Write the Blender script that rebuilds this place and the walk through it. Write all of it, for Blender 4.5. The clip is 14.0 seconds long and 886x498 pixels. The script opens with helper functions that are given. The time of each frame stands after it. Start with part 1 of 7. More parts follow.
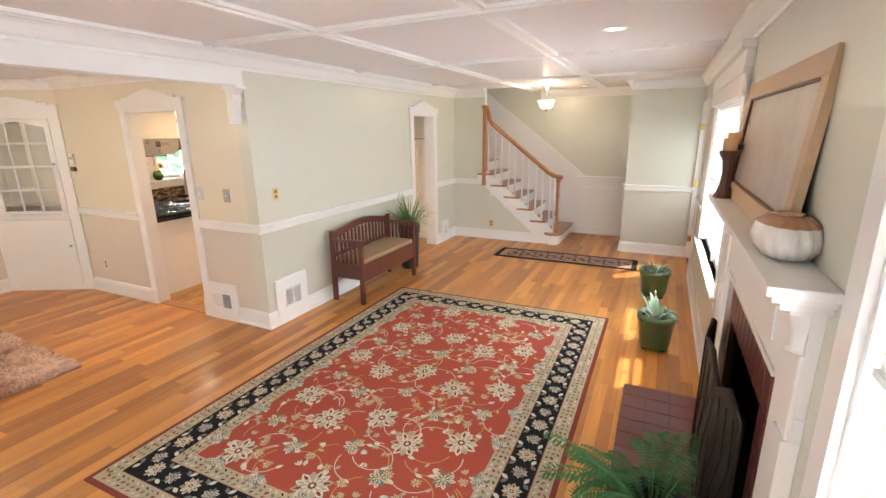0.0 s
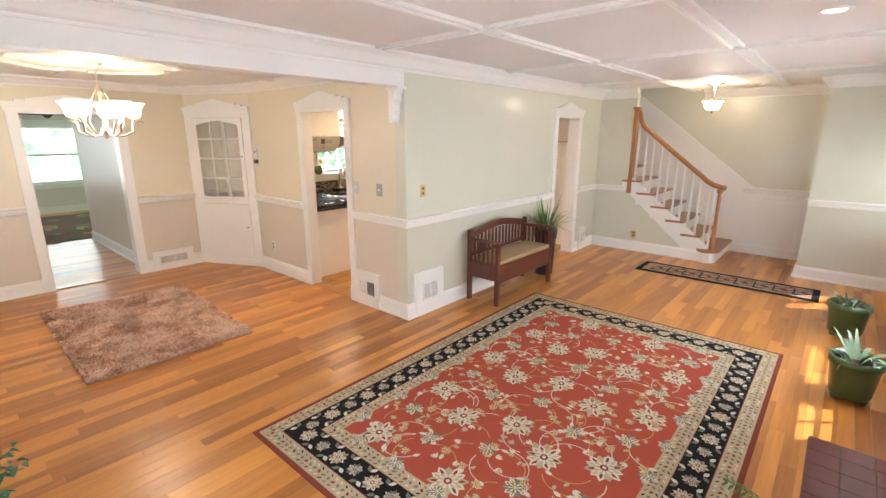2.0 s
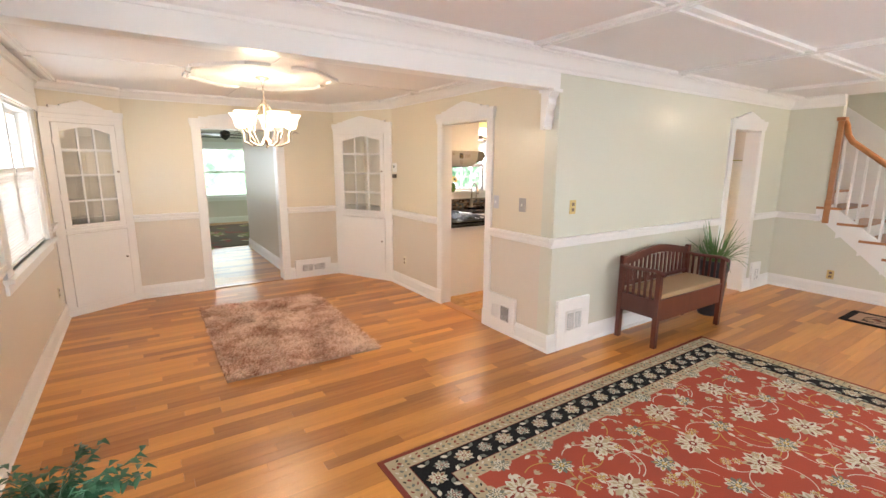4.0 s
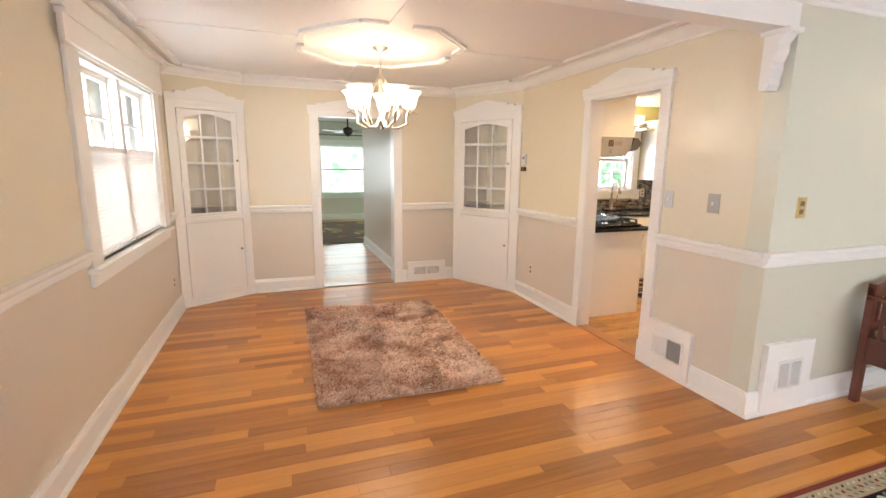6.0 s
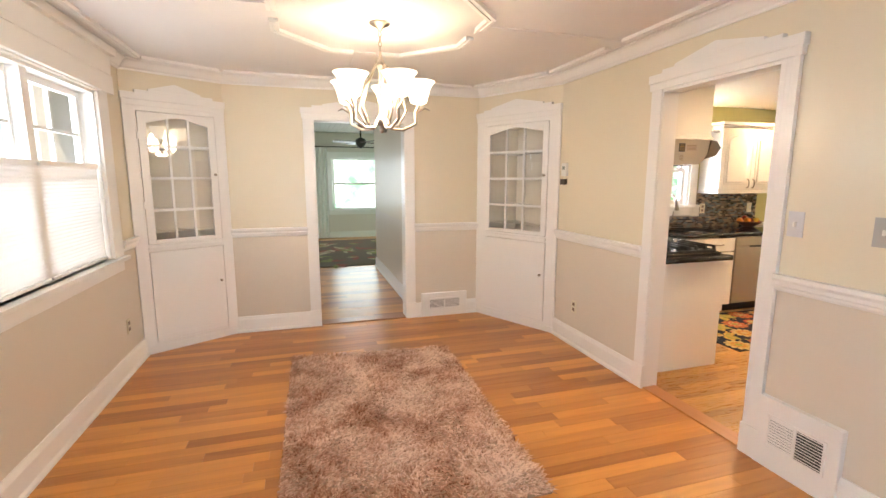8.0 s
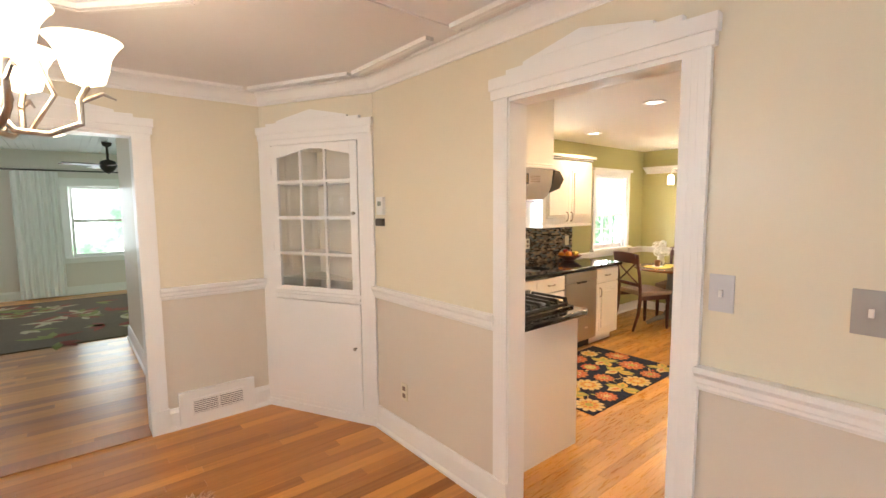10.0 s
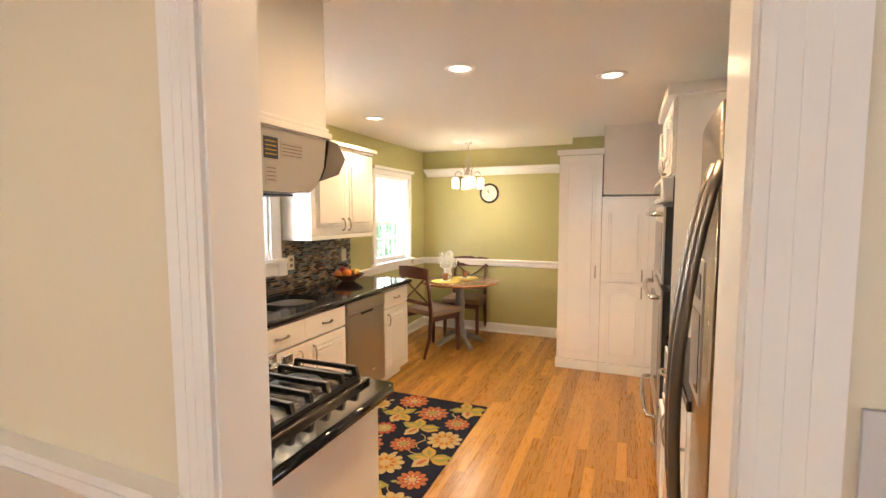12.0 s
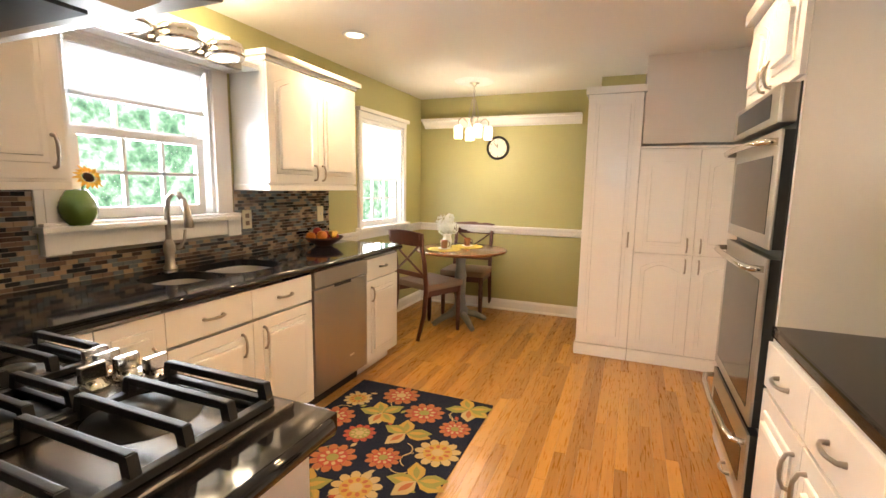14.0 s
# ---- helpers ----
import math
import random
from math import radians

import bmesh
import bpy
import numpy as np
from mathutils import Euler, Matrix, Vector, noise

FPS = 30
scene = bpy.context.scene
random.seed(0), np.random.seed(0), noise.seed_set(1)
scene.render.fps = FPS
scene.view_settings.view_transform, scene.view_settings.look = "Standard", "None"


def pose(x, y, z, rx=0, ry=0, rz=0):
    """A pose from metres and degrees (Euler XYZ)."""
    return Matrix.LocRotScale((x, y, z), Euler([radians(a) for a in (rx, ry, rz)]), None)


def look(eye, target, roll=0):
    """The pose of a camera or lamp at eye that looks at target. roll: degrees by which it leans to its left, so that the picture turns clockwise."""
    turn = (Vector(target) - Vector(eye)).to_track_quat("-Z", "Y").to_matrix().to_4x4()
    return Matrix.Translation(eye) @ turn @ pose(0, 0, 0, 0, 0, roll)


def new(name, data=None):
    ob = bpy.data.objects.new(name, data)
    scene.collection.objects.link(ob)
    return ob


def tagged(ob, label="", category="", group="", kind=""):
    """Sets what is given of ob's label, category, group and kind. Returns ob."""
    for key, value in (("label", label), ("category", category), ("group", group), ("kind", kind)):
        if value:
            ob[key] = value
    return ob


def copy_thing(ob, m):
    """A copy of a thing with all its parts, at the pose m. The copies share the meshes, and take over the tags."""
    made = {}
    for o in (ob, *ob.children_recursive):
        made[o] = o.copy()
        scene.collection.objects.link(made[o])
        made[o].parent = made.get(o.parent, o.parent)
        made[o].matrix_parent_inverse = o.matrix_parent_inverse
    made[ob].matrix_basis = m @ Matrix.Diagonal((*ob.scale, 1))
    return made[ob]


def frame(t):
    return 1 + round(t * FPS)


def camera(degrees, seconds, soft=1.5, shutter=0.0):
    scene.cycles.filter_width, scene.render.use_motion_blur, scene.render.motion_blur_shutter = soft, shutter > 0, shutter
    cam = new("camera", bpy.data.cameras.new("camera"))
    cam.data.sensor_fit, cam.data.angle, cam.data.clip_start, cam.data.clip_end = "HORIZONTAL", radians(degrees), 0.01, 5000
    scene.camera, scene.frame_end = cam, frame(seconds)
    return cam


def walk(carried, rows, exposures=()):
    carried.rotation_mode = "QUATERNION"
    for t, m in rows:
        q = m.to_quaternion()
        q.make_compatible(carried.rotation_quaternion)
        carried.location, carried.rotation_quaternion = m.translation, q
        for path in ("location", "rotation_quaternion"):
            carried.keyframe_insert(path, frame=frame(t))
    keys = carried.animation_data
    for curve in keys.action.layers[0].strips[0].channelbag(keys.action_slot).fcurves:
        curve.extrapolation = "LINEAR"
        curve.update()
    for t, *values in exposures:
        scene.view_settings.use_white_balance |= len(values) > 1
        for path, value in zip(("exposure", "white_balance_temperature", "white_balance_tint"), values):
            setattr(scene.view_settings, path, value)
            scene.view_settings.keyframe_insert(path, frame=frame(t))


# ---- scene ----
cam = camera(88.5, 14.0)
EXPOSURES = [(0.0, 0.66), (3.5, 0.64), (7.0, 0.64), (10.0, 0.60), (12.0, 0.42), (14.0, 0.37)]
PATH = [
    (0, (-2.984, -3.3, 1.859), (-1.24, -2.464, 1.351), -0.8),
    (0.5, (-3.002, -3.272, 1.862), (-1.32, -2.315, 1.356), -0.6),
    (1, (-3.015, -3.224, 1.854), (-1.393, -2.167, 1.352), -0.2),
    (1.5, (-3.029, -3.168, 1.85), (-1.488, -1.995, 1.351), -0.0),
    (2, (-3.027, -3.106, 1.821), (-1.566, -1.83, 1.334), 0.0),
    (2.5, (-3.024, -3.04, 1.785), (-1.643, -1.671, 1.319), 0.1),
    (3, (-3.012, -2.936, 1.742), (-1.703, -1.487, 1.306), 0.3),
    (3.5, (-2.965, -2.816, 1.704), (-1.758, -1.272, 1.305), 0.3),
    (6, (-2.637, -1.803, 1.508), (-1.975, 0.049, 1.146), 0.6),
    (6.5, (-2.585, -1.584, 1.494), (-2.01, 0.299, 1.142), 0.6),
    (7, (-2.518, -1.345, 1.494), (-2.023, 0.562, 1.154), 0.4),
    (9.5, (-1.841, -0.1, 1.561), (-0.802, 1.595, 1.353), -0.6),
    (10, (-1.653, 0.191, 1.579), (-0.386, 1.726, 1.392), -0.5),
    (10.5, (-1.398, 0.436, 1.574), (0.062, 1.794, 1.414), -0.5),
    (11, (-1.132, 0.654, 1.587), (0.478, 1.832, 1.444), -0.6),
    (11.5, (-0.865, 0.868, 1.58), (0.886, 1.823, 1.431), 0.1),
    (12, (-0.586, 1.015, 1.549), (1.261, 1.765, 1.391), -0.1),
    (12.5, (-0.363, 1.116, 1.512), (1.511, 1.795, 1.345), 0.2),
    (13, (-0.153, 1.184, 1.482), (1.698, 1.909, 1.266), 0.4),
    (13.5, (0.013, 1.226, 1.412), (1.849, 1.982, 1.173), 0.6),
    (14, (0.162, 1.294, 1.37), (1.997, 2.043, 1.099), 0.9),
]
walk(cam, [(t, look(eye, at, roll)) for t, eye, at, roll in PATH], EXPOSURES)

# ---- world, sun, window light ----
world = bpy.data.worlds.new("sky")
scene.world = world
world.use_nodes = True
wn, wl = world.node_tree.nodes, world.node_tree.links
sky = wn.new("ShaderNodeTexSky")
sky.sky_type = "NISHITA"
sky.sun_disc = False
SUN_DIR = Vector((-0.42, 0.54, -1.0)).normalized()
sky.sun_elevation = math.asin(-SUN_DIR.z)
sky.sun_rotation = math.atan2(-SUN_DIR.x, -SUN_DIR.y)
wn["Background"].inputs["Strength"].default_value = 0.12
wl.new(sky.outputs["Color"], wn["Background"].inputs["Color"])
sun = new("sun", bpy.data.lights.new("sun", "SUN"))
sun.data.energy, sun.data.angle, sun.data.color = 5.0, radians(0.6), (1.0, 0.95, 0.86)
sun.matrix_world = look((0, 0, 8), Vector((0, 0, 8)) + SUN_DIR)


def area_lamp(name, eye, target, w, h, watts, color=(1, 1, 1)):
    ob = new(name, bpy.data.lights.new(name, "AREA"))
    ob.data.shape, ob.data.size, ob.data.size_y = "RECTANGLE", w, h
    ob.data.energy, ob.data.color = watts, color
    ob.matrix_world = look(eye, target)
    return ob


def bulb(name, at, watts, radius=0.04, color=(1.0, 0.80, 0.56)):
    ob = new(name, bpy.data.lights.new(name, "POINT"))
    ob.data.energy, ob.data.shadow_soft_size, ob.data.color = watts, radius, color
    ob.location = at
    return ob


def spot(name, at, watts, color=(1.0, 0.67, 0.37)):
    ob = new(name, bpy.data.lights.new(name, "SPOT"))
    ob.data.energy, ob.data.spot_size, ob.data.spot_blend, ob.data.color = watts, radians(168), 1.0, color
    ob.data.shadow_soft_size = 0.05
    ob.location = at
    return ob


DAY = (0.87, 0.94, 1.05)
area_lamp("daylight_south_a", (1.53, -3.895, 1.36), (1.53, 0, 1.1), 1.8, 1.35, 120, DAY)
area_lamp("daylight_south_b", (-2.31, -3.895, 1.36), (-2.31, 0, 1.1), 1.15, 1.35, 70, DAY)
area_lamp("daylight_door", (3.9, -3.895, 1.3), (3.9, 0, 1.0), 0.6, 1.2, 8, DAY)
# fill through an assumed west window, out of view, to brighten the living room
area_lamp("fill_west_living", (-3.86, -1.9, 1.4), (0, -1.9, 1.1), 1.3, 1.3, 70, DAY)
area_lamp("daylight_west_dining", (-3.90, 2.15, 1.5), (0, 2.15, 1.2), 1.5, 1.1, 26, DAY)
area_lamp("daylight_kitchen_sink", (1.81, 3.86, 1.6), (1.81, 0, 1.3), 0.75, 0.8, 40, DAY)
area_lamp("daylight_kitchen_nook", (4.22, 3.86, 1.5), (4.22, 0, 1.2), 0.8, 1.0, 40, DAY)
area_lamp("daylight_family", (-0.4, 11.1, 1.4), (-0.4, 5, 1.0), 2.4, 1.3, 26, DAY)
# extra fill for the family room, from an added window out of view
area_lamp("fill_family_far", (-3.7, 11.1, 1.4), (-3.7, 5, 1.0), 0.9, 1.3, 40, DAY)
bulb("chandelier_light", (-1.815, 2.06, 1.93), 30, 0.16)
bulb("foyer_light_bulb", (4.3, -1.60, 2.32), 17, 0.10)
bulb("nook_light_bulb", (4.42, 2.735, 1.77), 17, 0.1)
spot("living_can", (0.52, -2.92, 2.47), 22)
for cx, cy in ((2.89, 3.065), (1.90, 1.92), (2.36, 1.125), (0.75, 1.3)):
    spot("kitchen_can", (cx, cy, 2.345), 54)
for vx in (1.50, 1.75, 2.01):
    bulb("vanity_bulb", (vx, 3.30, 2.17), 5, 0.05)

# ---- materials ----
def mat(name, color, rough=0.5, metal=0.0, bump=0.0, scale=20.0, vary=0.08, spec=0.5, coat=0.0, fine=6.0, detail_scale=None,
        stretch=(1, 1, 1), emit=None, strength=0.0, rough_vary=0.1, coat_rough=0.08):
    """A painted or plain surface: two noises, a broad one for stains and a fine one for grain."""
    m = bpy.data.materials.new(name)
    m.use_nodes = True
    n, l = m.node_tree.nodes, m.node_tree.links
    b = n["Principled BSDF"]
    b.inputs["Roughness"].default_value = rough
    b.inputs["Metallic"].default_value = metal
    b.inputs["Specular IOR Level"].default_value = spec
    b.inputs["Coat Weight"].default_value = coat
    b.inputs["Coat Roughness"].default_value = coat_rough
    tc = n.new("ShaderNodeTexCoord")
    mp = n.new("ShaderNodeMapping")
    mp.inputs["Scale"].default_value = stretch
    l.new(tc.outputs["Object"], mp.inputs["Vector"])
    big, small = n.new("ShaderNodeTexNoise"), n.new("ShaderNodeTexNoise")
    big.inputs["Scale"].default_value = scale / 8
    small.inputs["Scale"].default_value = scale * fine
    small.inputs["Detail"].default_value = 4
    for t in (big, small):
        l.new(mp.outputs["Vector"], t.inputs["Vector"])
    mix = n.new("ShaderNodeMix")
    mix.data_type = "RGBA"
    add = n.new("ShaderNodeMath")
    add.operation = "ADD"
    half = n.new("ShaderNodeMath")
    half.operation = "MULTIPLY"
    half.inputs[1].default_value = 0.5
    l.new(big.outputs["Fac"], add.inputs[0])
    l.new(small.outputs["Fac"], add.inputs[1])
    l.new(add.outputs[0], half.inputs[0])
    l.new(half.outputs[0], mix.inputs["Factor"])
    mix.inputs["A"].default_value = (*[max(0, c * (1 - vary)) for c in color], 1)
    mix.inputs["B"].default_value = (*[min(1, c * (1 + vary)) for c in color], 1)
    l.new(mix.outputs["Result"], b.inputs["Base Color"])
    if rough_vary:
        rr = n.new("ShaderNodeMapRange")
        rr.inputs["From Min"].default_value, rr.inputs["From Max"].default_value = 0.3, 0.7
        rr.inputs["To Min"].default_value, rr.inputs["To Max"].default_value = rough * (1 - rough_vary), min(1, rough * (1 + rough_vary))
        l.new(big.outputs["Fac"], rr.inputs["Value"])
        l.new(rr.outputs["Result"], b.inputs["Roughness"])
    if bump:
        bp = n.new("ShaderNodeBump")
        bp.inputs["Strength"].default_value = bump
        bp.inputs["Distance"].default_value = 0.004
        l.new(small.outputs["Fac"], bp.inputs["Height"])
        l.new(bp.outputs["Normal"], b.inputs["Normal"])
    if emit:
        b.inputs["Emission Color"].default_value = (*emit, 1)
        b.inputs["Emission Strength"].default_value = strength
    return m


def wood(name, dark, light, rough=0.3, per="object", grain=1.0, coat=0.0, axis=0, spread=0.55):
    """Wood with its grain along one axis, each piece in a tone of its own."""
    m = bpy.data.materials.new(name)
    m.use_nodes = True
    n, l = m.node_tree.nodes, m.node_tree.links
    b = n["Principled BSDF"]
    tc = n.new("ShaderNodeTexCoord")
    if per == "object":
        rnd = n.new("ShaderNodeObjectInfo").outputs["Random"]
    else:
        rnd = n.new("ShaderNodeNewGeometry").outputs["Random Per Island"]
    off = n.new("ShaderNodeVectorMath")
    off.operation = "SCALE"
    off.inputs[0].default_value = (13.0, 31.0, 7.0)
    l.new(rnd, off.inputs["Scale"])
    add = n.new("ShaderNodeVectorMath")
    add.operation = "ADD"
    l.new(tc.outputs["Object"], add.inputs[0])
    l.new(off.outputs["Vector"], add.inputs[1])
    mp = n.new("ShaderNodeMapping")
    sc = [22.0 * grain] * 3
    sc[axis] = 1.5 * grain
    mp.inputs["Scale"].default_value = sc
    l.new(add.outputs["Vector"], mp.inputs["Vector"])
    g1, g2 = n.new("ShaderNodeTexNoise"), n.new("ShaderNodeTexNoise")
    g1.inputs["Scale"].default_value, g1.inputs["Detail"].default_value, g1.inputs["Distortion"].default_value = 1.0, 5.0, 0.8
    g2.inputs["Scale"].default_value, g2.inputs["Detail"].default_value = 6.0, 3.0
    for t in (g1, g2):
        l.new(mp.outputs["Vector"], t.inputs["Vector"])
    tone = n.new("ShaderNodeMath")
    tone.operation = "MULTIPLY_ADD"
    tone.inputs[1].default_value = spread
    l.new(rnd, tone.inputs[0])
    gm = n.new("ShaderNodeMath")
    gm.operation = "MULTIPLY_ADD"
    gm.inputs[1].default_value = 0.5
    l.new(g1.outputs["Fac"], gm.inputs[0])
    gm.inputs[2].default_value = 0.06 - spread * 0.25
    g3 = n.new("ShaderNodeMath")
    g3.operation = "MULTIPLY_ADD"
    g3.inputs[1].default_value = 0.12
    l.new(g2.outputs["Fac"], g3.inputs[0])
    l.new(gm.outputs[0], g3.inputs[2])
    l.new(g3.outputs[0], tone.inputs[2])
    ramp = n.new("ShaderNodeValToRGB")
    ramp.color_ramp.elements[0].position, ramp.color_ramp.elements[0].color = 0.05, (*dark, 1)
    ramp.color_ramp.elements[1].position, ramp.color_ramp.elements[1].color = 0.85, (*light, 1)
    l.new(tone.outputs[0], ramp.inputs["Fac"])
    l.new(ramp.outputs["Color"], b.inputs["Base Color"])
    rr = n.new("ShaderNodeMapRange")
    rr.inputs["To Min"].default_value, rr.inputs["To Max"].default_value = rough * 0.8, rough * 1.25
    l.new(g2.outputs["Fac"], rr.inputs["Value"])
    l.new(rr.outputs["Result"], b.inputs["Roughness"])
    b.inputs["Coat Weight"].default_value, b.inputs["Coat Roughness"].default_value = coat, 0.18
    bp = n.new("ShaderNodeBump")
    bp.inputs["Strength"].default_value, bp.inputs["Distance"].default_value = 0.05, 0.002
    l.new(g2.outputs["Fac"], bp.inputs["Height"])
    l.new(bp.outputs["Normal"], b.inputs["Normal"])
    return m


def glass(name, tint=(1, 1, 1), rough=0.0, base=0.035):
    m = bpy.data.materials.new(name)
    m.use_nodes = True
    n, l = m.node_tree.nodes, m.node_tree.links
    n.remove(n["Principled BSDF"])
    t, g, x, f = n.new("ShaderNodeBsdfTransparent"), n.new("ShaderNodeBsdfGlossy"), n.new("ShaderNodeMixShader"), n.new("ShaderNodeLayerWeight")
    t.inputs["Color"].default_value = (*tint, 1)
    g.inputs["Roughness"].default_value = rough
    f.inputs["Blend"].default_value = 0.35
    pw = n.new("ShaderNodeMath")
    pw.operation = "POWER"
    pw.inputs[1].default_value = 3.0
    sc = n.new("ShaderNodeMath")
    sc.operation = "MULTIPLY_ADD"
    sc.inputs[1].default_value, sc.inputs[2].default_value = 0.5, base
    l.new(f.outputs["Facing"], pw.inputs[0])
    l.new(pw.outputs[0], sc.inputs[0])
    l.new(sc.outputs[0], x.inputs["Fac"])
    l.new(t.outputs[0], x.inputs[1])
    l.new(g.outputs[0], x.inputs[2])
    l.new(x.outputs[0], n["Material Output"].inputs["Surface"])
    return m


def glow(name, color, strength):
    m = bpy.data.materials.new(name)
    m.use_nodes = True
    b = m.node_tree.nodes["Principled BSDF"]
    b.inputs["Base Color"].default_value = (*color, 1)
    b.inputs["Roughness"].default_value = 0.3
    b.inputs["Emission Color"].default_value = (*color, 1)
    b.inputs["Emission Strength"].default_value = strength
    return m


WALL_UP = mat("wall_paint_cream", (0.73, 0.655, 0.505), 0.36, coat=0.16, coat_rough=0.13, bump=0.05, scale=10, vary=0.025, fine=30)
WALL_LOW = mat("wall_paint_taupe", (0.67, 0.60, 0.505), 0.38, bump=0.06, scale=10, vary=0.025, fine=30)
LIV_UP = mat("wall_paint_sage_cream", (0.65, 0.64, 0.53), 0.34, coat=0.16, coat_rough=0.13, bump=0.05, scale=10, vary=0.025, fine=30)
LIV_LOW = mat("wall_paint_sage_taupe", (0.60, 0.58, 0.48), 0.36, bump=0.06, scale=10, vary=0.025, fine=30)
OLIVE = mat("wall_paint_olive", (0.42, 0.39, 0.17), 0.5, bump=0.06, scale=10, vary=0.03, fine=30)
GREYWALL = mat("wall_paint_pale_grey", (0.72, 0.66, 0.60), 0.5, bump=0.05, scale=10, vary=0.02, fine=30)
CEIL = mat("ceiling_paint", (0.76, 0.73, 0.71), 0.55, bump=0.05, scale=6, vary=0.02, fine=40)
KCEIL = mat("kitchen_ceiling_paint", (0.80, 0.76, 0.68), 0.7, bump=0.05, scale=6, vary=0.02, fine=40)
TRIM = mat("trim_gloss_white", (0.83, 0.81, 0.78), 0.30, scale=12, vary=0.006, rough_vary=0)
CABW = mat("cabinet_gloss_white", (0.86, 0.83, 0.78), 0.14, scale=8, vary=0.015, coat=0.3)
LINER = mat("cabinet_inside_cream", (0.86, 0.80, 0.68), 0.5, scale=8, vary=0.03)
FLOOR_P = wood("oak_plank", (0.25, 0.076, 0.014), (0.70, 0.305, 0.068), 0.31, "object", coat=0.10, spread=0.60)
FLOOR_S = wood("oak_plank_joined", (0.25, 0.076, 0.014), (0.70, 0.305, 0.068), 0.31, "island", coat=0.10, spread=0.60)
KFLOOR_P = wood("kitchen_oak_plank", (0.21, 0.086, 0.012), (0.50, 0.245, 0.048), 0.28, "object", coat=0.15, spread=0.7)
KFLOOR_S = wood("kitchen_oak_plank_joined", (0.21, 0.086, 0.012), (0.50, 0.245, 0.048), 0.28, "island", coat=0.15, spread=0.7)
GAP = mat("floor_gap_dark", (0.10, 0.045, 0.02), 0.7)
CHERRY = wood("cherry_stain", (0.055, 0.012, 0.008), (0.17, 0.045, 0.028), 0.3, "object", coat=0.3, spread=0.25, axis=2)
HONEY = wood("honey_oak_rail", (0.28, 0.10, 0.03), (0.52, 0.23, 0.08), 0.3, "object", coat=0.4, spread=0.25, axis=1)
DARKWOOD = wood("dark_walnut", (0.04, 0.011, 0.007), (0.13, 0.036, 0.02), 0.42, "object", coat=0.05, spread=0.2, axis=2)
TABLEWOOD = wood("table_top_wood", (0.13, 0.045, 0.015), (0.30, 0.12, 0.04), 0.25, "object", coat=0.4, spread=0.2)
PALEWOOD = wood("pale_oak_frame", (0.40, 0.25, 0.13), (0.62, 0.44, 0.27), 0.45, "object", spread=0.2)
STEEL = mat("brushed_steel", (0.46, 0.42, 0.37), 0.36, metal=1.0, scale=6, vary=0.04, fine=40, stretch=(1, 1, 12), rough_vary=0.05)
CHROME = mat("polished_nickel", (0.70, 0.67, 0.62), 0.16, metal=1.0, scale=10, vary=0.03)
NICKEL = mat("satin_nickel", (0.42, 0.37, 0.31), 0.3, metal=1.0, scale=10, vary=0.05)
BRASS = mat("brass_plate", (0.66, 0.50, 0.22), 0.3, metal=1.0, scale=20, vary=0.1)
BLACK = mat("black_iron", (0.012, 0.012, 0.012), 0.42, bump=0.1, scale=40, vary=0.3)
DKMETAL = mat("wrought_iron_dark", (0.035, 0.028, 0.024), 0.5, metal=0.6, bump=0.3, scale=30, vary=0.3)
GRANITE = mat("black_granite", (0.010, 0.010, 0.012), 0.07, scale=160, vary=0.9, fine=2, spec=0.45)
OVENGLASS = mat("black_oven_glass", (0.010, 0.008, 0.007), 0.10, scale=5, vary=0.1, spec=0.3)
PLASTIC_W = mat("white_plastic", (0.78, 0.77, 0.73), 0.35, scale=15, vary=0.02)
PLASTIC_I = mat("ivory_plastic", (0.72, 0.66, 0.50), 0.4, scale=15, vary=0.03)
PLASTIC_B = mat("brown_plastic", (0.20, 0.13, 0.08), 0.4, scale=15, vary=0.05)
VENTGAP = mat("vent_dark", (0.04, 0.038, 0.035), 0.8)
BRICK = mat("glazed_red_brick", (0.135, 0.035, 0.032), 0.32, bump=0.25, scale=25, vary=0.28)
MORTAR = mat("dark_mortar", (0.07, 0.045, 0.04), 0.85, bump=0.4, scale=50, vary=0.2)
SOOT = mat("sooty_firebrick", (0.02, 0.018, 0.016), 0.95, bump=0.4, scale=30, vary=0.4)
LEAF = mat("plant_leaf_green", (0.09, 0.20, 0.055), 0.42, scale=30, vary=0.35)
FERN = mat("fern_leaf_green", (0.035, 0.135, 0.035), 0.45, scale=30, vary=0.35)
ORCHID = mat("silver_green_leaf", (0.20, 0.30, 0.20), 0.4, scale=30, vary=0.5)
POT = mat("green_glazed_pot", (0.055, 0.095, 0.035), 0.3, bump=0.1, scale=12, vary=0.15, coat=0.2)
DARKPOT = mat("dark_planter", (0.02, 0.022, 0.03), 0.4, scale=12, vary=0.15)
SOIL = mat("potting_soil", (0.03, 0.02, 0.014), 0.95, bump=0.8, scale=60, vary=0.4)
CUSHION = mat("tan_seat_fabric", (0.36, 0.25, 0.14), 0.85, bump=0.4, scale=60, vary=0.1)
SEATFAB = mat("taupe_seat_fabric", (0.26, 0.18, 0.125), 0.85, bump=0.4, scale=60, vary=0.12)
BLIND = mat("cellular_shade", (0.86, 0.85, 0.82), 0.8, scale=15, vary=0.02)
bn, bl = BLIND.node_tree.nodes, BLIND.node_tree.links
back, both = bn.new("ShaderNodeBsdfTranslucent"), bn.new("ShaderNodeMixShader")
back.inputs["Color"].default_value = (0.88, 0.87, 0.88, 1)
both.inputs["Fac"].default_value = 0.10
bl.new(bn["Principled BSDF"].outputs["BSDF"], both.inputs[1])
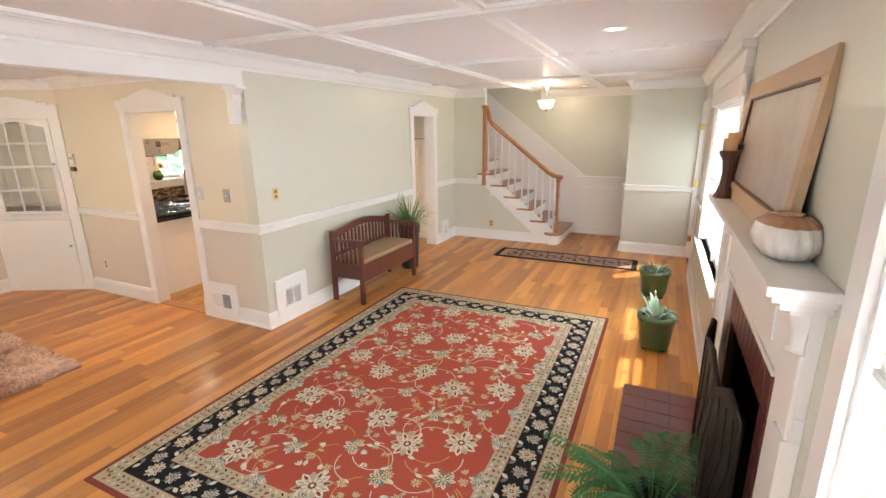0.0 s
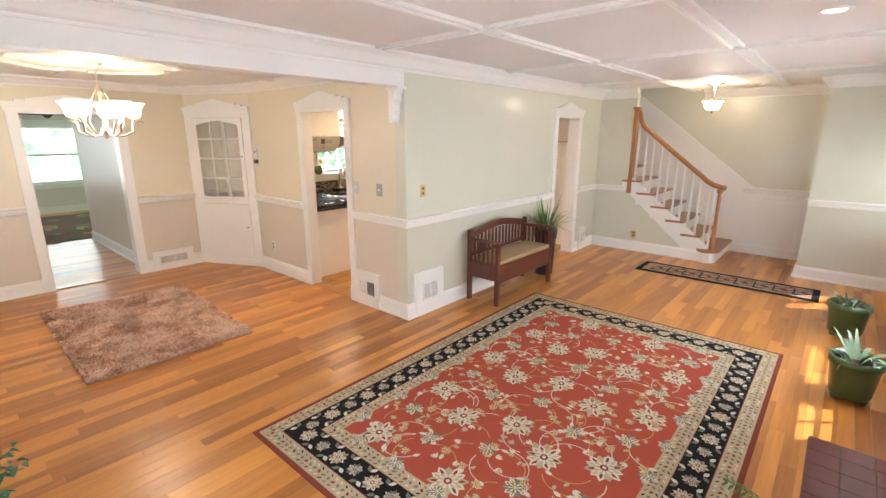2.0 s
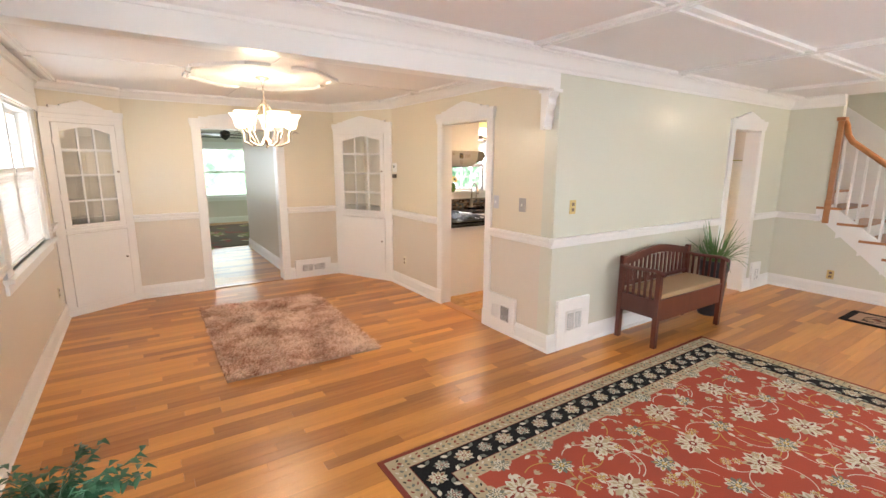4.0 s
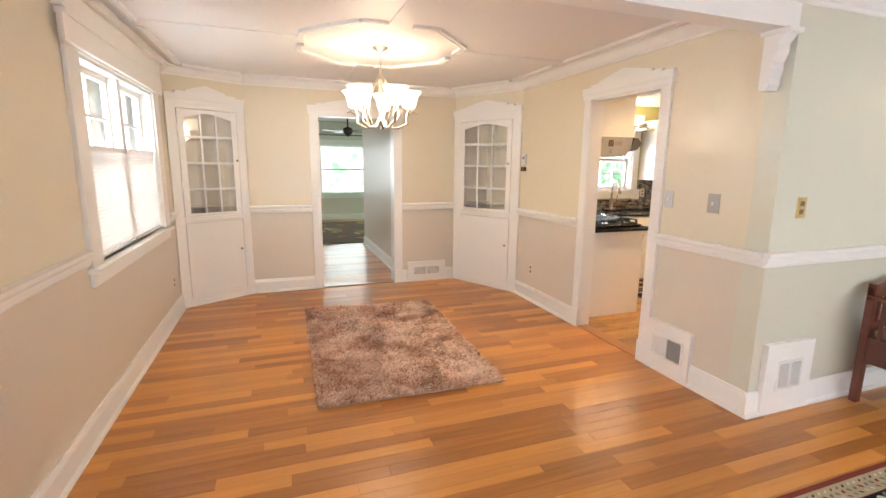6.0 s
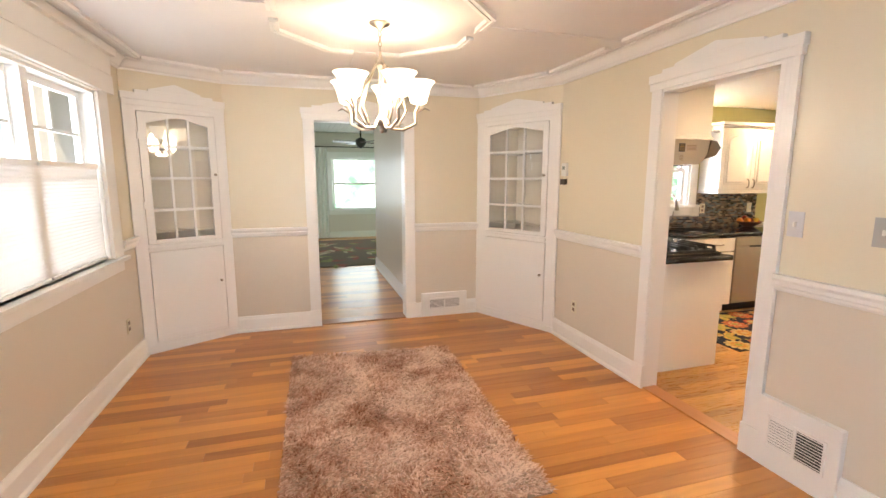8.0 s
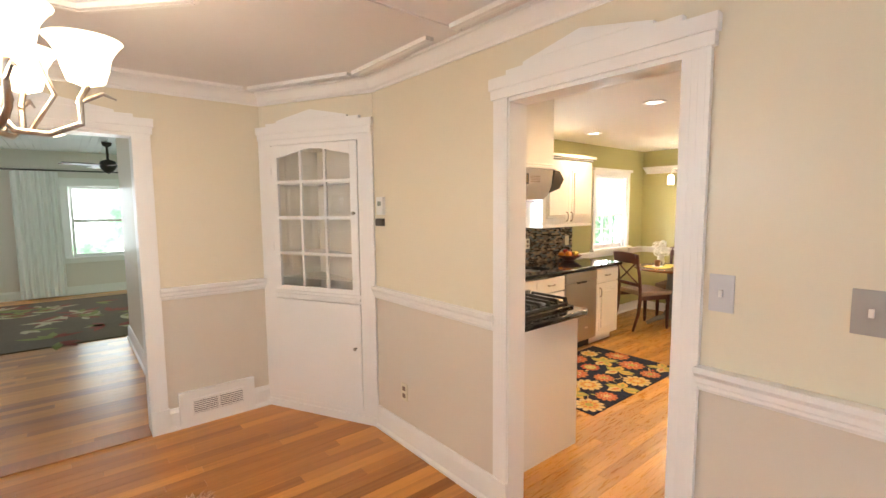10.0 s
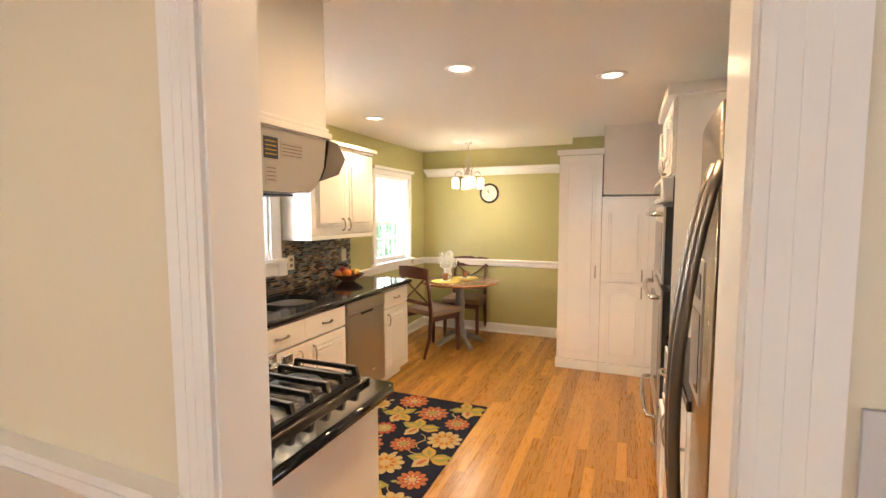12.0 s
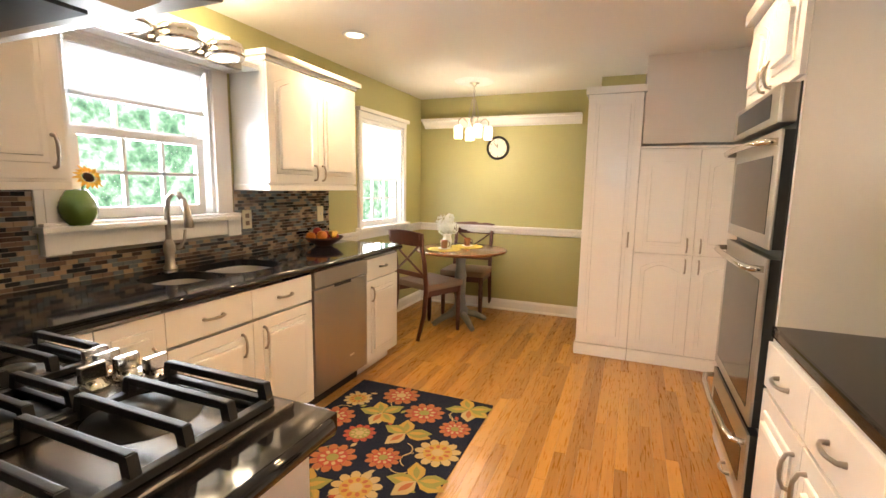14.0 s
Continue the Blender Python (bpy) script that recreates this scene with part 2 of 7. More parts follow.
bl.new(back.outputs["BSDF"], both.inputs[2])
bl.new(both.outputs["Shader"], bn["Material Output"].inputs["Surface"])
PANE = glass("window_pane")
CABGLASS = glass("cabinet_pane", base=0.10)
GLOWSHADE = glow("lit_alabaster_glass", (1.0, 0.86, 0.66), 2.2)
GLOWCAN = glow("lit_can_lens", (1.0, 0.86, 0.68), 6.0)
CURTAIN = mat("white_curtain", (0.88, 0.87, 0.85), 0.85, bump=0.2, scale=40, vary=0.03)
CANDLE = mat("cream_candle_wax", (0.62, 0.38, 0.17), 0.5, scale=15, vary=0.1)

# ---- mesh helpers ----
def box(bm, x0, x1, y0, y1, z0, z1, bevel=0.0, mi=0):
    vs = [bm.verts.new(p) for p in ((x0, y0, z0), (x1, y0, z0), (x1, y1, z0), (x0, y1, z0), (x0, y0, z1), (x1, y0, z1), (x1, y1, z1), (x0, y1, z1))]
    fs = [bm.faces.new([vs[i] for i in q]) for q in ((3, 2, 1, 0), (4, 5, 6, 7), (0, 1, 5, 4), (1, 2, 6, 5), (2, 3, 7, 6), (3, 0, 4, 7))]
    for f in fs:
        f.material_index = mi
    if bevel:
        es = list({e for f in fs for e in f.edges})
        r = bmesh.ops.bevel(bm, geom=es, offset=bevel, segments=2, profile=0.7, affect="EDGES", clamp_overlap=True)
        for f in r["faces"]:
            f.material_index = mi
    return bm


def prism(bm, pts, m, depth, bevel=0.0, mi=0):
    """A polygon in the plane of the pose m, pushed out along the pose's z by depth."""
    a = [bm.verts.new(m @ Vector((p[0], p[1], 0))) for p in pts]
    b = [bm.verts.new(m @ Vector((p[0], p[1], depth))) for p in pts]
    k = len(pts)
    fs = [bm.faces.new(a[::-1]), bm.faces.new(b)]
    for i in range(k):
        fs.append(bm.faces.new((a[i], a[(i + 1) % k], b[(i + 1) % k], b[i])))
    for f in fs:
        f.material_index = mi
    if bevel:
        bmesh.ops.bevel(bm, geom=list(fs[1].edges), offset=bevel, segments=2, profile=0.7, affect="EDGES", clamp_overlap=True)
    return bm


def lathe(bm, prof, at=(0, 0, 0), seg=20, mi=0, m=None, smooth=True):
    """A turned shape: (radius, height) pairs round the z axis of m (or of the place at)."""
    m = m or Matrix.Translation(at)
    rings = []
    for r, z in prof:
        if r < 1e-5:
            rings.append([bm.verts.new(m @ Vector((0, 0, z)))])
        else:
            rings.append([bm.verts.new(m @ Vector((r * math.cos(2 * math.pi * i / seg), r * math.sin(2 * math.pi * i / seg), z))) for i in range(seg)])
    for a, b in zip(rings, rings[1:]):
        for i in range(seg):
            j = (i + 1) % seg
            q = [a[i % len(a)], a[j % len(a)], b[j % len(b)], b[i % len(b)]]
            q = list(dict.fromkeys(q))
            if len(q) > 2:
                f = bm.faces.new(q)
                f.material_index, f.smooth = mi, smooth
    return bm


def tube(bm, pts, r, seg=8, mi=0, flat=1.0):
    """A round bar along points; r is one radius or one for each point."""
    pts = [Vector(p) for p in pts]
    rs = r if isinstance(r, (list, tuple)) else [r] * len(pts)
    rings, ref = [], None
    for i, p in enumerate(pts):
        d = (pts[min(i + 1, len(pts) - 1)] - pts[max(i - 1, 0)]).normalized()
        if ref is None:
            ref = Vector((0, 0, 1)) if abs(d.z) < 0.9 else Vector((1, 0, 0))
        u = d.cross(ref).normalized()
        v = u.cross(d).normalized()
        ref = v
        rings.append([bm.verts.new(p + rs[i] * (math.cos(2 * math.pi * k / seg) * u + flat * math.sin(2 * math.pi * k / seg) * v)) for k in range(seg)])
    for a, b in zip(rings, rings[1:]):
        for k in range(seg):
            f = bm.faces.new((a[k], a[(k + 1) % seg], b[(k + 1) % seg], b[k]))
            f.smooth, f.material_index = True, mi
    bm.faces.new(rings[0][::-1]).material_index = mi
    bm.faces.new(rings[-1]).material_index = mi
    return bm


def sweep(bm, prof, a, b, out, mi=0):
    """A moulding: profile points (out from the wall, up) run from a to b."""
    a, b, out = Vector(a), Vector(b), Vector(out)
    up = Vector((0, 0, 1))
    ra = [bm.verts.new(a + out * p[0] + up * p[1]) for p in prof]
    rb = [bm.verts.new(b + out * p[0] + up * p[1]) for p in prof]
    for i in range(len(prof)):
        j = (i + 1) % len(prof)
        bm.faces.new((ra[i], ra[j], rb[j], rb[i])).material_index = mi
    bm.faces.new(ra[::-1]).material_index = mi
    bm.faces.new(rb).material_index = mi
    return bm


def finish(bm, name, mats):
    bmesh.ops.recalc_face_normals(bm, faces=bm.faces)
    me = bpy.data.meshes.new(name)
    bm.to_mesh(me)
    bm.free()
    for m in (mats if isinstance(mats, (list, tuple)) else [mats]):
        me.materials.append(m)
    return me


def part(name, bm, material, parent, label=""):
    ob = new(name, finish(bm, name, material))
    ob.parent = parent
    if label:
        ob["label"] = label
    return ob


def thing(name, label, category, at=(0, 0, 0), group="", kind=""):
    ob = tagged(new(name), label, category, group, kind)
    ob.location = at
    ob.empty_display_size = 0.1
    return ob


def solid(name, bm, material, label="", category="", kind="", group=""):
    return tagged(new(name, finish(bm, name, material)), label, category, group, kind)


def B():
    return bmesh.new()


def boxes(*rows, bevel=0.0):
    bm = bmesh.new()
    for r in rows:
        box(bm, *r, bevel=bevel)
    return bm


# ---- structure ----
def wall(name, axis, c0, c1, a0, a1, z0, z1, holes, neg, pos, split=0.98, label="", other=None):
    """A wall with thickness c0..c1 across axis and a0..a1 along it, holes cut through. neg and pos: (lower, upper) paints of its two sides."""
    mats = [neg[0], neg[1], pos[0], pos[1], other or TRIM]
    aa = sorted({a0, a1, *[h[0] for h in holes], *[h[1] for h in holes]})
    zz = sorted({z0, z1, *([split] if z0 < split < z1 else []), *[h[2] for h in holes], *[h[3] for h in holes]})
    full = lambda i, k: (0 <= i < len(aa) - 1 and 0 <= k < len(zz) - 1 and
                         not any(h[0] <= aa[i] and aa[i + 1] <= h[1] and h[2] <= zz[k] and zz[k + 1] <= h[3] for h in holes))
    bm = bmesh.new()

    def quad(pts, mi):
        vs = [bm.verts.new((p[1], p[0], p[2]) if axis == "y" else (p[0], p[1], p[2])) for p in pts]
        bm.faces.new(vs).material_index = mi
    for i in range(len(aa) - 1):
        for k in range(len(zz) - 1):
            if not full(i, k):
                continue
            p, q, r, s = aa[i], aa[i + 1], zz[k], zz[k + 1]
            up = 1 if r >= split - 1e-6 else 0
            quad(((c0, p, r), (c0, q, r), (c0, q, s), (c0, p, s)), up)
            quad(((c1, p, r), (c1, q, r), (c1, q, s), (c1, p, s)), 2 + up)
            for di, a in ((-1, p), (1, q)):
                if not full(i + di, k):
                    quad(((c0, a, r), (c1, a, r), (c1, a, s), (c0, a, s)), 4)
            for dk, z in ((-1, r), (1, s)):
                if not full(i, k + dk):
                    quad(((c0, p, z), (c1, p, z), (c1, q, z), (c0, q, z)), 4)
    bmesh.ops.remove_doubles(bm, verts=bm.verts, dist=1e-5)
    return solid(name, bm, mats, label or "painted interior wall", "wall", "structure")


LV, DR, KT, GW = (LIV_LOW, LIV_UP), (WALL_LOW, WALL_UP), (OLIVE, OLIVE), (GREYWALL, GREYWALL)
S, N_D, N_K, W, E_K, HI = -3.745, 3.84, 3.61, -3.66, 5.10, 2.50
wall("wall_north_living", "y", 0.0, 0.14, 0.0, 4.40, 0, HI, [(2.945, 3.60, 0, 2.075)], LV, KT, label="sage and cream living room wall with doorway", other=LIV_UP)
wall("wall_east_dining", "x", 0.0, 0.10, 0.14, N_D, 0, HI, [(0.895, 1.685, 0, 2.085)], DR, KT, label="cream and taupe dining room wall with kitchen doorway", other=WALL_UP)
wall("wall_north_dining", "y", N_D, N_D + 0.14, W - 0.14, 0.14, 0, HI, [(-2.185, -1.285, 0, 2.075)], DR, GW, label="cream and taupe dining room wall with doorway")
wall("wall_west", "x", W - 0.14, W, S - 0.14, N_D, 0, HI, [(1.35, 2.95, 0.92, 2.10), (-2.55, -1.25, 0.75, 2.05)], DR, DR, label="cream and taupe outside wall with windows")
wall("wall_south", "y", S - 0.14, S, W, 5.42, 0, HI, [(0.66, 2.44, 0.70, 2.03), (-2.865, -1.755, 0.70, 2.03), (3.50, 4.30, 0, 2.05), (-1.12, -0.16, 0, 0.80)], DR, LV, label="sage and cream outside wall with windows")
wall("wall_foyer_column", "x", 4.36, 4.50, S, -2.82, 0, HI, [], LV, LV, label="sage and cream wall return beside the front door", other=LIV_UP)
wall("wall_foyer_return", "y", -2.96, -2.82, 4.50, 5.42, 0, HI, [], LV, LV, label="sage wall return of the foyer")
wall("wall_stair_back", "x", 5.42, 5.56, S - 0.14, 3.0, 0, 4.95, [], LV, LV, label="cream wall behind the stairs")
wall("wall_stairwell_upper", "x", 4.40, 4.50, -1.25, 3.0, HI + 0.1, 4.95, [], LV, LV)
wall("wall_stairwell_end", "y", 3.0, 3.12, 4.40, 5.56, 2.46, 4.95, [], LV, LV)
wall("wall_stairwell_front", "y", -1.37, -1.25, 4.40, 5.42, HI + 0.1, 4.95, [], LV, LV)
wall("wall_north_kitchen", "y", N_K, N_K + 0.16, 0.14, E_K + 0.14, 0, 2.44, [(1.42, 2.19, 1.19, 2.02), (3.80, 4.62, 0.98, 1.98)], KT, KT, label="olive green kitchen wall with two windows")
wall("wall_east_kitchen", "x", E_K, E_K + 0.14, 0.14, N_K, 0, 2.44, [], KT, KT, label="olive green kitchen end wall")
wall("wall_under_stairs", "x", 4.62, 4.72, 0.14, 1.60, 0, 2.37, [], KT, KT)
wall("wall_pantry_side", "y", 1.56, 1.60, 4.72, E_K, 0, 2.37, [], KT, KT)
wall("wall_kitchen_south", "y", 0.14, 0.19, 0.14, 2.80, 0, 2.37, [], KT, KT)
solid("wall_above_pantry", boxes((4.03, 4.62, 0.14, 1.24, 1.72, 2.37)), GREYWALL, "pale grey bulkhead wall over the pantry", "wall", "structure")
solid("ceiling_living", boxes((W, 5.42, S, -1.25, HI, HI + 0.1), (W, 4.5, -1.25, 0.0, HI, HI + 0.1)), CEIL, "white panelled living room ceiling", "ceiling", "structure")
solid("ceiling_dining", boxes((W, 0.0, 0.14, N_D, 2.44, HI + 0.1)), CEIL, "white dining room ceiling", "ceiling", "structure")
solid("ceiling_kitchen", boxes((0.14, E_K, 0.14, N_K, 2.365, 2.44)), KCEIL, "cream white kitchen ceiling", "ceiling", "structure")
solid("ceiling_stairwell", boxes((4.40, 5.56, -1.37, 3.12, 4.95, 5.05)), CEIL, "white ceiling over the stairwell", "ceiling", "structure")
solid("beam_dining_opening", boxes((W, 0.0, 0.0, 0.14, 2.24, HI), bevel=0.004), TRIM, "white boxed ceiling beam over the dining opening", "beam", "structure")
# family room beyond the dining doorway
wall("wall_hall_side", "x", -1.14, -1.0, N_D + 0.14, 6.9, 0, 2.6, [], DR, DR, label="cream wall of the back hall")
wall("wall_family_north", "y", 11.0, 11.14, -4.6, 2.5, 0, 3.0, [(-1.62, 1.2, 0.70, 2.02), (-4.2, -3.2, 0.7, 2.02)], GW, GW, label="grey family room wall with wide window")
wall("wall_family_west", "x", -4.6, -4.46, 3.98, 11.0, 0, 3.0, [], GW, GW)
wall("wall_family_east", "x", 2.36, 2.5, 6.9, 11.0, 0, 3.0, [], GW, GW)
wall("wall_family_south", "y", 6.76, 6.9, -1.0, 2.5, 0, 3.0, [], GW, GW)
bm = B()
prism(bm, [(-4.6, 3.9), (2.5, 3.9), (2.5, 11.14), (-4.6, 11.14)], pose(0, 0, 2.62), 0.08)
for i in range(70):
    x = -4.5 + i * 0.1
    box(bm, x, x + 0.008, 3.99, 11.0, 2.612, 2.622)
solid("ceiling_family", bm, mat("beadboard_gloss", (0.74, 0.78, 0.75), 0.22, scale=6, vary=0.03), "glossy white beadboard ceiling", "ceiling", "structure")
# ground outside
solid("ground", boxes((-60, 60, -60, 60, -0.5, -0.3)), mat("lawn_green", (0.07, 0.13, 0.035), 0.9, bump=0.5, scale=4, vary=0.35), "mown green lawn round the house", "ground", "structure")
solid("floor_slab", boxes((W - 0.14, 5.56, S - 0.14, 3.98, -0.3, -0.012), (-4.6, 2.5, 3.98, 11.14, -0.3, -0.012)), GAP, "dark subfloor seen in the board joints", "floor", "structure")

# ---- mouldings ----
RAIL = [(0, 0.942), (0.012, 0.942), (0.02, 0.955), (0.02, 0.966), (0.032, 0.974), (0.032, 0.992), (0.044, 1.008), (0.044, 1.028), (0, 1.028)]
BASE = [(0, 0.0), (0.034, 0.0), (0.034, 0.016), (0.02, 0.03), (0.02, 0.125), (0.014, 0.14), (0.010, 0.157), (0, 0.157)]
CROWN = [(0, 2.365), (0.014, 2.365), (0.018, 2.385), (0.035, 2.40), (0.07, 2.455), (0.085, 2.47), (0.10, 2.475), (0.10, 2.50), (0, 2.50)]
DCROWN = [(p * 0.8, 2.442 - (2.50 - z) * 0.68) for p, z in CROWN]


def run(name, prof, segs, category="trim", material=None):
    for a, b, out in segs:
        bm = B()
        sweep(bm, prof, a, b, out)
        solid(name, bm, material or TRIM, "gloss white moulded " + name.replace("_", " "), category, "structure")


NW, SE = (0, -1, 0), (0, 1, 0)
EW, WE = (-1, 0, 0), (1, 0, 0)
C1A, C1B = Vector((W, 3.437, 0)), Vector((-2.98, N_D, 0))
C2A, C2B = Vector((-0.465, N_D, 0)), Vector((0.0, 2.935, 0))
both = [((-0.034, 0, 0), (2.86, 0, 0), NW), ((3.70, 0, 0), (4.40, 0, 0), NW),
        ((0, 0, 0), (0, 0.81, 0), EW), ((0, 1.77, 0), (0, C2B.y, 0), EW),
        ((C1B.x, N_D, 0), (-2.28, N_D, 0), NW), ((-1.19, N_D, 0), (C2A.x, N_D, 0), NW),
        ((4.36, S, 0), (4.36, -2.82, 0), EW), ((4.40, 0, 0), (4.40, -0.50, 0), EW), ((5.42, -2.82, 0), (5.42, -1.95, 0), EW),
        ((4.36, -2.82, 0), (4.50, -2.82, 0), SE), ((2.66, S, 0), (3.38, S, 0), SE)]
run("chair_rail", RAIL, both + [((W, N_D - 0.40, 0), (W, 3.13, 0), WE), ((W, 1.17, 0), (W, -1.10, 0), WE), ((W, -2.70, 0), (W, S, 0), WE)])
run("baseboard", BASE, both + [((4.40, -0.50, 0), (4.40, -1.78, 0), EW), ((W, 3.437, 0), (W, S, 0), WE), ((W, S, 0), (-1.62, S, 0), SE), ((0.34, S, 0), (2.66, S, 0), SE),
                               ((-1.14, 4.0, 0), (-1.14, 6.9, 0), EW), ((-4.4, 11.0, 0), (2.3, 11.0, 0), NW)])
run("crown_moulding", CROWN, [((W, 0, 0), (4.40, 0, 0), NW), ((W, 0, 0), (W, S, 0), WE), ((W, S, 0), (4.36, S, 0), SE), ((4.36, S, 0), (4.36, -2.82, 0), EW),
                              ((4.36, -2.82, 0), (5.42, -2.82, 0), SE), ((5.42, -2.82, 0), (5.42, -1.25, 0), EW), ((4.40, 0, 0), (4.40, -0.58, 0), EW)])
d1, d2 = (C1B - C1A).normalized(), (C2B - C2A).normalized()
run("crown_moulding", DCROWN, [((W, 0.14, 0), C1A, WE), (C1A, C1B, (d1.y, -d1.x, 0)), (C1B, (C2A.x, N_D, 0), NW), (C2A, C2B, (d2.y, -d2.x, 0)), (C2B, (0, 0.14, 0), EW), ((W, 0.14, 0), (0, 0.14, 0), SE)])
for a, b, c, d in ((W, C1A.y, C1B.x, N_D), (C2A.x, N_D, 0, C2B.y)):
    bm = B()
    va = [bm.verts.new(p) for p in ((a, b, 0), (c, d, 0), (c, d, HI), (a, b, HI))]
    bm.faces.new(va)
    r = bmesh.ops.extrude_face_region(bm, geom=bm.faces[:])
    off = Vector((-(d - b), c - a, 0)).normalized() * 0.02
    for v in r["geom"]:
        if isinstance(v, bmesh.types.BMVert):
            v.co += off
    # the wall above the corner cabinet only
    for v in bm.verts:
        if v.co.z < 1:
            v.co.z = 2.13
    solid("wall_corner", bm, WALL_UP, "cream wall over the corner cabinet", "wall", "structure")


def strip(name, a, b, width=0.10, z=HI, parent=None):
    """A flat ceiling batten with a bead along each edge."""
    a, b = Vector(a), Vector(b)
    d = (b - a).normalized()
    s = Vector((-d.y, d.x, 0))
    bm = B()
    for o, w, t in ((0, width, 0.010), (width / 2 - 0.012, 0.022, 0.022), (-width / 2 + 0.012, 0.022, 0.022)):
        p = [a + s * (o - w / 2), b + s * (o - w / 2), b + s * (o + w / 2), a + s * (o + w / 2)]
        lo = [bm.verts.new((q.x, q.y, z - t)) for q in p]
        hi = [bm.verts.new((q.x, q.y, z + 0.004)) for q in p]
        bm.faces.new(lo)
        for i in range(4):
            bm.faces.new((lo[i], lo[(i + 1) % 4], hi[(i + 1) % 4], hi[i]))
    return solid("ceiling_moulding", bm, TRIM, "white beaded ceiling moulding strip", "trim", "structure")


for x in (-2.27, -0.42, 1.415, 3.30):
    strip("x", (x, -0.16, 0), (x, S + 0.1, 0))
for y in (-1.17, -2.32):
    for a, b in ((W + 0.1, -2.33), (-2.21, -0.48), (-0.36, 1.38), (1.50, 3.24), (3.36, 5.3)):
        strip("y", (a, y, 0), (b, y, 0))
for a, b in ((W + 0.1, -2.33), (-2.21, -0.48), (-0.36, 1.38), (1.50, 3.24), (3.36, 4.3)):
    strip("y", (a, -0.15, 0), (b, -0.15, 0), 0.05)
DZ, BW = 2.44, 0.09
CHX, CHY, BY = -1.815, 2.06, 1.99
# a beaded run round the dining ceiling, broken where the flat bands cross it
for a, b in (((-0.17, 0.3), (-0.17, BY - BW)), ((-0.17, BY + BW), (-0.17, 2.86)), ((-0.19, 2.90), (-0.58, 3.66)), ((-0.62, 3.69), (-2.93, 3.69)),
             ((-2.97, 3.67), (-3.47, 3.37)), ((-3.49, 3.33), (-3.49, BY + BW)), ((-3.49, BY - BW), (-3.49, 0.3))):
    strip("d", (*a, 0), (*b, 0), 0.05, DZ)
# the octagon round the chandelier, open at the four bands
oct_pts = [(-0.265, -0.67), (0.265, -0.67), (0.615, -0.29), (0.615, 0.29), (0.265, 0.67), (-0.265, 0.67), (-0.615, 0.29), (-0.615, -0.29)]
for k in range(8):
    a, b = (Vector((CHX + p[0], CHY + p[1], 0)) for p in (oct_pts[k], oct_pts[(k + 1) % 8]))
    if k % 2:
        strip("o", a, b, 0.055, DZ)
    else:
        d, h = (b - a).normalized(), (b - a).length / 2
        strip("o", a, a + d * (h - BW), 0.055, DZ), strip("o", b - d * (h - BW), b, 0.055, DZ)
# the flat bands from the octagon to the walls
for a, b in (((CHX, CHY - 0.67), (CHX, 0.22)), ((CHX + 0.615, BY), (-0.10, BY)), ((CHX - 0.615, BY), (W + 0.08, BY)), ((CHX, CHY + 0.67), (CHX, 3.76))):
    a, b = Vector((*a, 0)), Vector((*b, 0))
    d = (b - a).normalized()
    q = Vector((-d.y, d.x, 0)) * (BW - 0.012)
    bm = B()
    lo = [bm.verts.new(p + Vector((0, 0, DZ - 0.007))) for p in (a - q, b - q, b + q, a + q)]
    hi = [bm.verts.new(p + Vector((0, 0, DZ + 0.004))) for p in (a - q, b - q, b + q, a + q)]
    bm.faces.new(lo)
    for k in range(4):
        bm.faces.new((lo[k], lo[(k + 1) % 4], hi[(k + 1) % 4], hi[k]))
    solid("ceiling_band", bm, CEIL, "flat white ceiling band", "trim", "structure")


def frame_of(origin, along, out):
    """A pose whose x runs along a wall, y up, z out into the room."""
    x, z = Vector(along).normalized(), Vector(out).normalized()
    m = Matrix((x, Vector((0, 0, 1)), z)).transposed().to_4x4()
    m.translation = origin
    return m


def pediment(bm, m, w, z, over=0.02, tall=0.10, depth=0.03):
    """A two-step head board, a narrower step on it and a low gable with a raised inner triangle, centred on the pose."""
    e = w / 2 + over
    prism(bm, [(-e + 0.008, z), (e - 0.008, z), (e - 0.008, z + tall * 0.45), (-e + 0.008, z + tall * 0.45)], m, depth)
    prism(bm, [(-e, z + tall * 0.45), (e, z + tall * 0.45), (e, z + tall), (-e, z + tall)], m, depth * 1.25, 0.003)
    t, f, g = z + tall, w / 2 - 0.09, w / 2 - 0.19
    prism(bm, [(-f, t), (f, t), (f, t + 0.022), (-f, t + 0.022)], m, depth * 1.1, 0.003)
    t += 0.022
    prism(bm, [(-g, t), (g, t), (g, t + 0.014), (0, t + 0.075), (-g, t + 0.014)], m, depth)
    prism(bm, [(-g * 0.72, t + 0.012), (g * 0.72, t + 0.012), (0, t + 0.055)], m, depth * 1.12)


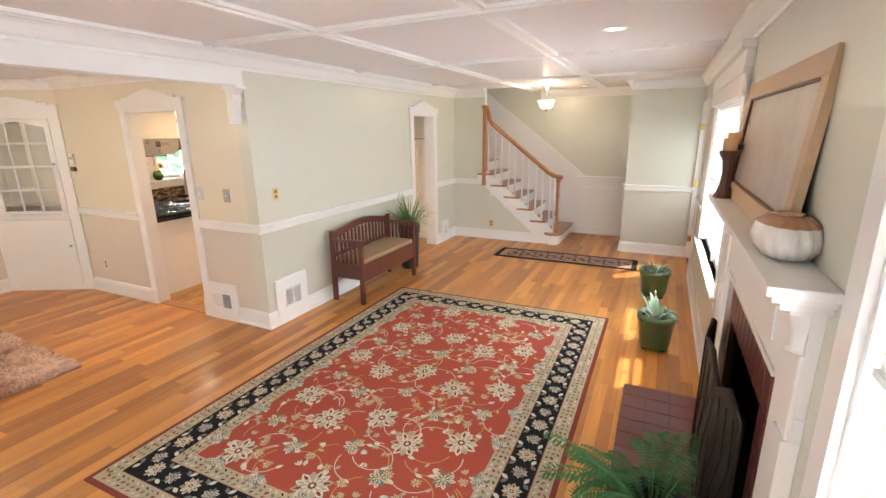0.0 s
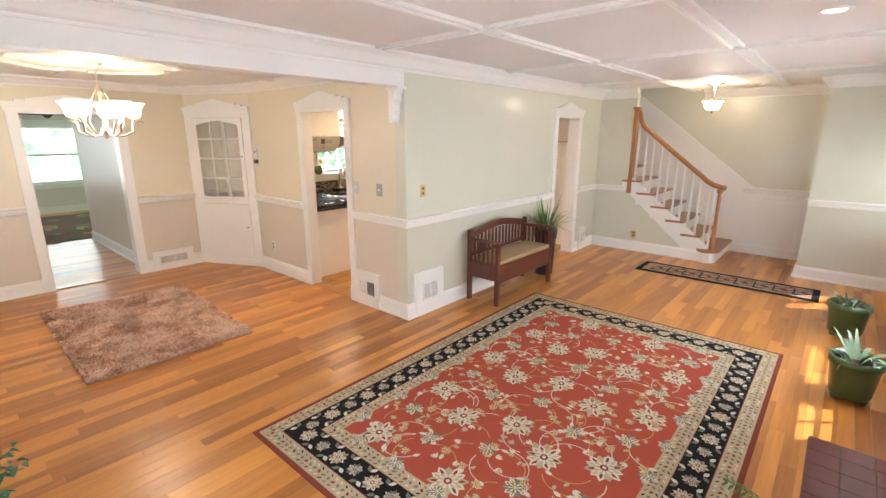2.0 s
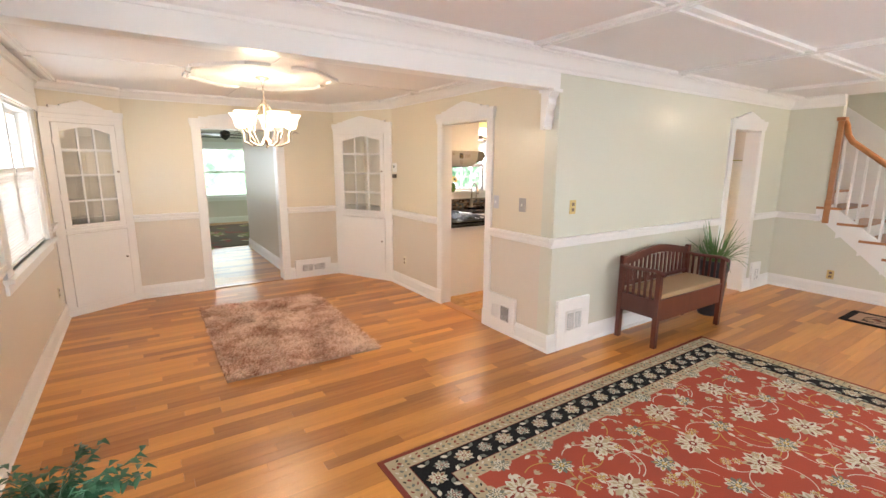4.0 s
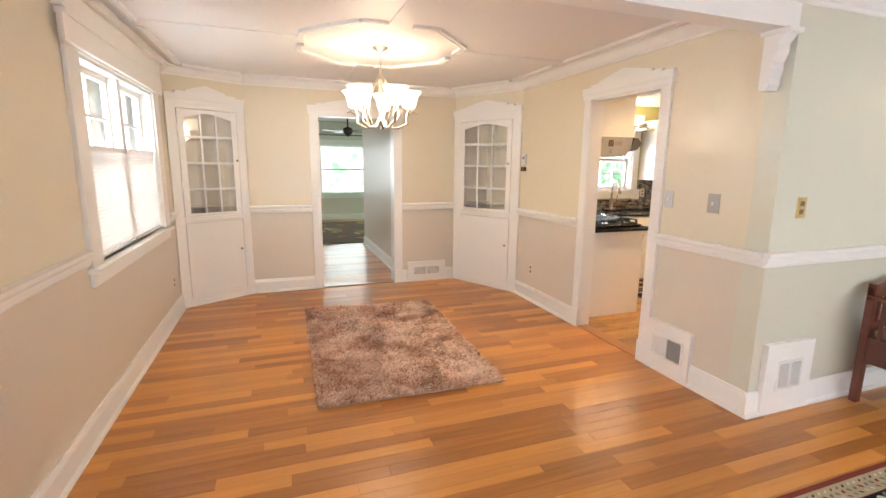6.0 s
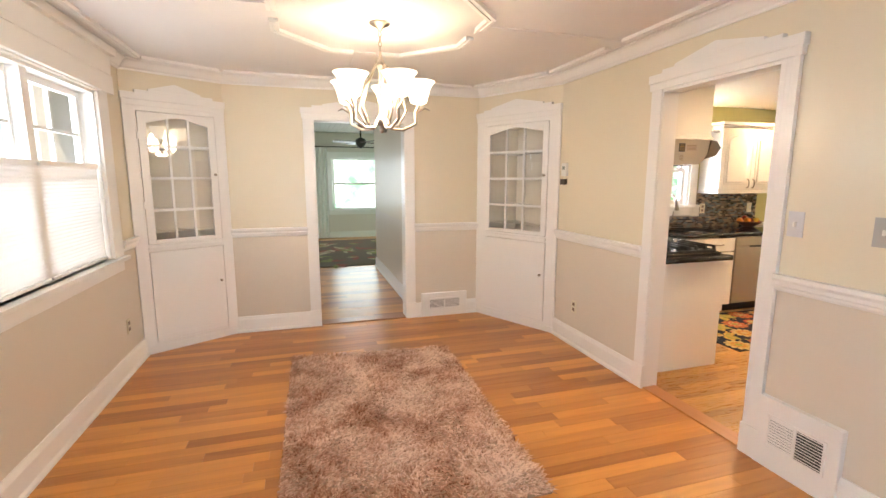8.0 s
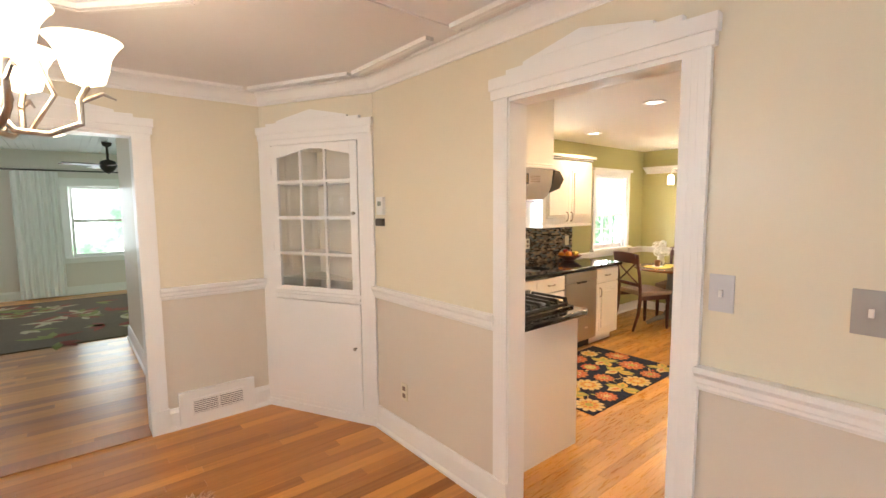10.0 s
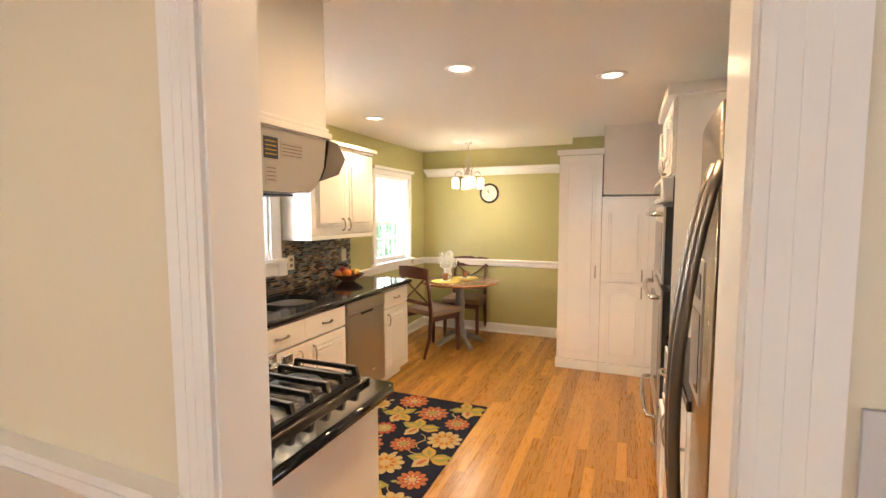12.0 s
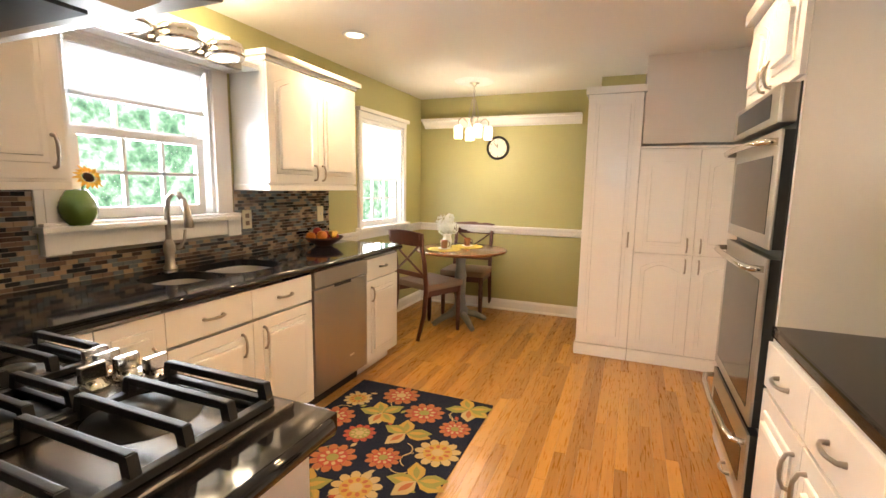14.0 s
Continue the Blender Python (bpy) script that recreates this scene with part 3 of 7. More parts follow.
def door_casing(name, label, centre, along, out, w, h, cw=0.10, depth=0.14):
    m = frame_of(centre, along, out)
    ob = thing(name, label, "door frame", kind="structure")
    for s in (-1, 1):
        bm = B()
        a, b = sorted((s * w / 2, s * (w / 2 + cw)))
        prism(bm, [(a, 0), (b, 0), (b, h), (a, h)], m, 0.022)
        for q in (0.25, 0.5, 0.75):
            c = a + (b - a) * q
            prism(bm, [(c - 0.008, 0.18), (c + 0.008, 0.18), (c + 0.008, h), (c - 0.008, h)], m @ Matrix.Translation((0, 0, 0.022)), 0.001)
        prism(bm, [(a - 0.006, 0), (b + 0.006, 0), (b + 0.006, 0.17), (a - 0.006, 0.17)], m, 0.03)
        part("jamb_casing", bm, TRIM, ob)
        bm = B()
        a, b = sorted((s * w / 2, s * (w / 2 - 0.006)))
        prism(bm, [(a, 0), (b, 0), (b, h), (a, h)], m @ Matrix.Translation((0, 0, -depth - 0.012)), depth + 0.024)
        part("jamb", bm, TRIM, ob)
    bm = B()
    prism(bm, [(-w / 2, h - 0.018), (w / 2, h - 0.018), (w / 2, h), (-w / 2, h)], m @ Matrix.Translation((0, 0, -depth - 0.012)), depth + 0.024)
    part("head_jamb", bm, TRIM, ob)
    bm = B()
    pediment(bm, m, w + 2 * cw, h)
    part("pediment", bm, TRIM, ob, "stepped white pediment")
    bm = B()
    prism(bm, [(-w / 2, -0.002), (w / 2, -0.002), (w / 2, 0.010), (-w / 2, 0.010)], m @ Matrix.Translation((0, 0, -depth)), depth + 0.01)
    part("threshold", bm, HONEY, ob, "worn oak threshold")
    return ob


door_casing("door_frame_kitchen", "gloss white cased opening with a stepped pediment", (0, 1.29, 0), (0, -1, 0), (-1, 0, 0), 0.79, 2.085, 0.09, 0.10)
door_casing("door_frame_family", "gloss white cased opening with a stepped pediment", (-1.735, N_D, 0), (1, 0, 0), (0, -1, 0), 0.90, 2.075, 0.10)
door_casing("door_frame_hall", "gloss white cased opening with a stepped pediment", (3.2725, 0, 0), (1, 0, 0), (0, -1, 0), 0.655, 2.075, 0.095)
# bracket under the beam
for bx in (-0.055, W + 0.055):
    m = frame_of((bx - 0.045, 0.11, 0), (0, -1, 0), (1, 0, 0))
    bm = B()
    prism(bm, [(0, 1.93), (0.045, 1.93), (0.055, 1.96), (0.05, 1.99), (0.065, 2.04), (0.06, 2.08), (0.085, 2.13), (0.08, 2.17), (0.115, 2.21), (0.125, 2.24), (0, 2.24)], m, 0.09, 0.006)
    box(bm, bx - 0.055, bx + 0.055, -0.03, 0.13, 2.215, 2.239, 0.004)
    solid("bracket", bm, TRIM, "scrolled white wooden bracket under the beam", "bracket", "structure")

# ---- windows and doors ----
def bar(bm, m, x0, x1, y0, y1, z0, z1, bevel=0.0):
    t = bmesh.new()
    box(t, x0, x1, y0, y1, z0, z1, bevel)
    t.transform(m)
    me = bpy.data.meshes.new("t")
    t.to_mesh(me)
    t.free()
    bm.from_mesh(me)
    bpy.data.meshes.remove(me)
    return bm


def window(name, label, centre, along, out, w, z0, z1, units=1, cols=3, rows=2, shade=None, cw=0.11, head=0.12, depth=0.14, shade_at="low", head_top=None):
    """Double-hung sashes in a cased opening; shade: the (bottom, top) heights of a pleated shade."""
    m = frame_of(centre, along, out)
    ob = thing(name, label, "window", kind="structure")
    bm = B()
    for s in (-1, 1):
        a, b = sorted((s * w / 2, s * (w / 2 + cw)))
        bar(bm, m, a, b, z0 - 0.02, z1, 0, 0.024, 0.004)
        a, b = sorted((s * w / 2, s * (w / 2 - 0.02)))
        bar(bm, m, a, b, z0, z1, -depth, 0.002)
    bar(bm, m, -w / 2 - cw, w / 2 + cw, z1, z1 + head, 0, 0.026, 0.004)
    bar(bm, m, -w / 2 - cw - 0.02, w / 2 + cw + 0.02, z1 + head, z1 + head + 0.035, 0, 0.055, 0.006)
    if head_top:
        bar(bm, m, -w / 2 - cw - 0.06, w / 2 + cw + 0.06, z1 + 0.01, z1 + head, 0.026, 0.05, 0.006)
        bar(bm, m, -w / 2 - cw - 0.04, w / 2 + cw + 0.04, z1 + head + 0.035, head_top - 0.05, 0, 0.05, 0.004)
        bar(bm, m, -w / 2 - cw - 0.07, w / 2 + cw + 0.07, head_top - 0.05, head_top, 0, 0.085, 0.01)
    bar(bm, m, -w / 2, w / 2, z1 - 0.02, z1, -depth, 0.002)
    part("window_frame", bm, TRIM, ob)
    bm = B()
    bar(bm, m, -w / 2 - cw - 0.03, w / 2 + cw + 0.03, z0 - 0.03, z0, -depth, 0.06, 0.006)
    bar(bm, m, -w / 2 - cw, w / 2 + cw, z0 - 0.11, z0 - 0.03, 0, 0.02, 0.004)
    part("window_sill", bm, TRIM, ob)
    uw = (w - 0.04) / units
    zm = (z0 + z1) / 2
    for u in range(units):
        ua = -w / 2 + 0.02 + u * uw
        if u:
            bm = B()
            bar(bm, m, ua - 0.035, ua + 0.035, z0, z1, -0.12, -0.02, 0.004)
            part("mullion", bm, TRIM, ob)
        for k, (a, b, dz) in enumerate(((z0, zm + 0.02, -0.075), (zm - 0.02, z1 - 0.02, -0.115))):
            sash = B()
            x0, x1 = ua + 0.01, ua + uw - 0.01
            for q in ((x0, x1, a, a + 0.055), (x0, x1, b - 0.04, b), (x0, x0 + 0.045, a + 0.055, b - 0.04), (x1 - 0.045, x1, a + 0.055, b - 0.04)):
                bar(sash, m, *q, dz, dz + 0.035, 0.003)
            gx0, gx1, gy0, gy1 = x0 + 0.045, x1 - 0.045, a + 0.055, b - 0.04
            for c in range(1, cols):
                x = gx0 + (gx1 - gx0) * c / cols
                bar(sash, m, x - 0.009, x + 0.009, gy0, gy1, dz + 0.006, dz + 0.03)
            for r in range(1, rows):
                y = gy0 + (gy1 - gy0) * r / rows
                bar(sash, m, gx0, gx1, y - 0.009, y + 0.009, dz + 0.006, dz + 0.03)
            so = part("sash", sash, TRIM, ob)
            for c in range(cols):
                for r in range(rows):
                    p = B()
                    bar(p, m, gx0 + (gx1 - gx0) * c / cols, gx0 + (gx1 - gx0) * (c + 1) / cols, gy0 + (gy1 - gy0) * r / rows, gy0 + (gy1 - gy0) * (r + 1) / rows, dz + 0.016, dz + 0.019)
                    po = part("pane", p, PANE, so)
                    po.visible_shadow = False
        if shade:
            bm = B()
            x0, x1 = ua + 0.015, ua + uw - 0.015
            n = max(4, int((shade[1] - shade[0]) / 0.022)) if out[1] >= 0 else 1
            ring = []
            for i in range(n * 2 + 1):
                y = shade[0] + (shade[1] - shade[0]) * i / (2 * n)
                z = -0.0185 if i % 2 else -0.0215
                ring.append((bm.verts.new(m @ Vector((x0, y, z))), bm.verts.new(m @ Vector((x1, y, z)))))
            for p, q in zip(ring, ring[1:]):
                bm.faces.new((p[0], p[1], q[1], q[0]))
            bar(bm, m, x0, x1, shade[0] - 0.018, shade[0], -0.034, -0.008, 0.003)
            bar(bm, m, x0, x1, shade[1], shade[1] + 0.03, -0.036, -0.006, 0.003)
            part("pleated_shade", bm, BLIND, ob, "white pleated cellular shade")
    return ob


window("window_dining", "assumed white double window with pleated shades, out of view half drawn", (W, 2.15, 0), (0, 1, 0), (1, 0, 0), 1.60, 0.92, 2.10, 2, 2, 2, (0.95, 1.57), 0.17, 0.14, head_top=2.43)
# assumed opening for the west fill lamp, never in view
window("unseen_window_living_west", "assumed white double window with pleated shades, out of view", (W, -1.90, 0), (0, 1, 0), (1, 0, 0), 1.30, 0.75, 2.05, 2, 2, 2, (1.45, 2.0))
window("window_living_south", "white double window with a shade drawn half down", (1.55, S, 0), (-1, 0, 0), (0, 1, 0), 1.78, 0.70, 2.03, 2, 3, 2, (1.35, 2.0), 0.13, 0.14, head_top=2.36)
window("window_living_corner", "added white window, out of view with a pleated shade", (-2.31, S, 0), (-1, 0, 0), (0, 1, 0), 1.11, 0.70, 2.03, 1, 3, 2, (1.35, 2.0), 0.10, 0.14)
window("window_kitchen_sink", "white double hung window over the sink", (1.805, N_K, 0), (1, 0, 0), (0, -1, 0), 0.77, 1.19, 2.02, 1, 3, 2, (1.77, 1.98), 0.11, 0.06)
window("window_kitchen_nook", "white double hung window beside the breakfast table", (4.21, N_K, 0), (1, 0, 0), (0, -1, 0), 0.82, 0.98, 1.98, 1, 3, 2, (1.44, 1.95), 0.06, 0.055)
window("window_family", "wide white picture window", (-0.21, 11.0, 0), (1, 0, 0), (0, -1, 0), 2.82, 0.70, 2.02, 2, 1, 1, None, 0.10, 0.10)
# added opening for the far fill lamp, hidden from the doorway
window("unseen_window_family_far", "added white window, out of view", (-3.7, 11.0, 0), (1, 0, 0), (0, -1, 0), 1.0, 0.70, 2.02, 1, 1, 1, None, 0.10, 0.10)
# front door with two glass lights
m = frame_of((3.90, S, 0), (-1, 0, 0), (0, 1, 0))
ob = thing("door_front", "white panelled front door with two glass lights", "door", kind="structure")
bm = B()
for q in ((-0.39, 0.39, 0.0, 0.75), (-0.39, -0.28, 0.75, 2.03), (0.28, 0.39, 0.75, 2.03), (-0.05, 0.05, 0.75, 2.03), (-0.39, 0.39, 1.80, 2.03)):
    bar(bm, m, *q, -0.09, -0.05)
for x in (-0.29, 0.03):
    bar(bm, m, x, x + 0.26, 0.18, 0.62, -0.05, -0.04, 0.008)
part("door_leaf", bm, TRIM, ob)
for x in (-0.28, 0.05):
    bm = B()
    bar(bm, m, x, x + 0.23, 0.75, 1.80, -0.072, -0.068)
    part("pane", bm, PANE, ob).visible_shadow = False
bm = B()
for q in ((-0.50, -0.40, 0, 2.05), (0.40, 0.50, 0, 2.05), (-0.53, 0.53, 2.05, 2.17)):
    bar(bm, m, *q, 0, 0.024, 0.004)
part("door_casing", bm, TRIM, ob)
for z in (0.25, 1.05, 1.8):
    bm = B()
    bar(bm, m, -0.405, -0.365, z, z + 0.09, -0.048, 0.03)
    part("hinge", bm, BRASS, ob, "brass hinge")
bm = B()
lathe(bm, [(0.0, 0), (0.025, 0), (0.025, 0.006), (0.01, 0.01), (0.01, 0.03), (0.026, 0.045), (0.02, 0.062), (0, 0.066)], m=m @ Matrix.Translation((0.33, 0.98, -0.05)), seg=14)
part("door_knob", bm, BRASS, ob, "brass door knob")


# ---- glowing backdrop sheets seen through the panes ----
def glow_backdrop(name, a, b, z0, z1, strength, sky_mix, fine=0.9):
    m = bpy.data.materials.new(name)
    m.use_nodes = True
    n, l = m.node_tree.nodes, m.node_tree.links
    bs = n["Principled BSDF"]
    tc, n1, n2, ramp = n.new("ShaderNodeTexCoord"), n.new("ShaderNodeTexNoise"), n.new("ShaderNodeTexNoise"), n.new("ShaderNodeValToRGB")
    n1.inputs["Scale"].default_value, n1.inputs["Detail"].default_value = fine, 10
    n1.inputs["Roughness"].default_value = 0.7
    l.new(tc.outputs["Object"], n1.inputs["Vector"])
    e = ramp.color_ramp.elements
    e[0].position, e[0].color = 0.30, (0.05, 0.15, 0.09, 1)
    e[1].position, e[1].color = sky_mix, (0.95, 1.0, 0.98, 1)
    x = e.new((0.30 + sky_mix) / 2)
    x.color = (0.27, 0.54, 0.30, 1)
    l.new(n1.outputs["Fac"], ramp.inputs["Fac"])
    # black base: the daylight on leaves and sky is all emission
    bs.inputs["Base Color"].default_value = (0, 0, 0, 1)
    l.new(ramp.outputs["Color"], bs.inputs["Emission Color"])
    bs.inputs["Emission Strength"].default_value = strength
    bm = B()
    a, b = Vector(a), Vector(b)
    bm.faces.new([bm.verts.new(p) for p in ((a.x, a.y, z0), (b.x, b.y, z0), (b.x, b.y, z1), (a.x, a.y, z1))])
    return solid(name, bm, m, "self-lit backdrop of trees and sky in the distance", "backdrop", "structure")


glow_backdrop("backdrop_north", (-0.9, 7.2), (14, 7.2), -0.3, 6, 1.25, 0.64, 7.0)
glow_backdrop("backdrop_east", (14, 7.2), (14, -6), -0.3, 6, 1.25, 0.64, 7.0)
glow_backdrop("backdrop_family", (-9, 17.5), (9, 17.5), -0.3, 7, 2.3, 0.60)
glow_backdrop("backdrop_south", (-14, -13), (14, -13), -0.3, 9, 2.0, 0.52)
glow_backdrop("backdrop_west", (-10, -8), (-10, 12), -0.3, 9, 2.2, 0.48)
# pergola beam and post outside the sink window
bm = boxes((0.5, 4.2, 5.2, 5.32, 2.15, 2.35), (1.66, 1.78, 5.2, 5.32, -0.3, 2.15))
tube(bm, [(1.95, 5.26, 2.2), (1.4, 5.26, 1.55)], 0.05, 4)
solid("pergola", bm, mat("weathered_pergola_wood", (0.30, 0.22, 0.17), 0.8, bump=0.3), "weathered timber pergola outside the sink window", "pergola")

# ---- corner cabinets ----
def corner_cabinet(a, b):
    ob = thing("corner_cabinet", "built-in white corner cabinet with an arched glass door", "cabinet", group="corner cabinets")
    a, b = Vector(a), Vector(b)
    d = b - a
    w = d.length
    d.normalize()
    out = Vector((d.y, -d.x, 0))
    m = frame_of((a + b) / 2, d, out)
    gw = w * 0.385
    for s in (-1, 1):
        x0, x1 = sorted((s * (w / 2 + 0.0), s * gw))
        part("stile", bar(B(), m, x0, x1, 0.0, 2.10, -0.02, 0.02, 0.003), TRIM, ob)
    part("plinth", bar(B(), m, -w / 2, w / 2, 0, 0.06, 0.02, 0.028, 0.003), TRIM, ob)
    part("bottom_rail", bar(B(), m, -gw, gw, 0.0, 0.09, -0.02, 0.02), TRIM, ob)
    part("middle_rail", bar(B(), m, -gw, gw, 0.885, 0.945, -0.02, 0.02), TRIM, ob)
    part("ledge", bar(B(), m, -gw, gw, 0.905, 0.925, 0.02, 0.035, 0.004), TRIM, ob)
    part("top_rail", bar(B(), m, -gw, gw, 2.045, 2.10, -0.02, 0.02), TRIM, ob)
    bm = B()
    pediment(bm, m, w - 0.01, 2.085, 0.012, 0.10, 0.03)
    part("pediment", bm, TRIM, ob, "stepped white pediment")
    # glass door
    fx = gw - 0.005
    ix = gw - 0.065
    bm = B()
    for s in (-1, 1):
        x0, x1 = sorted((s * fx, s * ix))
        bar(bm, m, x0, x1, 0.95, 2.04, 0.0, 0.026, 0.003)
    bar(bm, m, -ix, ix, 0.95, 0.985, 0, 0.026, 0.003)
    prism(bm, [(-ix, 1.95), (-ix * 0.25, 2.00), (0, 2.008), (ix * 0.25, 2.00), (ix, 1.95), (ix, 2.04), (-ix, 2.04)], m, 0.026)
    gd = part("glass_door", bm, TRIM, ob)
    rows = (0.985, 1.235, 1.505, 1.77, 2.0)
    for c in (-1, 1):
        part("muntin", bar(B(), m, c * ix / 3 - 0.009, c * ix / 3 + 0.009, 0.985, 2.0, 0.006, 0.024), TRIM, gd)
    for y in rows[1:4]:
        part("muntin", bar(B(), m, -ix, ix, y - 0.009, y + 0.009, 0.007, 0.0245), TRIM, gd)
    for c in range(3):
        for r in range(4):
            p = B()
            bar(p, m, -ix + 2 * ix * c / 3, -ix + 2 * ix * (c + 1) / 3, rows[r], rows[r + 1], 0.012, 0.015)
            part("pane", p, CABGLASS, gd).visible_shadow = False
    for y in (1.25, 1.82):
        p = B()
        bar(p, m, -fx - 0.012, -fx + 0.006, y, y + 0.06, 0.018, 0.03, 0.002)
        part("hinge", p, TRIM, gd)
    p = B()
    lathe(p, [(0, 0), (0.007, 0), (0.006, 0.014), (0.013, 0.02), (0.011, 0.03), (0, 0.033)], m=m @ Matrix.Translation((ix + 0.035, 1.535, 0.026)), seg=12)
    part("knob", p, NICKEL, gd, "small brushed metal knob")
    bm = B()
    bar(bm, m, -fx, fx, 0.095, 0.88, 0.0, 0.026, 0.003)
    bar(bm, m, -fx + 0.05, fx - 0.05, 0.14, 0.15, 0.026, 0.029)
    ld = part("lower_door", bm, TRIM, ob)
    p = B()
    lathe(p, [(0, 0), (0.007, 0), (0.006, 0.014), (0.013, 0.02), (0.011, 0.03), (0, 0.033)], m=m @ Matrix.Translation((ix + 0.02, 0.56, 0.026)), seg=12)
    part("knob", p, NICKEL, ld, "small brushed metal knob")
    ap = m.inverted() @ Vector((a.x if abs(a.x - W) < 0.01 else b.x, N_D, 0))
    for y in (1.235, 1.505, 1.77):
        p = B()
        top = [p.verts.new(m @ Vector(q)) for q in ((-gw + 0.02, y, -0.025), (gw - 0.02, y, -0.025), (ap.x * 0.9, y, ap.z * 0.88))]
        low = [p.verts.new(m @ Vector(q)) for q in ((-gw + 0.02, y - 0.018, -0.025), (gw - 0.02, y - 0.018, -0.025), (ap.x * 0.9, y - 0.018, ap.z * 0.88))]
        p.faces.new(top), p.faces.new(low[::-1])
        for k in range(3):
            p.faces.new((top[k], top[(k + 1) % 3], low[(k + 1) % 3], low[k]))
        part("shelf", p, TRIM, ob)
    p = B()
    apex = m.inverted() @ Vector((a.x if abs(a.x - W) < 0.01 else b.x, N_D, 0))
    ax, az = apex.x * 0.92, apex.z * 0.92
    for x0, z0, x1, z1 in ((-gw, -0.021, ax, az), (ax, az, gw, -0.021)):
        p.faces.new([p.verts.new(m @ Vector(q)) for q in ((x0, 0.9, z0), (x1, 0.9, z1), (x1, 2.05, z1), (x0, 2.05, z0))])
    for h in (2.03, 1.04):
        p.faces.new([p.verts.new(m @ Vector(q)) for q in ((-gw, h, -0.021), (gw, h, -0.021), (ax, h, az))])
    part("lining", p, LINER, ob, "cream painted inside")
    return ob


corner_cabinet(C1A, C1B)
corner_cabinet(C2A, C2B)


# ---- switches, outlets, vents ----
def plate(kind, label, category, m, w=0.07, h=0.115, face=PLASTIC_I, toggles=1, slots=False):
    ob = thing(kind, label, category)
    bm = B()
    bar(bm, m, -w / 2, w / 2, -h / 2, h / 2, 0, 0.006, 0.002)
    part("cover_plate", bm, face, ob)
    for k in range(toggles):
        x = (k - (toggles - 1) / 2) * 0.045
        bm = B()
        if slots:
            for y in (-0.024, 0.024):
                bar(bm, m, x - 0.016, x + 0.016, y - 0.014, y + 0.014, 0.006, 0.009, 0.002)
            part("receptacle", bm, PLASTIC_B, ob)
        else:
            bar(bm, m, x - 0.006, x + 0.006, -0.012, 0.012, 0.006, 0.016, 0.002)
            part("toggle", bm, PLASTIC_W, ob)
    return ob


GREYPLATE = mat("brushed_plate", (0.40, 0.38, 0.36), 0.35, metal=0.6, scale=20, vary=0.05)
fx = frame_of((0, 0.748, 1.285), (0, -1, 0), (-1, 0, 0))
plate("light_switch", "white toggle light switch beside the kitchen doorway", "light switch", fx, 0.075, 0.125, mat("pale_grey_plate", (0.58, 0.57, 0.58), 0.3, scale=15, vary=0.03))
plate("light_switch", "brushed metal switch plate with a white rocker", "light switch", frame_of((0, 0.383, 1.283), (0, -1, 0), (-1, 0, 0)), 0.085, 0.125, GREYPLATE)
plate("wall_outlet", "brass outlet plate above the chair rail", "outlet", frame_of((0.225, 0, 1.286), (1, 0, 0), (0, -1, 0)), 0.075, 0.12, BRASS, 1, True)
plate("wall_outlet", "brown outlet with a pale plate", "outlet", frame_of((0, 2.605, 0.356), (0, -1, 0), (-1, 0, 0)), 0.07, 0.115, PLASTIC_I, 1, True)
plate("wall_outlet", "brass outlet plate near the floor by the stairs", "outlet", frame_of((4.40, -0.70, 0.27), (0, -1, 0), (-1, 0, 0)), 0.075, 0.115, BRASS, 1, True)
plate("wall_outlet", "ivory outlet below the dining window", "outlet", frame_of((W, 3.12, 0.36), (0, 1, 0), (1, 0, 0)), 0.07, 0.115, PLASTIC_I, 1, True)
ob = thing("thermostat", "white wall thermostat with a small grey box below", "thermostat")
m = frame_of((0, 2.835, 1.585), (0, -1, 0), (-1, 0, 0))
part("case", bar(B(), m, -0.04, 0.04, -0.06, 0.06, 0, 0.025, 0.006), PLASTIC_W, ob)
part("display", bar(B(), m, -0.02, 0.02, 0.0, 0.03, 0.025, 0.027), mat("lcd_grey", (0.25, 0.28, 0.24), 0.3), ob)
part("lower_box", bar(B(), m, -0.045, 0.03, -0.135, -0.085, 0, 0.03, 0.003), mat("dark_bronze", (0.09, 0.075, 0.06), 0.4, metal=0.5), ob)


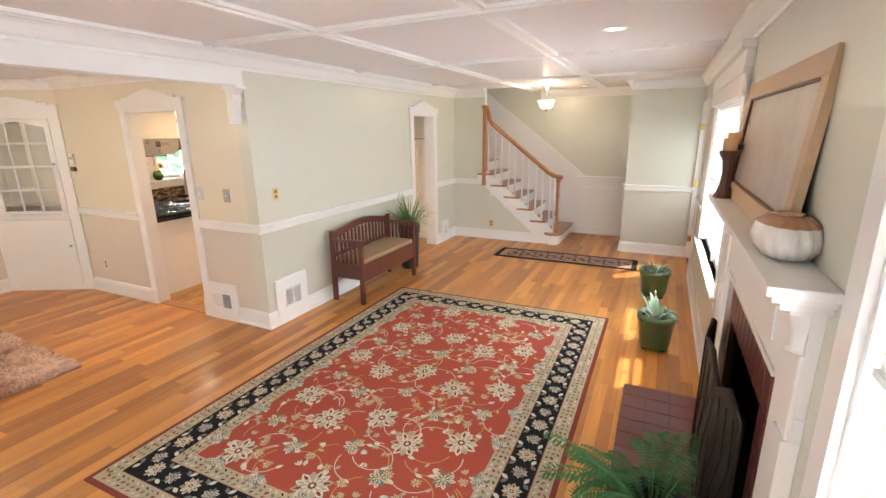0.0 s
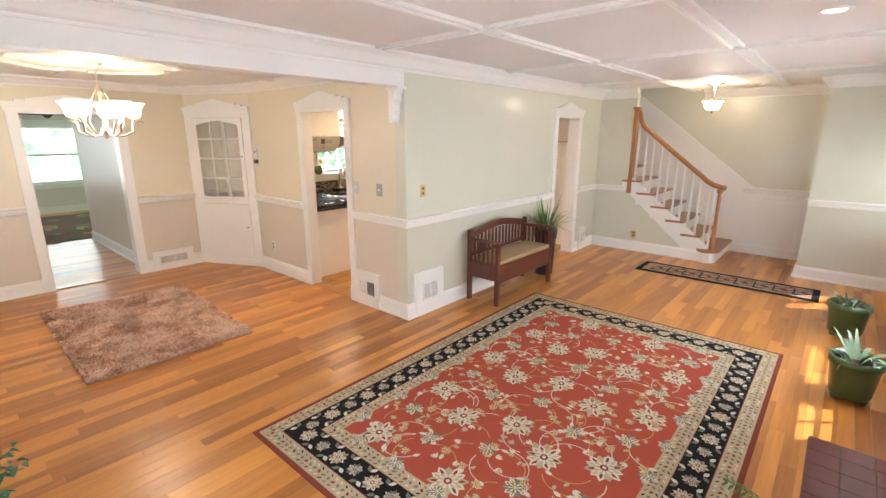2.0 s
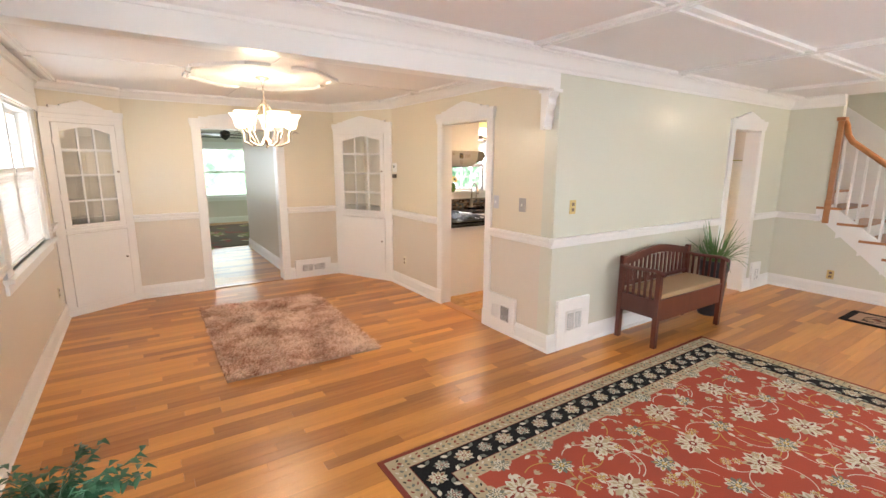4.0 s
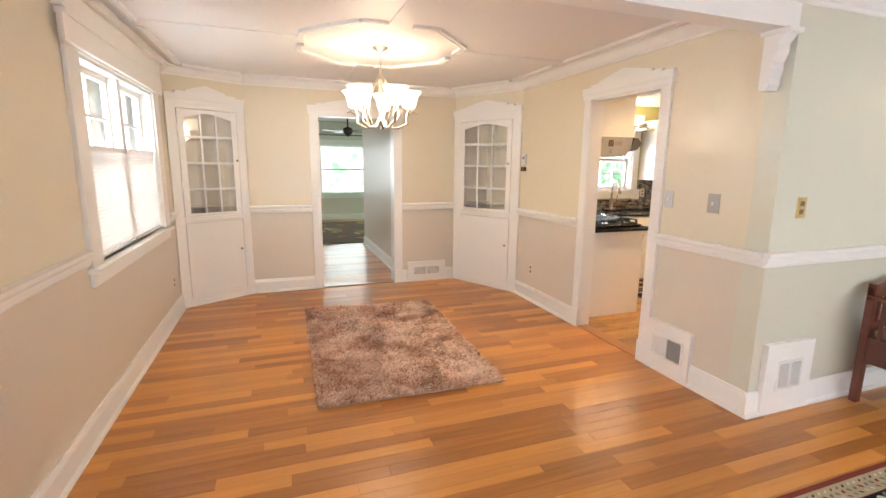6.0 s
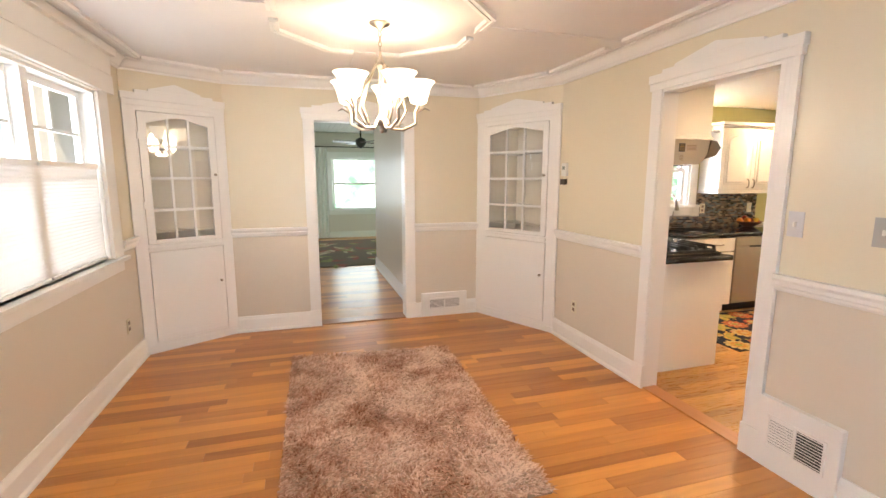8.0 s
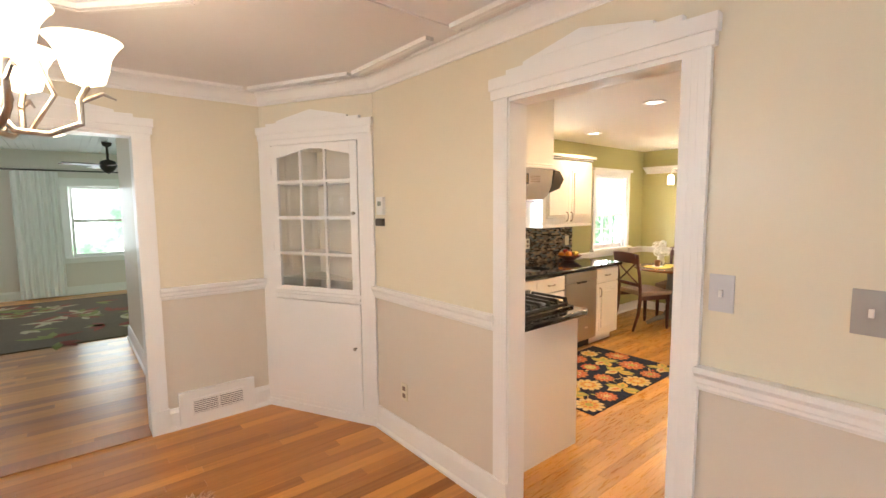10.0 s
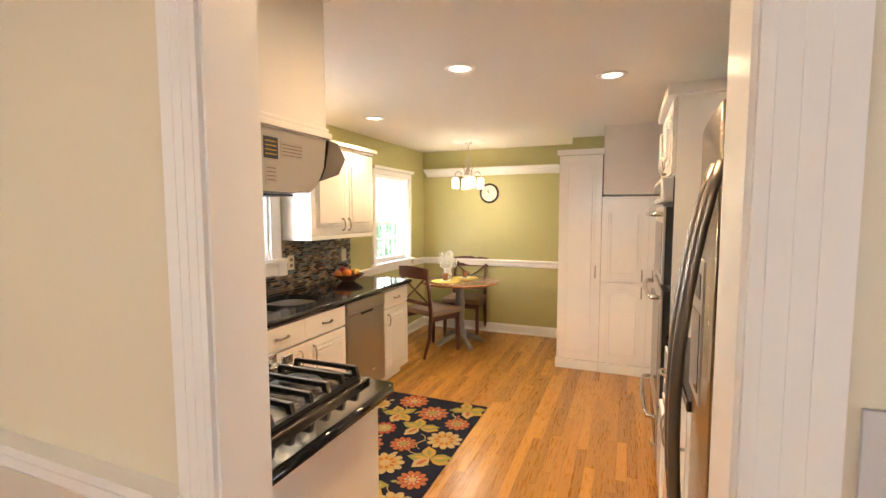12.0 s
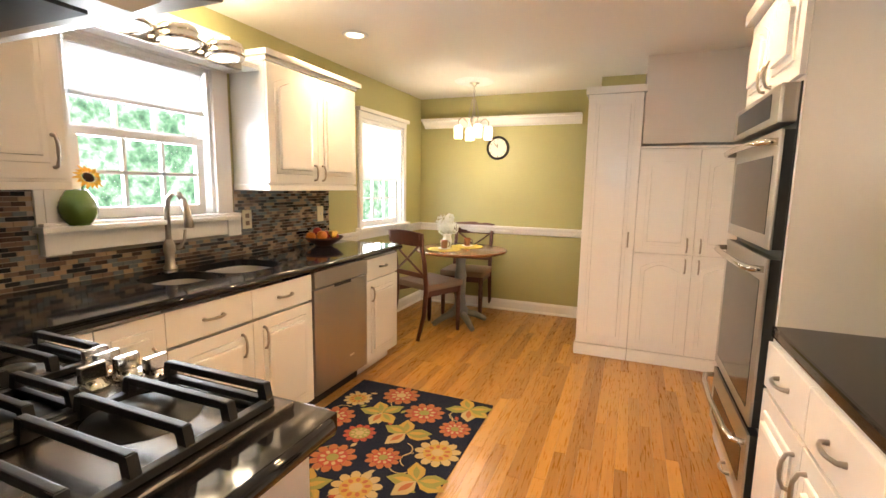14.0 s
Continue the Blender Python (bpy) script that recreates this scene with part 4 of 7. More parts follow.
def vent(label, m, w, h, bw, bh, dark=None):
    ob = thing("floor_vent", label, "vent")
    part("board", bar(B(), m, -w / 2, w / 2, 0, h, 0, 0.035, 0.004), TRIM, ob)
    cy = h * 0.55
    part("backing", bar(B(), m, -bw / 2, bw / 2, cy - bh / 2, cy + bh / 2, 0.035, 0.037), VENTGAP, ob)
    bm = B()
    for q in ((-bw / 2 - 0.012, -bw / 2, cy - bh / 2, cy + bh / 2), (bw / 2, bw / 2 + 0.012, cy - bh / 2, cy + bh / 2), (-bw / 2 - 0.012, bw / 2 + 0.012, cy + bh / 2, cy + bh / 2 + 0.012),
              (-bw / 2 - 0.012, bw / 2 + 0.012, cy - bh / 2 - 0.012, cy - bh / 2), (-0.006, 0.006, cy - bh / 2, cy + bh / 2)):
        bar(bm, m, *q, 0.034, 0.044)
    part("frame", bm, TRIM, ob)
    n = int(bh / 0.014)
    for i in range(n):
        y = cy - bh / 2 + (i + 0.5) * bh / n
        bm = B()
        if dark:
            bar(bm, m, -bw / 2, 0, y - 0.0055, y + 0.0055, 0.037, 0.041)
            bar(bm, m, 0, bw / 2, y - 0.0015, y + 0.0015, 0.037, 0.041)
        else:
            bar(bm, m, -bw / 2, bw / 2, y - 0.004, y + 0.004, 0.037, 0.041)
        part("slat", bm, TRIM, ob)


vent("white wooden vent cover with a half open grille", frame_of((0, 0.605, 0), (0, -1, 0), (-1, 0, 0)), 0.39, 0.38, 0.26, 0.15, True)
vent("white wooden vent cover in the living room wall", frame_of((0.29, 0, 0), (1, 0, 0), (0, -1, 0)), 0.42, 0.46, 0.20, 0.17)
vent("white wooden vent cover beside the doorway", frame_of((-0.86, N_D, 0), (1, 0, 0), (0, -1, 0)), 0.52, 0.26, 0.34, 0.10)
vent("small white vent cover beside the hall doorway", frame_of((3.95, 0, 0), (1, 0, 0), (0, -1, 0)), 0.24, 0.36, 0.10, 0.16)


# ---- fireplace ----
ob = thing("fireplace_mantel", "white painted wooden fireplace mantel with turned pilasters", "fireplace", (0, 0, 0))
MX0, MX1, MF, MZ = -1.60, 0.32, -3.58, 1.45
bm = B()
box(bm, MX0, MX1, S, MF, MZ - 0.03, MZ, 0.006)
part("shelf", bm, TRIM, ob)
part("bed_moulding", boxes((MX0 + 0.03, MX1 - 0.03, S, MF - 0.02, MZ - 0.055, MZ - 0.03), bevel=0.006), TRIM, ob)
part("cove_moulding", boxes((MX0 + 0.05, MX1 - 0.05, S, MF - 0.045, MZ - 0.08, MZ - 0.055), bevel=0.006), TRIM, ob)
bm = B()
box(bm, -1.505, 0.225, S, S + 0.032, 1.03, MZ - 0.08, 0.003)
box(bm, -1.15, -0.13, S + 0.032, S + 0.040, 1.12, 1.29, 0.006)
box(bm, -1.255, -0.025, S + 0.032, S + 0.042, 1.03, 1.055, 0.004)
part("frieze", bm, TRIM, ob)
for s, x in ((1, -1.51), (-1, 0.23)):
    bm = B()
    lo, hi = sorted((x + s * 0.003, x + s * 0.255))
    box(bm, lo, hi, S, S + 0.030, 0, 1.03, 0.003)
    part("side_board", bm, TRIM, ob)
    bm = B()
    c = x + s * 0.055
    box(bm, c - 0.062, c + 0.062, S, S + 0.062, 0, 0.15, 0.006)
    box(bm, c - 0.055, c + 0.055, S, S + 0.050, 0.15, 0.95, 0.005)
    box(bm, c - 0.048, c + 0.048, S, S + 0.042, 0.95, 1.225, 0.006)
    lathe(bm, [(0.0, 1.225), (0.040, 1.225), (0.030, 1.24), (0.034, 1.29), (0.046, 1.325), (0.036, 1.345), (0.05, 1.352)], (c, S + 0.03, 0), 14)
    box(bm, c - 0.052, c + 0.052, S, S + 0.085, 1.345, 1.362, 0.004)
    box(bm, c - 0.058, c + 0.058, S, S + 0.12, 1.362, MZ - 0.08, 0.004)
    part("pilaster", bm, TRIM, ob)
ob = thing("fireplace_surround", "dark red glazed brick fireplace surround and sooty firebox", "fireplace", kind="structure")
bm = boxes((-1.255, -0.025, S - 0.02, S + 0.005, 0.80, 1.03), (-1.255, -1.06, S - 0.02, S + 0.005, 0, 0.80), (-0.22, -0.025, S - 0.02, S + 0.005, 0, 0.80))
part("mortar_bed", bm, MORTAR, ob)
t = boxes((0, 0.088, 0, 0.016, 0, 0.2), bevel=0.003)
soldier = finish(t, "brick", BRICK)
x = -1.253
while x < -0.11:
    for z in ((0.815,) if -1.10 < x < -0.25 else (0.0, 0.205, 0.41, 0.615, 0.82)):
        o = new("brick", soldier)
        o.location, o.parent = (x, S + 0.002, z), ob
    x += 0.096
bm = boxes((-1.16, -0.12, S - 0.62, S - 0.56, 0, 0.9), (-1.18, -1.12, S - 0.6, S - 0.02, 0, 0.9), (-0.16, -0.10, S - 0.6, S - 0.02, 0, 0.9), (-1.18, -0.10, S - 0.62, S - 0.02, 0.8, 0.9), (-1.16, -0.12, S - 0.6, S, -0.02, 0.012))
part("firebox", bm, SOOT, ob)
ob = thing("hearth", "dark red quarry tile hearth on the floor", "hearth", kind="structure")
part("mortar_bed", boxes((MX0, 0.31, S + 0.0, -3.20, 0.001, 0.008)), MORTAR, ob)
tile = finish(boxes((0, 0.146, 0, 0.146, 0, 0.012), bevel=0.002), "tile", BRICK)
for i in range(13):
    for k in range(4):
        o = new("tile", tile)
        o.location, o.parent = (0.162 - i * 0.15, -3.349 - k * 0.15, 0.006), ob
        o.scale = (1, 1 if k < 3 else 0.6, 1)
        if k == 3:
            o.location.y = S + 0.004
# screen of three folding panels
ob = thing("fire_screen", "dark wrought iron folding fire screen on the hearth", "fire screen")
pts = [(-1.12, -3.67), (-0.88, -3.61), (-0.34, -3.61), (-0.08, -3.67)]
MESH = mat("dark_screen_mesh", (0.05, 0.04, 0.032), 0.6, metal=0.4, bump=0.5, scale=60, vary=0.4)
for (ax, ay), (bx, by) in zip(pts, pts[1:]):
    d = Vector((bx - ax, by - ay, 0))
    m = frame_of(((ax + bx) / 2, (ay + by) / 2, 0.012), d, (-d.y, d.x, 0))
    w = d.length
    top = 0.80
    bm = B()
    tube(bm, [m @ Vector(p) for p in ((-w / 2, 0, 0), (-w / 2, top - 0.06, 0), (0, top, 0), (w / 2, top - 0.06, 0), (w / 2, 0, 0), (-w / 2, 0.04, 0))], 0.011, 6)
    for q in (-0.3, 0, 0.3):
        tube(bm, [m @ Vector((q * w, 0.05, 0.004)), m @ Vector((q * w + 0.03, 0.3, 0.01)), m @ Vector((q * w - 0.03, 0.5, 0.01)), m @ Vector((q * w, 0.72, 0.004))], 0.004, 5)
    po = part("panel_frame", bm, DKMETAL, ob)
    bm = B()
    prism(bm, [(-w / 2, 0.04), (w / 2, 0.04), (w / 2, top - 0.06), (0, top), (-w / 2, top - 0.06)], m, 0.003)
    part("mesh", bm, MESH, po)

# ---- on the mantel ----
ob = thing("picture", "pale wood framed picture with a soft beige print, leaning", "picture")
PW, PH = 0.79, 0.64
m = frame_of((-0.40, MF - 0.125, MZ), (-1, 0, 0), (0, 1, 0)) @ pose(0, 0, 0, -5)
bm = B()
for q in ((-PW, PW, 0, 0.085), (-PW, PW, PH - 0.085, PH), (-PW, -PW + 0.085, 0.085, PH - 0.085), (PW - 0.085, PW, 0.085, PH - 0.085)):
    bar(bm, m, *q, 0, 0.03, 0.004)
part("frame", bm, PALEWOOD, ob)
bm = B()
for q in ((-PW + 0.085, PW - 0.085, 0.085, 0.093), (-PW + 0.085, PW - 0.085, PH - 0.093, PH - 0.085), (-PW + 0.085, -PW + 0.093, 0.093, PH - 0.093), (PW - 0.093, PW - 0.085, 0.093, PH - 0.093)):
    bar(bm, m, *q, 0.004, 0.022)
part("liner", bm, DARKWOOD, ob, "dark inner edge")
bm = B()
bar(bm, m, -PW + 0.08, PW - 0.08, 0.08, PH - 0.08, 0.004, 0.010)
ART = mat("soft_beige_print", (0.52, 0.43, 0.37), 0.3, scale=18, vary=0.5, fine=0.4, coat=0.3)
part("print", bm, ART, ob)
m2 = Matrix.Translation((-1.24, MF - 0.10, MZ))
bm = B()
seg = 64
prof = [(0.06, 0.0), (0.11, 0.012), (0.142, 0.04), (0.147, 0.07), (0.13, 0.10), (0.085, 0.122), (0.05, 0.128), (0.042, 0.122), (0.001, 0.10)]
rings = []
for j, (r, z) in enumerate(prof):
    rings.append([bm.verts.new(m2 @ Vector(((r * (1 + 0.06 * math.sin(16 * (2 * math.pi * i / seg) + j * 1.1) * (1 if 0 < j < 5 else 0))) * math.cos(2 * math.pi * i / seg),
                                            0.66 * r * math.sin(2 * math.pi * i / seg), z * 1.1))) for i in range(seg)])
for a, b in zip(rings, rings[1:]):
    for i in range(seg):
        f = bm.faces.new((a[i], a[(i + 1) % seg], b[(i + 1) % seg], b[i]))
        f.smooth = True
        f.material_index = 1 if f.calc_center_median().z > MZ + 0.105 else 0
solid("vase", bm, [mat("ribbed_white_glass", (0.70, 0.66, 0.60), 0.2, scale=30, vary=0.15, coat=0.4), mat("copper_glaze", (0.38, 0.19, 0.09), 0.25, scale=30, vary=0.3, coat=0.4)],
      "low ribbed white vase with a copper brown rim", "vase")
for x, y, h in ((0.24, MF - 0.09, 0.30), (0.13, MF - 0.06, 0.27)):
    ob = thing("candlestick", "dark carved wooden candlestick with a cream pillar candle", "candlestick", group="mantel candlesticks")
    bm = lathe(B(), [(0.0, 0), (0.055, 0), (0.05, 0.02), (0.03, 0.07), (0.022, h * 0.55), (0.03, h * 0.8), (0.05, h - 0.02), (0.052, h), (0, h)], (x, y, MZ), 8, smooth=False)
    part("stand", bm, DARKWOOD, ob)
    bm = lathe(B(), [(0.0, h), (0.037, h), (0.038, h + 0.065), (0.03, h + 0.07), (0, h + 0.066)], (x, y, MZ), 16)
    part("candle", bm, CANDLE, ob)


# ---- stairs ----
SX, RUN, RISE, Y0 = 4.40, 0.235, 0.188, -1.86
ob = thing("staircase", "oak stairs with white risers and a white stringer", "stairs", kind="structure")
for i in range(14):
    y, z = Y0 + RUN * i, RISE * (i + 1)
    if i == 0:
        bm = B()
        pts = [(SX + 0.05 + 0.17 * math.cos(radians(a)), y + 0.09 + 0.15 * math.sin(radians(a))) for a in range(100, 275, 12)]
        prism(bm, pts + [(5.41, y - 0.06), (5.41, y + 0.25), (SX, y + 0.25)], pose(0, 0, z - 0.03), 0.03, 0.006)
        part("tread", bm, HONEY, ob, "oak bullnose tread")
        bm = B()
        pts = [(SX + 0.05 + 0.13 * math.cos(radians(a)), y + 0.09 + 0.11 * math.sin(radians(a))) for a in range(100, 275, 12)]
        prism(bm, pts + [(5.41, y - 0.02), (5.41, y + 0.2), (SX, y + 0.2)], pose(0, 0, 0), z - 0.03)
        part("riser", bm, TRIM, ob, "white rounded riser")
        continue
    bm = B()
    box(bm, SX - 0.03 if i < 6 else SX + 0.102, 5.418, y - 0.028, y + RUN, z - 0.03, z, 0.006)
    part("tread", bm, HONEY, ob)
    part("riser", boxes((SX + 0.002, 5.416, y, y + 0.018, z - RISE, z - 0.03)), TRIM, ob)
    if i < 6:
        bm = B()
        prism(bm, [(y, z - 0.03), (y + RUN, z - 0.03), (y + RUN, z - 0.2), (y + 0.1, z - 0.14), (y + 0.03, z - 0.09)], frame_of((SX, 0, 0), (0, 1, 0), (-1, 0, 0)), 0.012)
        part("tread_bracket", bm, TRIM, ob)
m = frame_of((SX + 0.1, 0, 0), (0, 1, 0), (-1, 0, 0))
YT = -0.56
sl = RISE / RUN
zl = lambda y: RISE * 0.9 + (y - Y0) * sl
bm = B()
prism(bm, [(0, 0), (0, HI), (YT, HI), (YT, zl(YT) - 0.25), (-1.62, 0.0)], m, 0.1)
solid("wall_stair_side", bm, LIV_UP, "sage cream wall below and beside the stairs", "wall", "structure")
bm = B()
prism(bm, [(Y0 + 0.10, 0.0), (-1.60, 0.0), (YT, zl(YT) - 0.29), (YT, zl(YT) - 0.02), (Y0 + 0.10, zl(Y0 + 0.10) - 0.02)], frame_of((SX + 0.05, 0, 0), (0, 1, 0), (-1, 0, 0)), 0.056)
solid("stair_stringer", bm, TRIM, "white stair stringer board", "trim", "structure")
bm = B()
prism(bm, [(-2.82, 0.0), (1.2, 0.0), (1.2, 3.63), (-0.43, 2.35), (-2.06, 1.06), (-2.12, 1.03), (-2.82, 1.03)], frame_of((5.42, 0, 0), (0, 1, 0), (-1, 0, 0)), 0.012)
prism(bm, [(-2.70, 0.2), (-2.0, 0.2), (-2.0, 0.84), (-2.70, 0.84)], frame_of((5.408, 0, 0), (0, 1, 0), (-1, 0, 0)), 0.008, 0.006)
solid("wainscot_stair", bm, TRIM, "white panelled wainscot rising along the stair wall", "wainscot", "structure")
ob = thing("stair_railing", "oak handrail with white balusters and turned newel", "railing")
RX = SX + 0.03
bm = lathe(B(), [(0.03, 0.19), (0.034, 0.24), (0.022, 0.27), (0.03, 0.4), (0.024, 0.75), (0.03, 0.8), (0.022, 0.84), (0.028, 0.95), (0.02, 1.0), (0.04, 1.03), (0.045, 1.06), (0, 1.075)], (RX, Y0 + 0.04, 0), 14)
part("newel_post", bm, HONEY, ob)
bm = B()
box(bm, RX - 0.045, RX + 0.045, YT - 0.03, YT + 0.03, 0.92, 2.19, 0.008)
box(bm, RX - 0.05, RX + 0.05, YT - 0.035, YT + 0.035, 0.92, 1.22, 0.014)
box(bm, RX - 0.06, RX + 0.06, YT - 0.045, YT + 0.045, 2.19, 2.235, 0.008)
part("upper_newel", bm, HONEY, ob)
ru = [(RX, Y0 - 0.03, 1.09), (RX, Y0 + 0.04, 1.10), (RX, Y0 + 0.12, 1.12)]
for k in range(8):
    y = Y0 + 0.2 + k * (YT - Y0 - 0.33) / 7
    ru.append((RX, y, 1.16 + (y - Y0 - 0.2) * 0.80))
ru += [(RX, YT - 0.08, ru[-1][2] + 0.08), (RX, YT - 0.05, 2.14), (RX, YT - 0.02, 2.19)]
part("handrail", tube(B(), ru, 0.034, 10), HONEY, ob, "curved honey oak handrail")
for i in range(1, 6):
    for q in (0.06, 0.17):
        y = Y0 + RUN * i + q
        if y > YT - 0.05:
            continue
        top = 1.14 + (y - Y0 - 0.2) * 0.80
        bm = B()
        z = RISE * (i + 1)
        tube(bm, [(RX, y, z - 0.002), (RX, y, z + 0.2), (RX, y, top)], [0.017, 0.016, 0.011], 6)
        part("baluster", bm, TRIM, ob, "" if i > 1 else "slim white baluster")
for q in (0.1, 0.17):
    part("baluster", tube(B(), [(RX, Y0 + q, RISE - 0.002), (RX, Y0 + q, 1.1)], [0.017, 0.011], 6), TRIM, ob)


# ---- lamps of the living room and dining room ----
def can_light(x, y, z):
    ob = thing("recessed_light", "round recessed ceiling light, lit", "ceiling light", group="recessed lights")
    part("trim_ring", lathe(B(), [(0.055, z - 0.001), (0.06, z - 0.008), (0.085, z - 0.006), (0.09, z + 0.002)], (x, y, 0), 24), TRIM, ob)
    part("lens", lathe(B(), [(0, z - 0.003), (0.058, z - 0.003)], (x, y, 0), 24), GLOWCAN, ob)


can_light(0.52, -2.92, HI)
for cx, cy in ((2.89, 3.065), (1.90, 1.92), (2.36, 1.125), (0.75, 1.3)):
    can_light(cx, cy, 2.365)
ob = thing("smoke_detector", "small white round smoke detector on the ceiling", "smoke detector")
part("case", lathe(B(), [(0, 2.47), (0.045, 2.472), (0.06, 2.485), (0.062, 2.50)], (4.75, -2.1, 0), 20), PLASTIC_W, ob)
ob = thing("foyer_light", "small semi-flush foyer light with a lit glass bowl", "ceiling light")
fx, fy = 4.3, -1.60
part("canopy", lathe(B(), [(0, 2.50), (0.13, 2.50), (0.12, 2.485), (0.02, 2.47), (0.012, 2.30), (0.02, 2.28)], (fx, fy, 0), 20), CHROME, ob)
part("glass_bowl", lathe(B(), [(0.015, 2.14), (0.075, 2.155), (0.10, 2.19), (0.105, 2.235), (0.135, 2.26), (0.13, 2.265)], (fx, fy, 0), 20), GLOWSHADE, ob, "lit scalloped glass bowl")
part("finial", lathe(B(), [(0, 2.10), (0.012, 2.11), (0.02, 2.13), (0.05, 2.142), (0.02, 2.15)], (fx, fy, 0), 14), CHROME, ob)


def chandelier(name, label, at, top, arms, r, zc, shade_prof, bulb_up, body, metal, turn=0.0):
    x, y = at
    ob = thing(name, label, "chandelier")
    part("canopy", lathe(B(), [(0, top), (0.065, top), (0.06, top - 0.012), (0.02, top - 0.03), (0.008, top - 0.05)], (x, y, 0), 18), metal, ob)
    bm = B()
    z = top - 0.05
    k = 0
    while z > body[-1][1] + 0.02:
        m = pose(x, y, z - 0.016, 90, 0, 90 * (k % 2))
        pts = [m @ Vector((0.009 * math.cos(a), 0.018 * math.sin(a), 0)) for a in [i * math.pi / 4 for i in range(9)]]
        tube(bm, pts, 0.0028, 5)
        z -= 0.028
        k += 1
    part("chain", bm, metal, ob)
    part("stem", lathe(B(), body, (x, y, 0), 14), metal, ob)
    for i in range(arms):
        a = turn + 2 * math.pi * i / arms
        c, s = math.cos(a), math.sin(a)
        bm = B()
        P = (lambda q, zz: (x + c * q, y + s * q, zz))
        if bulb_up:
            tube(bm, [P(0.02, zc + 0.03), P(0.06, zc - 0.035), P(0.14, zc - 0.04), P(0.22, zc + 0.0), P(r - 0.02, zc + 0.075), P(r, zc + 0.115), P(r, zc + 0.13)], 0.010, 7)
            tube(bm, [P(r - 0.03, zc + 0.06), P(r + 0.04, zc + 0.10), P(r + 0.075, zc + 0.085)], [0.008, 0.007, 0.003], 6)
            tube(bm, [P(0.10, zc - 0.03), P(0.16, zc + 0.08), P(0.12, zc + 0.2), P(0.045, zc + 0.33), P(0.015, zc + 0.36)], 0.007, 6)
        else:
            tube(bm, [P(0.01, zc + 0.20), P(0.05, zc + 0.11), P(0.09, zc + 0.16), P(r - 0.03, zc + 0.17), P(r, zc + 0.14), P(r, zc + 0.10)], 0.007, 7)
            tube(bm, [P(0.01, zc + 0.08), P(0.05, zc + 0.2), P(0.015, zc + 0.34)], 0.005, 6)
        ao = part("arm", bm, metal, ob)
        bm = lathe(B(), shade_prof, (x + c * r, y + s * r, 0), 18)
        part("shade", bm, GLOWSHADE, ao, "lit frosted glass shade")
    return ob


zs = 1.97
chandelier("chandelier", "brushed nickel five arm chandelier with lit bell shades", (CHX, CHY), 2.44, 5, 0.24, 1.85,
           [(0.02, zs), (0.05, zs + 0.012), (0.062, zs + 0.05), (0.07, zs + 0.09), (0.09, zs + 0.125), (0.105, zs + 0.14), (0.10, zs + 0.137), (0.066, zs + 0.088), (0.045, zs + 0.02), (0, zs + 0.012)], True,
           [(0, 1.785), (0.012, 1.79), (0.02, 1.81), (0.012, 1.825), (0.04, 1.845), (0.035, 1.87), (0.015, 1.90), (0.012, 2.16), (0.03, 2.19), (0.03, 2.21), (0.01, 2.25), (0.006, 2.28)], NICKEL, 1.24)

# ---- rugs ----
def flat(name, color, rough=0.95, vary=0.18):
    return mat(name, color, rough, bump=0.8, scale=90, vary=vary, spec=0.15)


R_RED, R_BEIGE, R_BLACK, R_IVORY, R_RUST = flat("rug_wool_red", (0.40, 0.078, 0.048)), flat("rug_wool_beige", (0.45, 0.375, 0.25), vary=0.45), flat("rug_wool_black", (0.012, 0.011, 0.012)), flat("rug_wool_ivory", (0.64, 0.60, 0.49), vary=0.3), flat("rug_wool_rust", (0.22, 0.05, 0.035))
R_NAVY, R_GOLD, R_OLIVE, R_ROSE = flat("rug_wool_navy", (0.012, 0.016, 0.035)), flat("rug_wool_gold", (0.50, 0.33, 0.09)), flat("rug_wool_olive", (0.20, 0.20, 0.06)), flat("rug_wool_rose", (0.40, 0.09, 0.06))
R_SLATE = flat("rug_wool_slate", (0.17, 0.18, 0.15))


def sheet(bm, pts, z, mi=0):
    bm.faces.new([bm.verts.new((p[0], p[1], z)) for p in pts]).material_index = mi


def ellipse(bm, x, y, a, b, turn, z, mi, n=10):
    c, s = math.cos(turn), math.sin(turn)
    pts = []
    for i in range(n):
        u, v = a * math.cos(2 * math.pi * i / n), b * math.sin(2 * math.pi * i / n)
        pts.append((x + u * c - v * s, y + u * s + v * c))
    sheet(bm, pts, z, mi)


def leaf_shape(bm, x, y, a, b, turn, z, mi):
    c, s = math.cos(turn), math.sin(turn)
    pts = [(x + u * a * c - v * b * s, y + u * a * s + v * b * c) for u, v in ((0, 0), (0.3, 0.8), (0.6, 0.9), (1, 0), (0.6, -0.9), (0.3, -0.8))]
    sheet(bm, pts, z, mi)


